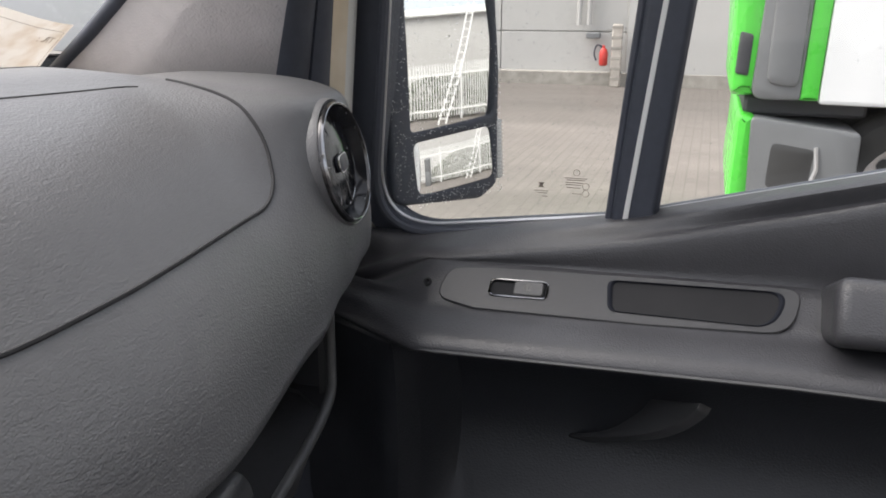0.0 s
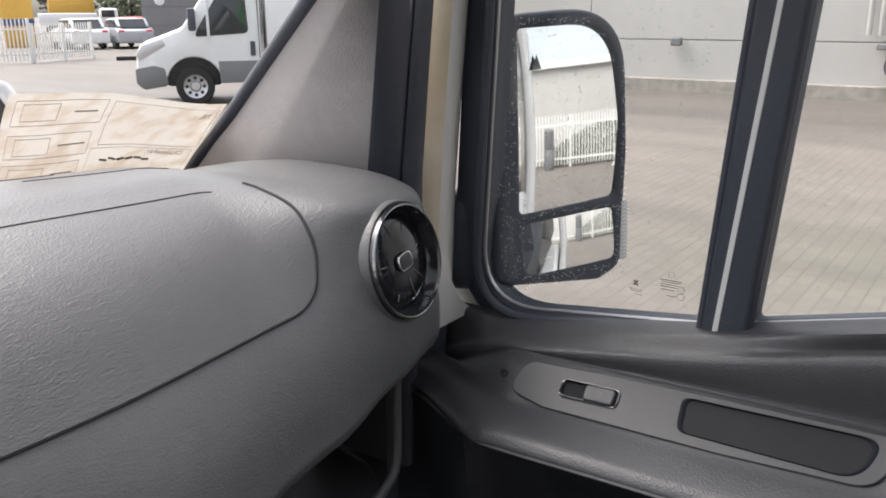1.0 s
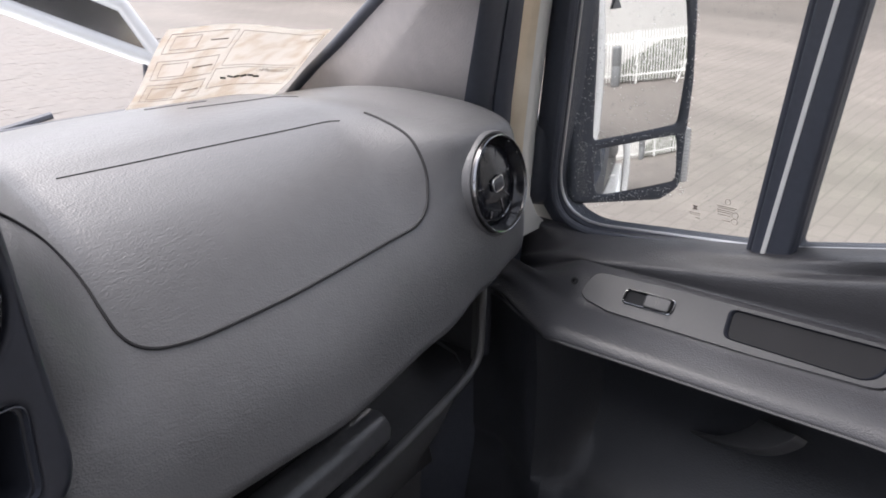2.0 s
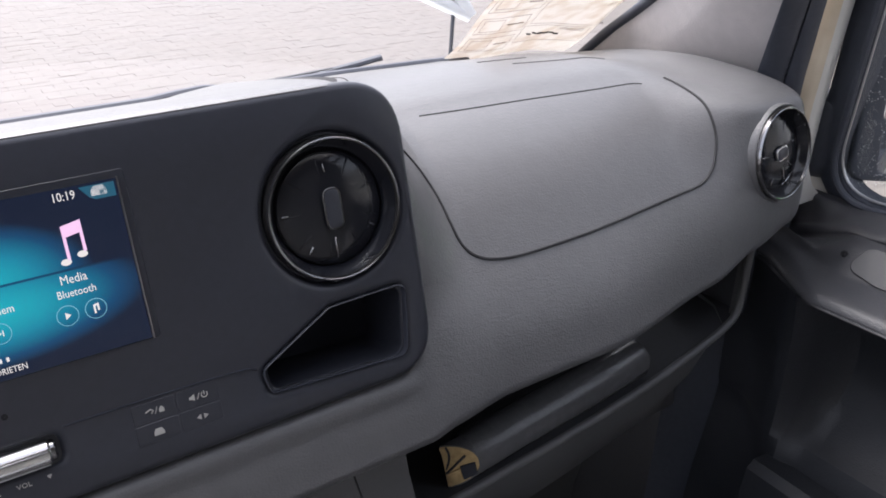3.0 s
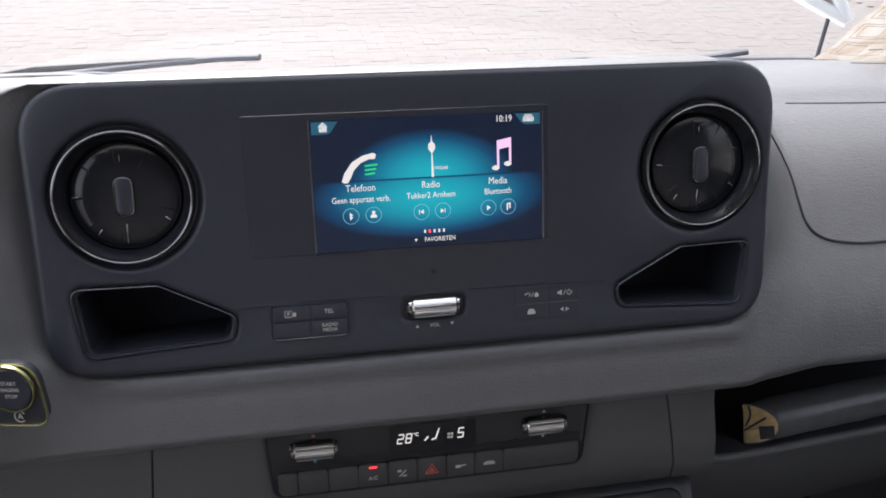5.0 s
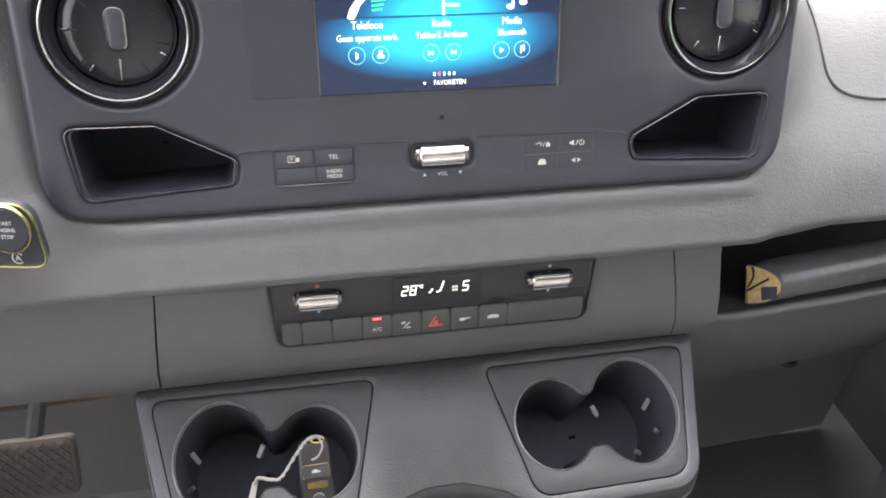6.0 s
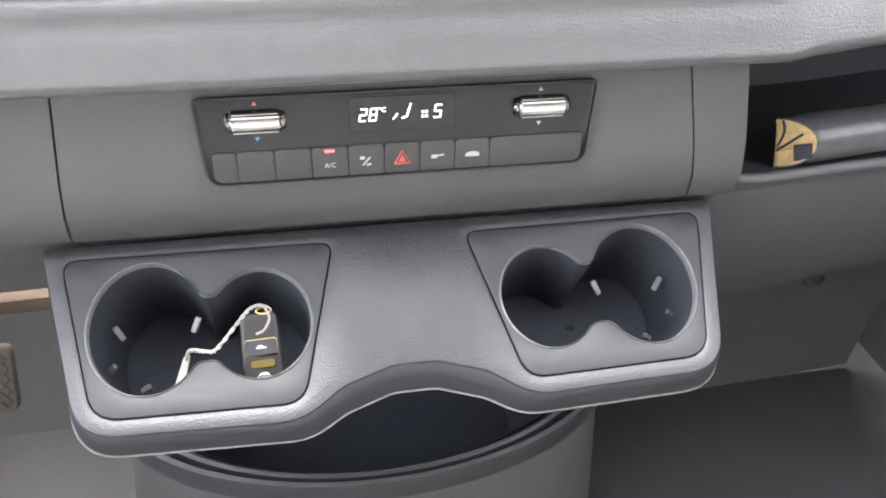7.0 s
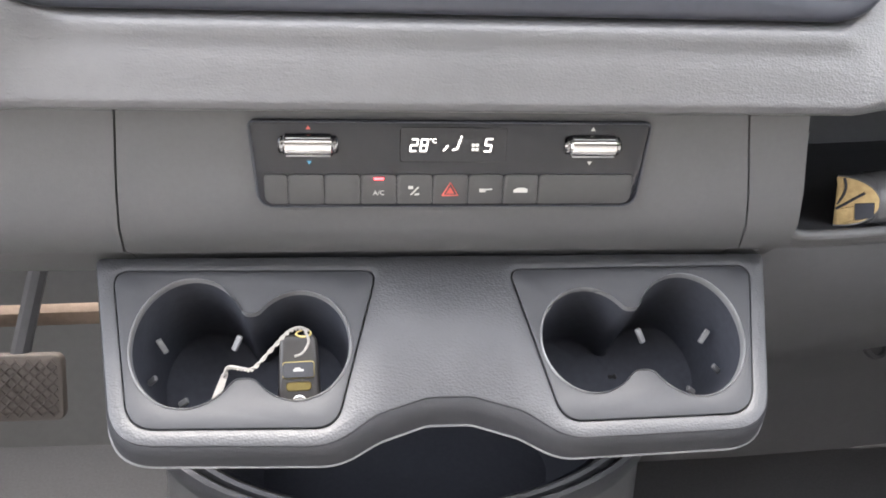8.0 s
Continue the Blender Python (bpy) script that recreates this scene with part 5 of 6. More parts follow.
part("window_frame", slab(outer, [quarter, main], .030, WF @ Matrix.Translation((0, 0, -.012)), .003, 2, .012), RUBBER, window, "black window frame")
for loop in (quarter, main):
    part("rubber_bead", tube([WF @ Vector((p.x, p.y, .011)) for p in loop + loop[:1]], .0042, 8), RUBBER, window)
    part("chrome_bead", tube([WF @ Vector((p.x * 1.0, p.y + .004, -.004)) for p in loop + loop[:1]], .0016, 6), SILVER, window, "thin pale glass edge")
pane = part("quarter_pane", slab(quarter, [], .003, WF, 0, 1, -.006), CLEAR, window)
pane.visible_shadow = False
pane = part("door_pane", slab(main, [], .003, WF, 0, 1, -.008), CLEAR, window)
pane.visible_shadow = False
part("corner_plate", slab([Vector(p) for p in ((-.125, -.075), (.0, -.075), (.0, -.045), (-.045, -.040), (-.080, -.012), (-.100, .05), (-.125, .05))], [], .003, WF, 0, 1, -.022), CREAM, flange, "cream-white painted corner under the window")
divider = part("divider", slab([Vector(p) for p in rounded([(.1564, -.006), (.1937, .002), (.2600, .66), (.2223, .66)], .002, 2)], [], .020, WF, .005, 3, .0115 + .008), RUBBER, window, "black divider bar")
# white colour stands in for the sky's shine in the divider's channel
part("pale_strip", slab([Vector(p) for p in ((.1658, -.006), (.1704, -.005), (.2465, .64), (.2425, .64))], [], .002, WF, .0005, 1, .0205), WHITEPLASTIC, window, "narrow divider strip, white for the sky's shine")
# small print in the corner of the quarter pane
GF = WF @ Matrix.Translation((0, 0, -.0055))
bits = [shape([(.0905, .0290), (.0965, .0290), (.0947, .0312), (.0965, .0334), (.0905, .0334), (.0925, .0312)], GF)]
for yy, a, b in ((.0255, .087, .100), (.0236, .089, .099), (.0205, .0945, .0995)):
    bits.append(shape([(a, yy), (b, yy), (b, yy + .0005), (a, yy + .0005)], GF))
for yy, a, b in ((.0385, .114, .134), (.0368, .116, .132), (.0345, .115, .130), (.0325, .115, .129), (.0298, .116, .128), (.0245, .121, .129)):
    bits.append(shape([(a, yy), (b, yy), (b, yy + .0006), (a, yy + .0006)], GF))
for cx, cy, r in ((.1245, .0440, .0028), (.1330, .0320, .0030), (.1330, .0255, .0030)):
    bits.append(tube([GF @ Vector((cx + r * math.cos(a * .35), cy + r * math.sin(a * .35), .0003)) for a in range(19)], .00022, 4))
part("glass_print", merge(*bits), INK, window, "small dark glass markings")
# rain on the outside of the panes
rng = random.Random(5)
drops = bmesh.new()
for k in range(2200):
    main_pane = rng.random() < .35
    dx, dy = (rng.uniform(.21, .95), rng.uniform(.05, .55)) if main_pane else (rng.uniform(-.03, .16), rng.uniform(.0, .40))
    if not main_pane and dx > .15 + dy * .07:
        continue
    r = rng.choice((.0003, .0004, .0005, .0005, .0007))
    bmesh.ops.create_icosphere(drops, subdivisions=1, radius=r, matrix=WF @ Matrix.Translation((dx, dy, -.0100)) @ Matrix.Diagonal((1, 1.2, .55, 1)))
ob = tagged(part("rain_drops", drops, DROP, window), "fine rain drops, pale for their glints on the glass", "", "", "stuff")
ob.visible_shadow = False

# ---------------------------------------------------------------- exterior mirror
mirror = thing("exterior_mirror", (.94, .02, 1.25), "black exterior mirror in two panes, wet with rain", "mirror")
MF = frame_of((.8813, .0385, 1.26), (.88, -.475, 0), (.031, .0545, 1)) @ Matrix.Diagonal((1.06, 1, 1, 1))
shell = rounded([(-.030, -.002), (.085, -.012), (.110, .000), (.117, .120), (.112, .262), (-.026, .252)], [.02, .02, .015, .10, .085, .03], 12)
up_glass = rounded([(-.003, .066), (.103, .074), (.1085, .150), (.100, .246), (-.003, .240)], [.006, .008, .08, .085, .006], 12)
low_glass = rounded([(.003, .004), (.102, .010), (.100, .062), (-.001, .055)], [.010, .008, .006, .008], 6)
housing = part("housing", slab(shell, [up_glass, low_glass], .010, MF, .004, 3, .005), RUBBER, mirror, "rain-spotted black mirror housing")
back = [(1.0, -.010), (.97, -.045), (.85, -.075), (.6, -.092), (.05, -.098)]
cen = sum(shell, Vector((0, 0))) / len(shell)
part("back_shell", grid([[MF @ Vector((cen.x + (p.x - cen.x) * q, cen.y + (p.y - cen.y) * q, h)) for p in shell] for q, h in back], True), RUBBER, mirror)
GMF = MF @ Matrix.Translation((0, 0, .0035))
# the upper glass is gently convex, of 1.4 m radius, and turned a little outwards and up
rows = []
up_even = evenly(up_glass, 96)
uc = Vector((.05, .155))
for q in (1.01, .9, .8, .7, .6, .5, .4, .3, .2, .1, .01):
    ring = [(uc.x + (p.x - uc.x) * q, uc.y + (p.y - uc.y) * q) for p in up_even]
    rows.append([MF @ Vector((x, y, .0035 - .0165 * (x - .05) * 1.06 - .0155 * (y - .155) - (((x - .05) * 1.06) ** 2 + (y - .155) ** 2) / 2.8)) for x, y in ring])
part("upper_glass", grid(rows, True), MIRROR, mirror, "gently convex main glass")
# the lower glass is convex
rows = []
lc = sum(low_glass, Vector((0, 0))) / len(low_glass)
low_even = evenly(low_glass, 64)
for q in (1.0, .85, .7, .55, .4, .25, .12, .02):
    rows.append([GMF @ Vector((lc.x + (p.x - lc.x) * q * 1.02, lc.y + (p.y - lc.y) * q * 1.03, .0010 + .030 * (p.x - lc.x) * q - .038 * (p.y - lc.y) * q - .80 * (((p.x - lc.x) * q) ** 2 + ((p.y - lc.y) * q) ** 2))) for p in low_even])
part("wide_glass", grid(rows, True), MIRROR, mirror, "convex wide-angle glass")
part("indicator_lamp", block((.0095, .064, .022), MF @ Matrix.Translation((.1140, .037, -.006)), .003, 2), WHITEPLASTIC, mirror, "ribbed clear indicator lamp")
for k in range(16):
    part("lamp_rib", block((.0098, .0009, .0224), MF @ Matrix.Translation((.1144, .0075 + .0039 * k, -.006))), SILVER, mirror)
part("warning_mark", shape([(.0105, .202), (.0205, .203), (.0152, .2165)], at2(MF, 0, 0, .0046), .0002, .0002), GREYCLAD, mirror, "small grey triangle on the glass")
part("arm", block((.09, .05, .10), pose(.875, .085, 1.30, 0, 0, -20), .02, 3), RUBBER, mirror)
wet = bmesh.new()
for k in range(4500):
    x, y = rng.uniform(-.028, .115), rng.uniform(-.008, .25)
    if (x - .03) ** 2 + (y - .17) ** 2 > .0075 and y > .17:
        continue
    inside = any(min(p.x for p in g) < x < max(p.x for p in g) and min(p.y for p in g) < y < max(p.y for p in g) for g in (up_glass, low_glass))
    if (inside and rng.random() < .9) or (x < .0 and rng.random() < .55):
        continue
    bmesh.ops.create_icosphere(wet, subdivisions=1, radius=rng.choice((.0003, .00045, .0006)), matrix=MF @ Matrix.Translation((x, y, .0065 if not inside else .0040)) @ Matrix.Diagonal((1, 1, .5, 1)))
ob = tagged(part("rain_drops", wet, GLINTDROP, mirror), "fine rain drops, pale for their glints", "", "", "stuff")

# ---------------------------------------------------------------- paper on the dash against the windscreen
sheet = thing("paper_form", (.66, .43, 1.35), "creased paper form leaning against the windscreen, its print showing through", "paper")
o = Vector((.566, .432, 1.352))
ux, uy = Vector((.262, .072, -.036)), Vector((-.051, -.173, .110))


def on_paper(a, b, lift=0.0):
    """A place on the sheet, 0 to 1 along its foot and up its side, with a slight buckle."""
    wav = .003 * math.sin(a * 7 + b * 2) + .002 * math.sin(b * 6)
    n = ux.cross(uy).normalized()
    return o + ux * a + uy * b + n * (wav + lift)


rows = [[on_paper(a / 24, b / 16) for a in range(25)] for b in range(17)]
sheet_bm = grid(rows)
ext = bmesh.ops.solidify(sheet_bm, geom=list(sheet_bm.faces), thickness=.0004)
part("leaf", sheet_bm, PAPER, sheet)


def ruled(points):
    return tube([on_paper(a, b, SIDE) for a, b in points], .00024, 4)


SIDE = -.0012 if (ux.cross(uy)).normalized().y > 0 else .0012
lines = []
for a0, b0, a1, b1 in ((.03, .74, .40, .95), (.43, .53, .97, .94), (.03, .46, .38, .66), (.40, .26, .95, .50), (.03, .18, .36, .40), (.06, .78, .20, .92), (.06, .49, .20, .63), (.06, .21, .20, .36)):
    lines.append(ruled([(a0 + (a1 - a0) * p, b0 + (b1 - b0) * q) for p, q in ((0, 0), (.33, 0), (.67, 0), (1, 0), (1, .5), (1, 1), (.67, 1), (.33, 1), (0, 1), (0, .5), (0, 0))]))
part("printed_boxes", merge(*lines), INK, sheet)
bars = []
for a0, b0, w in ((.27, .845, .10), (.24, .56, .12), (.24, .29, .10)):
    bars.append(tube([on_paper(a0, b0, SIDE), on_paper(a0 + w, b0, SIDE)], .0006, 4))
part("print_bars", merge(*bars), INK, sheet)


def paper_words(text, a, b, h, mat, st=1.0):
    """Words that show through from the front, so they run backwards."""
    bm = lettering(text, h, Matrix.Identity(4), depth=.0001, stretch=st)
    for v in bm.verts:
        v.co = on_paper(a - v.co.x / ux.length, b + v.co.y / uy.length, SIDE * .6 + v.co.z)
    part("print", bm, mat, sheet)


paper_words("ChassisNr.", .80, .455, .0095, INK)
paper_words("TR. :", .90, .86, .010, INK)
part("pen_bar", merge(*[tube([on_paper(.47 + k * .045, .375 + .012 * math.sin(k * 2), SIDE), on_paper(.503 + k * .045, .375 - .012 * math.cos(k), SIDE)], .0012, 5) for k in range(6)]), PEN, sheet, "dark handwritten mark")

# wipers parked outside
for pts in ([(.10, .60, 1.280), (.30, .590, 1.296), (.48, .565, 1.320), (.545, .55, 1.332)], [(-.62, .60, 1.300), (-.40, .59, 1.318), (-.20, .57, 1.338), (-.12, .55, 1.345)]):
    w = thing("wiper", pts[0], "black windscreen wiper parked at the glass foot", "wiper", "windscreen wipers")
    part("blade", tube(smooth_line(pts, 5), .007, 8, .6), RUBBER, w)
    part("arm", tube([Vector(pts[0]) + Vector((-.02, .03, -.02)), Vector(pts[1]) + Vector((0, .012, .006)), Vector(pts[2])], .005, 6), DARK, w)

# front kerb mirror on a stalk, ahead of the windscreen
kerb = thing("kerb_mirror", (.77, .69, 1.1), "white kerb-view mirror on a thin dark stalk", "mirror")
k1 = Vector((.780, .674, 1.341))
kd, ku = Vector((.103, -.064, -.054)), Vector((-.045, .035, .098))
part("rim", tube([k1, k1 - kd * 2.2, k1 - kd * 2.2 + ku, k1 + ku * .85, k1], .011, 10), WHITEPAINT, kerb, "white mirror rim")
part("glass", grid([[k1 + ku * .05, k1 - kd * 2.15 + ku * .05], [k1 + ku * .8, k1 - kd * 2.15 + ku * .95]]), SMOKED, kerb)
part("stalk", tube([k1 + Vector((-.025, .012, .004)), (.758, .70, 1.25), (.755, .70, 1.05)], .0035, 6), RUBBER, kerb)

# ---------------------------------------------------------------- driver's footwell
pedal = thing("brake_pedal", (-.40, .22, .80), "brake pedal with a worn diamond-grid rubber pad", "pedal")
BF = frame_of((-.424, .202, .806), (1, 0, 0), (0, .45, .89))
part("pad", slab(rounded(rect(-.052, -.036, .052, .036), .010, 4), [], .012, BF, .003, 2, .004), PEDALPAD, pedal)
for k in range(-7, 8):
    for lean in (-1, 1):
        ends = sorted((-.031, .031, max(-.031, min(.031, (-.047 - k * .012) * lean)), max(-.031, min(.031, (.047 - k * .012) * lean))))
        lo, hi = ends[1], ends[2]
        if hi - lo > .004:
            part("ridge", tube([BF @ Vector((k * .012 + lean * lo, lo, .005)), BF @ Vector((k * .012 + lean * hi, hi, .005))], .0012, 5), PEDALPAD, pedal)
part("arm", tube([BF @ Vector((.005, .03, -.008)), (-.395, .30, .93), (-.39, .36, 1.10)], .010, 8), DARK, pedal)
duct = part("duct_edge", block((.30, .016, .024), pose(-.478, .278, .842, 12, 0, 2), .005, 2), FOAM, None, "")
tagged(duct, "beige foam edge of the duct behind the pedals", "insulation")
# ---------------------------------------------------------------- outside: ground
def paved_ground():
    """Wet clay pavers far off: courses of bricks, dry and damp patches, puddles that shine."""
    m = bpy.data.materials.new("wet_brick_yard")
    m.use_nodes = True
    t = m.node_tree
    b = t.nodes["Principled BSDF"]
    co = t.nodes.new("ShaderNodeTexCoord")
    brick = t.nodes.new("ShaderNodeTexBrick")
    brick.inputs["Scale"].default_value = 1.0
    brick.inputs["Brick Width"].default_value, brick.inputs["Row Height"].default_value = 0.21, 0.105
    brick.inputs["Mortar Size"].default_value = 0.008
    brick.inputs["Color1"].default_value, brick.inputs["Color2"].default_value = (0.158, 0.142, 0.130, 1), (0.178, 0.160, 0.146, 1)
    brick.inputs["Mortar"].default_value = (0.140, 0.126, 0.115, 1)
    t.links.new(co.outputs["Object"], brick.inputs["Vector"])
    wide, mid = t.nodes.new("ShaderNodeTexNoise"), t.nodes.new("ShaderNodeTexNoise")
    wide.inputs["Scale"].default_value, wide.inputs["Detail"].default_value = 0.16, 5
    mid.inputs["Scale"].default_value, mid.inputs["Detail"].default_value = 1.1, 6
    flat = t.nodes.new("ShaderNodeMapping")
    flat.inputs["Scale"].default_value = (1.0, 0.28, 1.0)
    t.links.new(co.outputs["Object"], flat.inputs["Vector"])
    t.links.new(flat.outputs["Vector"], wide.inputs["Vector"])
    t.links.new(flat.outputs["Vector"], mid.inputs["Vector"])
    damp = t.nodes.new("ShaderNodeMapRange")
    damp.inputs["From Min"].default_value, damp.inputs["From Max"].default_value = 0.38, 0.62
    damp.inputs["To Min"].default_value, damp.inputs["To Max"].default_value = 0.72, 1.08
    t.links.new(wide.outputs["Fac"], damp.inputs["Value"])
    mid_r = t.nodes.new("ShaderNodeMapRange")
    mid_r.inputs["To Min"].default_value, mid_r.inputs["To Max"].default_value = 0.72, 1.28
    t.links.new(mid.outputs["Fac"], mid_r.inputs["Value"])
    mul = t.nodes.new("ShaderNodeMath")
    mul.operation = "MULTIPLY"
    t.links.new(damp.outputs["Result"], mul.inputs[0])
    t.links.new(mid_r.outputs["Result"], mul.inputs[1])
    tone = t.nodes.new("ShaderNodeVectorMath")
    tone.operation = "SCALE"
    t.links.new(brick.outputs["Color"], tone.inputs[0])
    t.links.new(mul.outputs[0], tone.inputs["Scale"])
    t.links.new(tone.outputs[0], b.inputs["Base Color"])
    wet = t.nodes.new("ShaderNodeMapRange")
    wet.inputs["From Min"].default_value, wet.inputs["From Max"].default_value = 0.35, 0.6
    wet.inputs["To Min"].default_value, wet.inputs["To Max"].default_value = 0.42, 0.80
    t.links.new(wide.outputs["Fac"], wet.inputs["Value"])
    t.links.new(wet.outputs["Result"], b.inputs["Roughness"])
    b.inputs["Specular IOR Level"].default_value = 0.3
    bump = t.nodes.new("ShaderNodeBump")
    bump.inputs["Strength"].default_value, bump.inputs["Distance"].default_value = 0.12, 0.006
    t.links.new(brick.outputs["Fac"], bump.inputs["Height"])
    bump.invert = True
    t.links.new(bump.outputs["Normal"], b.inputs["Normal"])
    return m


GROUNDMAT = paved_ground()
PAVER = material("wet_clay_paver", (0.155, 0.140, 0.131), 0.62, spread=0.16, grain=8, large=1.3, bump=0.3, bump_scale=60, rough_spread=0.15, specular=0.3)
WALLMAT = material("pale_grey_cladding", (0.44, 0.43, 0.415), 0.6, spread=0.05, grain=4, large=0.5)
CONCRETE = material("dark_plinth_concrete", (0.30, 0.28, 0.25), 0.8, spread=0.2, grain=6, bump=0.4, bump_scale=40)
FENCEPAINT = material("white_fence_paint", (0.72, 0.72, 0.70), 0.5, spread=0.05)
DARKBUILD = material("dark_grey_cladding", (0.20, 0.195, 0.20), 0.6, spread=0.06, grain=3)
LEAFY = material("distant_foliage", (0.10, 0.12, 0.07), 0.8, spread=0.4, grain=4, large=1)
YELLOW = material("yellow_machine_paint", (0.62, 0.36, 0.06), 0.45, spread=0.1)
BLUEPAINT = material("dark_blue_paint", (0.04, 0.06, 0.16), 0.5, spread=0.1)
POSTPAINT = material("weathered_beige_paint", (0.42, 0.38, 0.34), 0.6, spread=0.15, grain=6)
REDPAINT = material("red_paint", (0.55, 0.05, 0.04), 0.4, spread=0.08)
CARGREY = material("silver_blue_car_paint", (0.36, 0.38, 0.42), 0.3, metal=0.3, spread=0.05, coat=0.5)
WINDOWDARK = material("dark_car_glass", (0.03, 0.035, 0.04), 0.08, spread=0.1)

bm = bmesh.new()
bmesh.ops.create_grid(bm, x_segments=40, y_segments=40, size=400, matrix=Matrix.Translation((0, 0, GROUND)))
structure("ground", bm, GROUNDMAT, "wet grey yard paving reaching to the horizon", False)

# ---------------------------------------------------------------- outside: building on the passenger side
hall = thing("warehouse", (17.6, 4, GROUND), "pale grey panel-clad warehouse with a dark plinth", "warehouse")
part("core", block((6, 47, 9), None, 0, 1, (20.75, -4.5, GROUND + 4.5)), WALLMAT, hall)
for j in range(8):
    for k in range(-4, 3):
        z0, z1 = (.18, 1.06) if j == 0 else (1.06 + (j - 1) * 1.0, 1.06 + j * 1.0)
        part("cladding_panel", block((.06, 3.98, z1 - z0 - .02), None, .006, 1, (17.72, k * 4.0 + 2, GROUND + (z0 + z1) / 2)), WALLMAT, hall)
part("plinth", block((.20, 47, .30), None, .02, 1, (17.66, -4.5, GROUND + .12)), CONCRETE, hall)
part("gate_panel", block((.10, 7.0, 4.2), None, .02, 1, (17.62, -2.1, GROUND + 2.2)), WALLMAT, hall, "pale roller gate")
part("downpipe", tube([(17.5, 2.35, GROUND + 1.2), (17.5, 2.35, GROUND + 4)], .05, 8), WALLMAT, hall)
part("downpipe", tube([(17.5, 2.15, GROUND + 1.2), (17.5, 2.15, GROUND + 4)], .05, 8), WALLMAT, hall)
part("wall_lamp", block((.15, .28, .12), None, .02, 1, (17.52, 2.05, .84)), GREYCLAD, hall)
part("wall_lamp", block((.15, .22, .16), None, .02, 1, (17.52, 5.95, .88)), GREYCLAD, hall)
post = thing("marker_post", (17.3, 1.58, GROUND), "striped pale marker post by the wall", "post")
part("shaft", block((.10, .20, 1.22), None, .02, 1, (17.35, 1.56, GROUND + .61)), POSTPAINT, post)
for k in range(6):
    part("band", block((.11, .21, .06), None, .004, 1, (17.35, 1.56, GROUND + .16 + k * .2)), CONCRETE, post)
ext = thing("fire_extinguisher", (17.4, 1.82, GROUND + .35), "red fire extinguisher hung on the warehouse wall", "extinguisher")
part("bottle", lathe([(.001, 0), (.065, .01), (.085, .04), (.085, .26), (.06, .33), (.03, .36), (.03, .40), (.001, .41)], pose(17.4, 1.82, GROUND + .40), 20), REDPAINT, ext)
part("hose", tube(smooth_line([(17.4, 1.84, .62), (17.36, 1.95, .66), (17.36, 2.00, .50), (17.38, 1.96, .36)], 5), .02, 6), RUBBER, ext)


def wheel(parent, at, axis, r, width):
    m = Matrix.Translation(at) @ Vector(axis).to_track_quat("Z", "Y").to_matrix().to_4x4()
    w = part("wheel", lathe([(r * .62, -width / 2), (r * .92, -width / 2), (r, -width * .3), (r, width * .3), (r * .92, width / 2), (r * .62, width / 2)], m, 32), TYRE, parent)
    part("rim", lathe([(r * .62, -width * .35), (r * .66, width * .42), (r * .58, width * .30), (r * .30, width * .22), (r * .22, width * .40), (.001, width * .42)], m, 24), SILVER, w)
    for k in range(8):
        a = k * math.pi / 4
        part("rim_hole", lathe([(r * .09, 0), (r * .09, .012), (.001, .012)], m @ Matrix.Translation((r * .44 * math.cos(a), r * .44 * math.sin(a), width * .26)), 10), TYRE, w)
    return w


def side_profile(pts, y0, y1, bevel=.03):
    """A body pressed from its side outline (x along, z up), between two widths."""
    bm = slab([Vector(p) for p in pts], [], abs(y1 - y0), Matrix.Identity(4), bevel, 2, 0)
    bm.transform(Matrix(((1, 0, 0, 0), (0, 0, 1, max(y0, y1)), (0, 1, 0, 0), (0, 0, 0, 1))))
    return bm


def put(bm, m):
    bm.transform(m)
    return bm


# white box van, its side to us; local x runs to its nose, local y to its left
VAN = Matrix.Translation((10.95, 13.2, GROUND)) @ Matrix(((-.79, -.62, 0, 0), (.62, -.79, 0, 0), (0, 0, 1, 0), (0, 0, 0, 1)))
van = thing("box_van", (10.95, 13.2, GROUND), "white light box van parked in the wet yard", "van")
arch = [(.50 * math.cos(radians(q)), .36 + .52 * math.sin(radians(q))) for q in range(172, 4, -12)]
cab = rounded([(-1.25, .42), (-.52, .42)] + arch + [(.52, .36), (.93, .34), (1.00, .55), (.98, .95), (.90, 1.12), (.18, 1.38), (-.38, 2.16), (-.62, 2.28), (-1.25, 2.32)],
              [.02, 0] + [0] * len(arch) + [0, .06, .08, .10, .12, .20, .12, .12, .02], 5)
part("cab", put(side_profile(cab, -.95, .95, .06), VAN), WHITEPAINT, van)
lowp = [(-1.25, .40), (-.46, .40), (-.44, .80), (-1.25, .80)]
part("wheel_housing", put(side_profile(rounded([(-.50, .36), (.52, .36), (.46, .80), (0, .96), (-.46, .80)], .1, 4), -.80, .86, .01), VAN), TYRE, van)
part("sill_trim", put(side_profile(lowp, .90, .965, .01), VAN), GREYCLAD, van)
part("bumper", put(side_profile(rounded([(.46, .38), (.90, .31), (1.03, .44), (1.03, .70), (.70, .76), (.50, .70)], [.08, .12, .10, .05, .08, .06], 5), -.96, .965, .05), VAN), GREYCLAD, van)
part("side_window", put(side_profile(rounded([(-1.02, 1.30), (-.05, 1.24), (-.12, 1.40), (-.52, 2.02), (-.98, 2.06)], [.10, .05, .05, .10, .10], 5), .93, .962, .004), VAN), WINDOWDARK, van)
part("window_post", put(block((.05, .01, .72), None, .005, 1, (-.30, .965, 1.58)), VAN), WHITEPAINT, van)
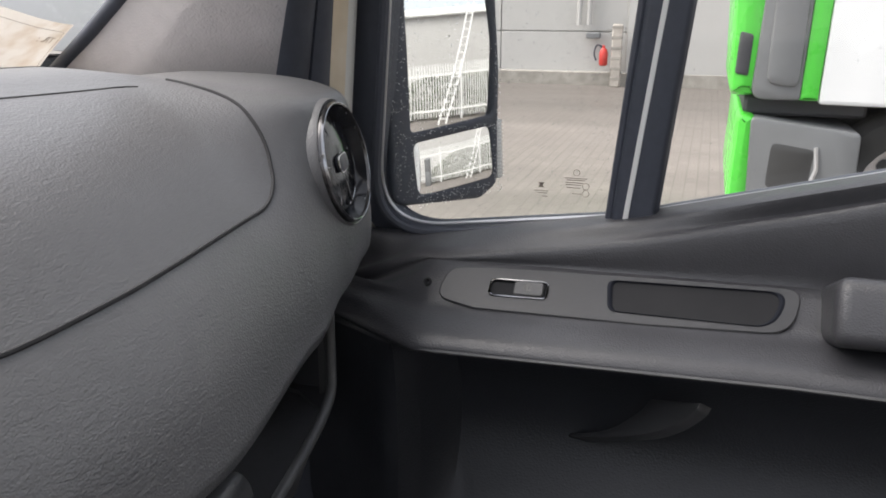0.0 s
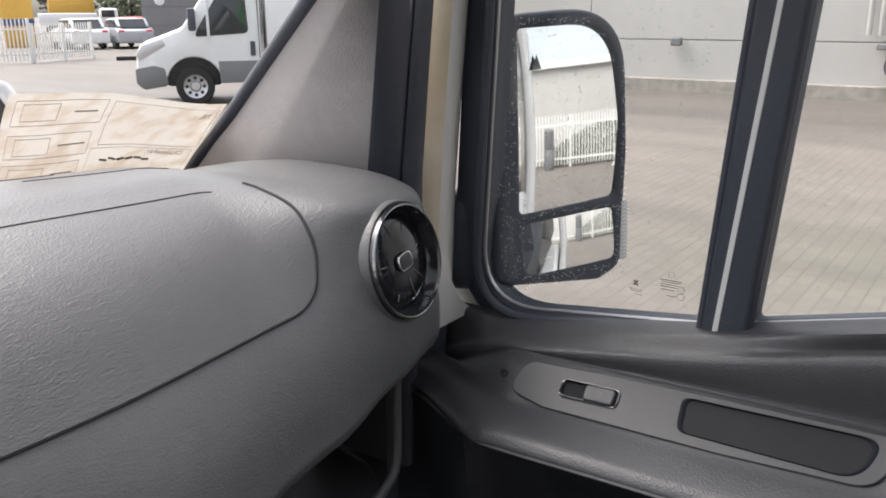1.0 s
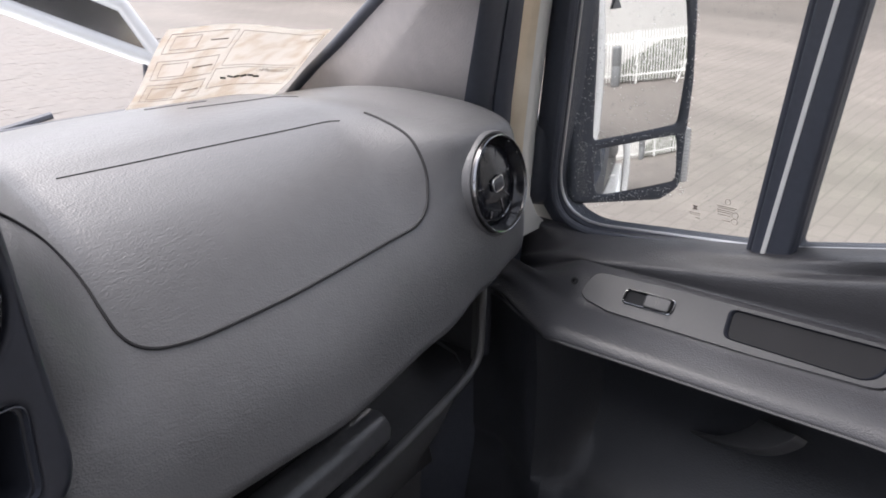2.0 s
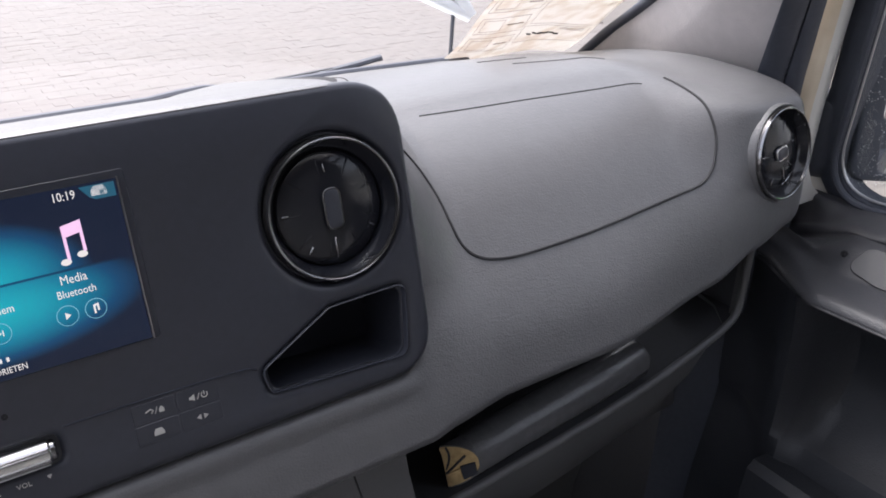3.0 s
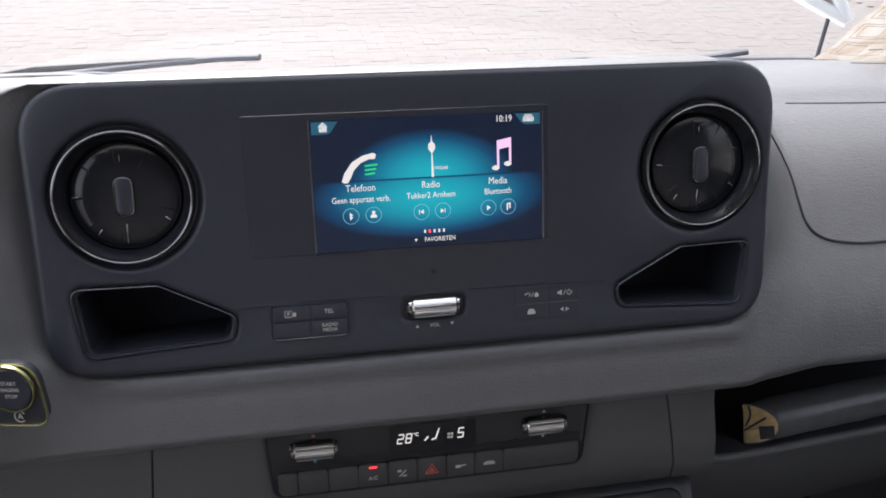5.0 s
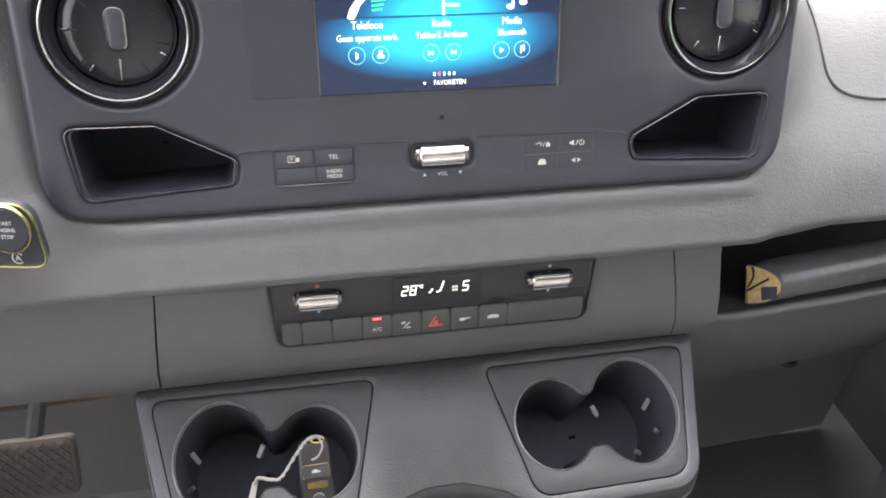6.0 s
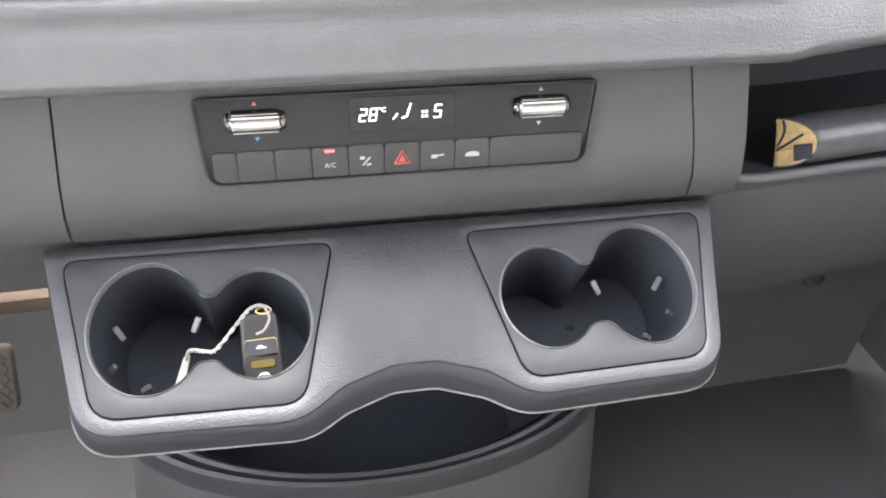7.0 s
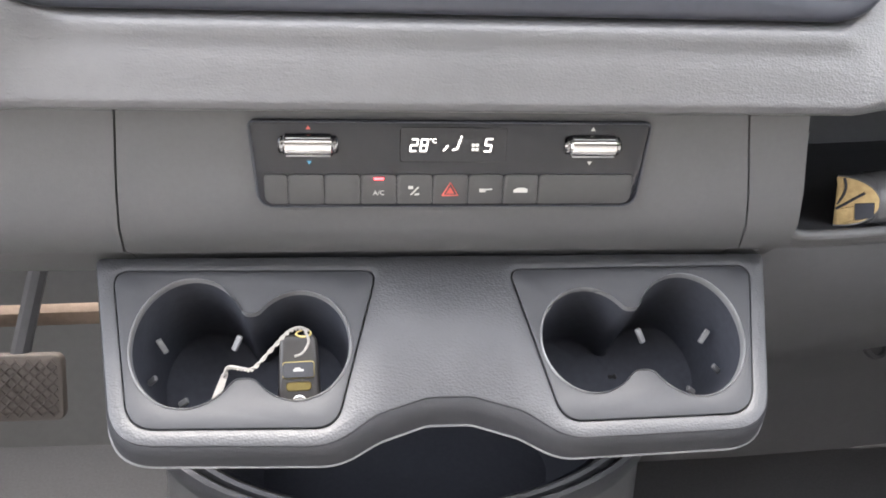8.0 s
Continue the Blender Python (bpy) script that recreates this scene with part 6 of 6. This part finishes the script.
part("windscreen", put(grid([[Vector((x, y, z)) for x, z in ((.16, 1.42), (-.36, 2.14))] for y in (-.82, 0, .82)]), VAN), WINDOWDARK, van)
part("headlamp", put(side_profile(rounded([(.46, 1.10), (.95, .82), (.985, .96), (.88, 1.10), (.52, 1.22)], [.02, .04, .05, .08, .04], 5), .80, .958, .01), VAN), SILVER, van, "pale headlamp")
part("door_handle", put(block((.09, .03, .26), None, .01, 1, (-1.08, .965, 1.02)), VAN), RUBBER, van)
part("door_line", put(tube([(-1.20, .958, .82), (-1.20, .958, 2.25)], .008, 5), VAN), RUBBER, van)
part("mirror", put(block((.14, .20, .40), None, .04, 2, (-.02, 1.10, 1.55)), VAN), RUBBER, van)
part("cargo_box", put(block((4.2, 2.1, 2.35), None, .03, 2, (-3.45, 0, 1.95)), VAN), WHITEPAINT, van)
part("chassis", put(block((4.4, .8, .20), None, .02, 1, (-3.2, 0, .55)), VAN), RUBBER, van)
for x in (0, -3.5):
    for s in (-1, 1):
        wheel(van, VAN @ Vector((x, s * .84, .35)), VAN.to_3x3() @ Vector((0, s, 0)), .35, .22)


def fence(name, a, b, height, label):
    """White palisade with rounded rails, between two ground points."""
    a, b = Vector((*a, GROUND)), Vector((*b, GROUND))
    f = thing(name, a, label, "fence")
    d = b - a
    n = int(d.length / .125)
    turn = math.degrees(math.atan2(d.y, d.x))
    me = None
    for k in range(n + 1):
        p = a + d * (k / n)
        if me is None:
            ob = part("pale", merge(block((.048, .03, height), None, .006, 1, (0, 0, height / 2 + .08)), block((.03, .03, .06), None, .005, 1, (0, 0, height + .10))), FENCEPAINT, f)
            me = ob.data
        else:
            ob = new("pale", me)
            ob.parent = f
            ob.matrix_parent_inverse = f.matrix_basis.inverted()
        ob.matrix_basis = pose(p.x, p.y, p.z, 0, 0, turn)
    for z in (.30, height - .22):
        part("rail", block((d.length, .04, .06), pose(*(a + d / 2 + Vector((0, 0, z))), 0, 0, turn), .005, 1), FENCEPAINT, f)
    m = max(2, int(d.length / 2.7))
    for k in range(m + 1):
        p = a + d * (k / m)
        part("post", block((.10, .08, height + .14), pose(p.x, p.y, p.z + (height + .14) / 2, 0, 0, turn), .008, 1), FENCEPAINT, f)
    return f


fence("fence", (7.0, 32.6), (16.35, 28.75), 1.38, "white steel palisade fence along the yard")
fence("fence", (16.45, 28.8), (19.4, 29.8), 1.22, "white steel palisade gate standing ajar")
kerb_block = thing("parking_block", (19.3, 27.2, GROUND), "dark rubber parking block lying in the yard", "parking block")
part("block", block((1.1, .16, .14), pose(19.3, 27.2, GROUND + .07, 0, 0, -30), .03, 2), TYRE, kerb_block)
grey_hall = thing("grey_building", (33, 38, GROUND), "plain dark grey clad building at the end of the yard", "building")
GB = Matrix.Translation((29.3, 40.3, GROUND)) @ pose(0, 0, 0, 0, 0, -35.6)
part("wall", block((14, 6, 9), GB, .03, 1, (7, 3, 4.5)), DARKBUILD, grey_hall)
for k in range(9):
    part("cladding_panel", block((14, .04, .98), GB, .006, 1, (7, -.02, .5 + k)), DARKBUILD, grey_hall)
part("sign_disc", lathe([(.28, 0), (.28, .05), (.001, .06)], GB @ pose(.95, -.05, 2.35, 90, 0, 0), 24), WHITEPLASTIC, grey_hall, "pale round sign")


def car(at, turn, paint, label):
    c = thing("parked_car", at, label, "car", "parked cars")
    m = Matrix.Translation(at) @ pose(0, 0, 0, 0, 0, turn)
    body = rounded([(-2.1, .28), (2.1, .28), (2.15, .70), (1.2, .92), (.65, 1.02), (-1.75, 1.0), (-2.12, .85)], [.1, .1, .12, .2, .2, .2, .15], 4)
    part("body", put(side_profile(body, -.86, .86, .10), m), paint, c)
    roof = rounded([(.75, .98), (.15, 1.42), (-1.35, 1.46), (-1.95, .98)], [.1, .2, .25, .1], 4)
    part("cabin", put(side_profile(roof, -.74, .74, .12), m), paint, c)
    for s in (-1, 1):
        part("window", put(side_profile(rounded([(.52, 1.02), (.12, 1.34), (-.45, 1.37), (-.45, 1.02)], .05, 3), s * .735, s * .755, .004), m), WINDOWDARK, c)
        part("window", put(side_profile(rounded([(-.52, 1.02), (-.52, 1.37), (-1.30, 1.37), (-1.68, 1.02)], .05, 3), s * .735, s * .755, .004), m), WINDOWDARK, c)
        part("tail_lamp", put(block((.06, .30, .16), None, .02, 1, (-2.08, s * .66, .82)), m), REDPAINT, c)
        for x in (-1.3, 1.35):
            wheel(c, m @ Vector((x, s * .76, .31)), m.to_3x3() @ Vector((0, s, 0)), .31, .2)
    part("rear_window", put(grid([[Vector((-1.88, y, 1.02)), Vector((-1.46, y, 1.40))] for y in (-.62, .62)]), m), WINDOWDARK, c)
    return c


car((24.4, 38.8, GROUND), 75, WHITEPAINT, "white estate car parked behind the fence")
car((26.2, 37.7, GROUND), 72, CARGREY, "silver-blue hatchback parked beside the white car")
car((35.2, 50.9, GROUND), 158, REDPAINT, "dark red car parked by the far building")
hut = thing("site_hut", (24.1, 43.6, GROUND), "yellow site hut behind the fence", "hut")
part("wall", block((1.5, 1.6, 2.9), pose(24.1, 43.6, GROUND + 1.45, 0, 0, -28), .05, 2), YELLOW, hut)
part("base_band", block((1.54, 1.64, .35), pose(24.1, 43.6, GROUND + 1.25, 0, 0, -28), .03, 2), BLUEPAINT, hut, "dark blue band")
yard = thing("site_machine", (42, 67, GROUND), "orange site machine far behind the fence", "machine")
part("body", block((3.6, 2.6, 1.5), pose(41.9, 67.5, 2.0, 0, 0, -32), .25, 2), YELLOW, yard)
part("track", block((3.4, 2.4, 1.2), pose(41.9, 67.5, GROUND + .6, 0, 0, -32), .3, 2), TYRE, yard)
part("cab", block((1.5, 1.6, 1.5), pose(40.6, 68.3, 3.1, 0, 0, -32), .15, 2), WINDOWDARK, yard)
part("boom", tube([(43, 66.8, 2.6), (45.5, 65.2, 4.6), (47.5, 64, 2.4)], .28, 8), YELLOW, yard)
truck2 = thing("flatbed_truck", (37, 59, GROUND), "white flatbed truck far behind the fence", "truck")
T2 = pose(37.1, 59.1, GROUND, 0, 0, -32)
part("bed", block((4.0, 2.2, .9), T2, .1, 2, (-.6, 0, 1.25)), WHITEPAINT, truck2)
part("cab", block((1.3, 2.0, 1.5), T2, .22, 3, (2.2, 0, 1.30)), WHITEPAINT, truck2)
part("window", block((.9, .04, .5), T2, .05, 2, (2.15, -1.0, 1.65)), WINDOWDARK, truck2)
for x in (-1.8, 1.7):
    wheel(truck2, T2 @ Vector((x, -.9, .42)), T2.to_3x3() @ Vector((0, -1, 0)), .42, .3)
# line of trees in the distance
for i, (x, y, h) in enumerate(((28, 76, 6), (45, 73, 6.5), (43.5, 61.5, 5.2), (53, 76, 8))):
    tr = thing("tree", (x, y, GROUND), "leafless-brown and green tree in the distance", "tree", "trees behind the yard")
    part("trunk", tube([(x, y, GROUND), (x + .1, y, h * .4), (x, y, h * .8)], [.25, .18, .06], 8), TYRE, tr)
    rg = random.Random(20 + i)
    leaves = bmesh.new()
    for k in range(420):
        a, q, zz = rg.uniform(0, 6.28), rg.uniform(.3, 1) * 2.6, rg.uniform(.12, 1)
        w = q * math.sin(math.pi * min(.95, zz * .9 + .08))
        bmesh.ops.create_icosphere(leaves, subdivisions=1, radius=rg.uniform(.12, .32), matrix=Matrix.Translation((x + w * math.cos(a), y + w * math.sin(a), GROUND + h * zz)) @ Matrix.Diagonal((1, 1, rg.uniform(.4, .9), 1)))
    part("crown", leaves, LEAFY, tr, smooth=False)

# ---------------------------------------------------------------- outside: green truck beside us
lorry = thing("green_truck", (6.4, -1.5, GROUND), "bright green truck cab with grey cladding and white sleeper side", "truck")
LX = 5.5
# local x to the rear, local y up, local z towards us
LM = Matrix(((0, 0, -1, LX), (-1, 0, 0, -.055), (0, 1, 0, 0), (0, 0, 0, 1)))


def side(points, r, deep, mat, name, label="", top=0.0, parent=None, bevel=.02):
    return part(name, slab([Vector(p) for p in rounded(points, r, 5)], [], deep, LM, bevel, 2, top), mat, parent or lorry, label)


side([(.30, .92), (.45, .92), (.52, 1.6), (.54, 2.7), (.36, 2.7), (.28, 1.6)], .05, 1.9, GREEN, "corner_panel", "green cab corner panel", bevel=.06)
side([(.42, .90), (.70, .90), (.75, 2.7), (.50, 2.7)], [.08, .02, .02, .02], 1.8, GREYCLAD, "door_cladding", "", .01)
side([(.50, 1.0), (.685, .97), (.71, 2.2), (.52, 2.2)], .06, .03, GREYCLAD, "door_inset", "", .03)
side([(.695, .90), (.80, .90), (.86, 2.7), (.755, 2.7)], .01, 1.8, GREEN, "rear_stripe", "green stripe", .004)
side([(.80, .88), (2.4, .86), (2.4, 2.9), (.86, 2.9)], .03, 2.2, WHITEPAINT, "sleeper_side", "white sleeper side", 0)
side([(1.14, 1.30), (1.36, 1.30), (1.36, 1.50), (1.14, 1.50)], .05, .03, WINDOWDARK, "vent_window", "", .02)
side([(.34, .20), (.47, .20), (.47, .80), (.36, .82)], .05, 1.9, GREEN, "bumper_corner", "green bumper corner", 0, None, .05)
side([(.455, .20), (1.06, .20), (1.06, .72), (.90, .74), (.435, .80)], [.02, .04, .04, .1, .04], 1.9, GREYCLAD, "step_box", "grey entry step cladding", .006)
side([(.545, .36), (.80, .36), (.83, .62), (.56, .66)], .05, .05, KEYCAP, "step_recess", "", .010)
part("step_edge", tube([LM @ Vector((.80, .37, .012)), LM @ Vector((.835, .50, .014)), LM @ Vector((.82, .63, .012))], .014, 6), SILVER, lorry)
side([(.32, 1.05), (.40, 1.03), (.41, 1.28), (.33, 1.30)], .02, .05, DARK, "lamp_unit", "", .012)
# no real bar: a dark block added for the shaded gap under the cab
part("gap_shade_block", block((1.7, .70, .12), None, .02, 1, (LX + 1.0, -.80, .85)), DARK, lorry, "dark block for the shade under the cab")
part("chassis", block((1.2, 6, .5), None, .05, 1, (LX + 1.2, -4.0, .55)), DARK, lorry)
part("tank", block((.7, 1.6, .55), None, .08, 2, (LX + .5, -2.6, .42)), SILVER, lorry)
for y in (-1.45, -5.2):
    wheel(lorry, (LX + .28, y, GROUND + .5), (-1, 0, 0), .5, .32)

# ---------------------------------------------------------------- outside: behind us, seen in the mirror
own = thing("van_body", (.95, -3, GROUND), "white side of the vehicle's own body behind the door", "van body")
part("side", block((.05, 4.5, 2.1), None, .02, 2, (.940, -3.6, 1.45)), WHITEPAINT, own)
part("wheel_guard", block((.3, .7, .9), None, .1, 2, (.82, -4.4, GROUND + .45)), TYRE, own)
part("bonnet", grid([[Vector((x, y, z - .05 * (x / .9) ** 2)) for y, z in ((.56, 1.20), (.8, 1.12), (1.1, 1.02), (1.35, .88), (1.45, .6), (1.45, .2))] for x in (-.92, -.6, -.3, 0, .3, .6, .92)]), WHITEPAINT, own)
part("sill", block((.05, 6.0, .35), None, .02, 2, (.950, -2.9, .28)), GREYCLAD, own)
part("roof", block((2.0, 5.1, .05), None, .02, 2, (0, -3.3, 2.52)), WHITEPAINT, own)
part("side", block((.05, 4.8, 2.1), None, .02, 2, (-.985, -3.45, 1.45)), WHITEPAINT, own)
fence("fence", (-3.0, -14.2), (12.0, -13.7), 1.66, "white steel palisade fence behind the vehicle")
rear_hall = thing("rear_building", (4, -16.4, GROUND), "pale rendered building with a white eaves band", "building")
part("wall", block((44, 6, 3.7), None, .02, 1, (8, -19.4, GROUND + 1.85)), WALLMAT, rear_hall)
part("eaves", block((44.4, .4, .26), None, .02, 1, (8, -16.4, GROUND + 3.74)), WHITEPLASTIC, rear_hall)
hedge = bmesh.new()
hr = random.Random(8)
for k in range(2600):
    hx = hr.uniform(2.4, 9.5)
    top = .5 + .9 * math.sin(max(0, min(1, (hx - 2.2) / 2.6)) * math.pi / 2)
    bmesh.ops.create_icosphere(hedge, subdivisions=1, radius=hr.uniform(.03, .08), matrix=Matrix.Translation((hx, -14.6 + hx * .03 + hr.uniform(-.2, .2), GROUND + hr.uniform(.05, top))) @ Matrix.Diagonal((1, 1, hr.uniform(.5, 1.4), 1)))
tagged(part("hedge", hedge, LEAFY, None, "", False), "thin dark brush growing behind the fence", "brush", "", "stuff")
ladder = thing("ladder", (4.7, -12.9, GROUND), "tall white ladder leaning by the fence", "ladder")
L0, L1 = Vector((4.55, -12.9, GROUND)), Vector((6.75, -14.0, 3.5))
for dx in (0, .34):
    part("stile", tube([L0 + Vector((dx, 0, 0)), L1 + Vector((dx, 0, 0))], .032, 6), FENCEPAINT, ladder)
for k in range(15):
    p = L0 + (L1 - L0) * ((k + .5) / 15)
    part("rung", tube([p, p + Vector((.34, 0, 0))], .016, 5), FENCEPAINT, ladder)
drum = thing("drum", (2.08, -13.45, GROUND), "pale grey upright drum before the fence", "drum")
part("barrel", lathe([(.001, 0), (.17, 0), (.19, .05), (.19, .65), (.175, .68), (.19, .71), (.19, 1.28), (.13, 1.35), (.001, 1.36)], pose(2.08, -13.45, GROUND), 24), GREYCLAD, drum)

# ---------------------------------------------------------------- outside: pavers ahead of the windscreen
pave = thing("pavement", (1.5, 9, GROUND), "wet pale clay pavers in front of the vehicle", "pavement", "", "structure")
pv = block((.1994, .0994, .05), None, .0012, 1)
first = part("paver", pv, PAVER, pave)
first.location = (0, 0, 0)
me = first.data
rng = random.Random(11)
count, rest_v, rest_f = 0, [], []
unit = [v.co.copy() for v in me.vertices]
unit_f = [list(p.vertices) for p in me.polygons]
for row in range(150):
    for col in range(46):
        x, y = -3.0 + col * .2 + (.1 if row % 2 else 0), 4.6 + row * .1
        z = GROUND - .012 + rng.uniform(-.0015, .0015)
        turn = rng.uniform(-.5, .5)
        near = row < 14 and 8 <= col < 30
        if near and count < 300:
            ob = first if count == 0 else new("paver", me)
            if count:
                ob.parent = pave
                ob.matrix_parent_inverse = pave.matrix_basis.inverted()
            ob.matrix_basis = pose(x, y, z, rng.uniform(-.2, .2), rng.uniform(-.2, .2), turn)
            count += 1
        else:
            m = pose(x, y, z, rng.uniform(-.2, .2), rng.uniform(-.2, .2), turn)
            base = len(rest_v)
            rest_v += [tuple(m @ v) for v in unit]
            rest_f += [[base + i for i in f] for f in unit_f]
me2 = bpy.data.meshes.new("pavers")
me2.from_pydata(rest_v, [], rest_f)
me2.materials.append(PAVER)
ob = new("pavers", me2)
ob.parent = pave
ob.matrix_parent_inverse = pave.matrix_basis.inverted()
tagged(ob, "wet pale clay pavers", "", "", "stuff")
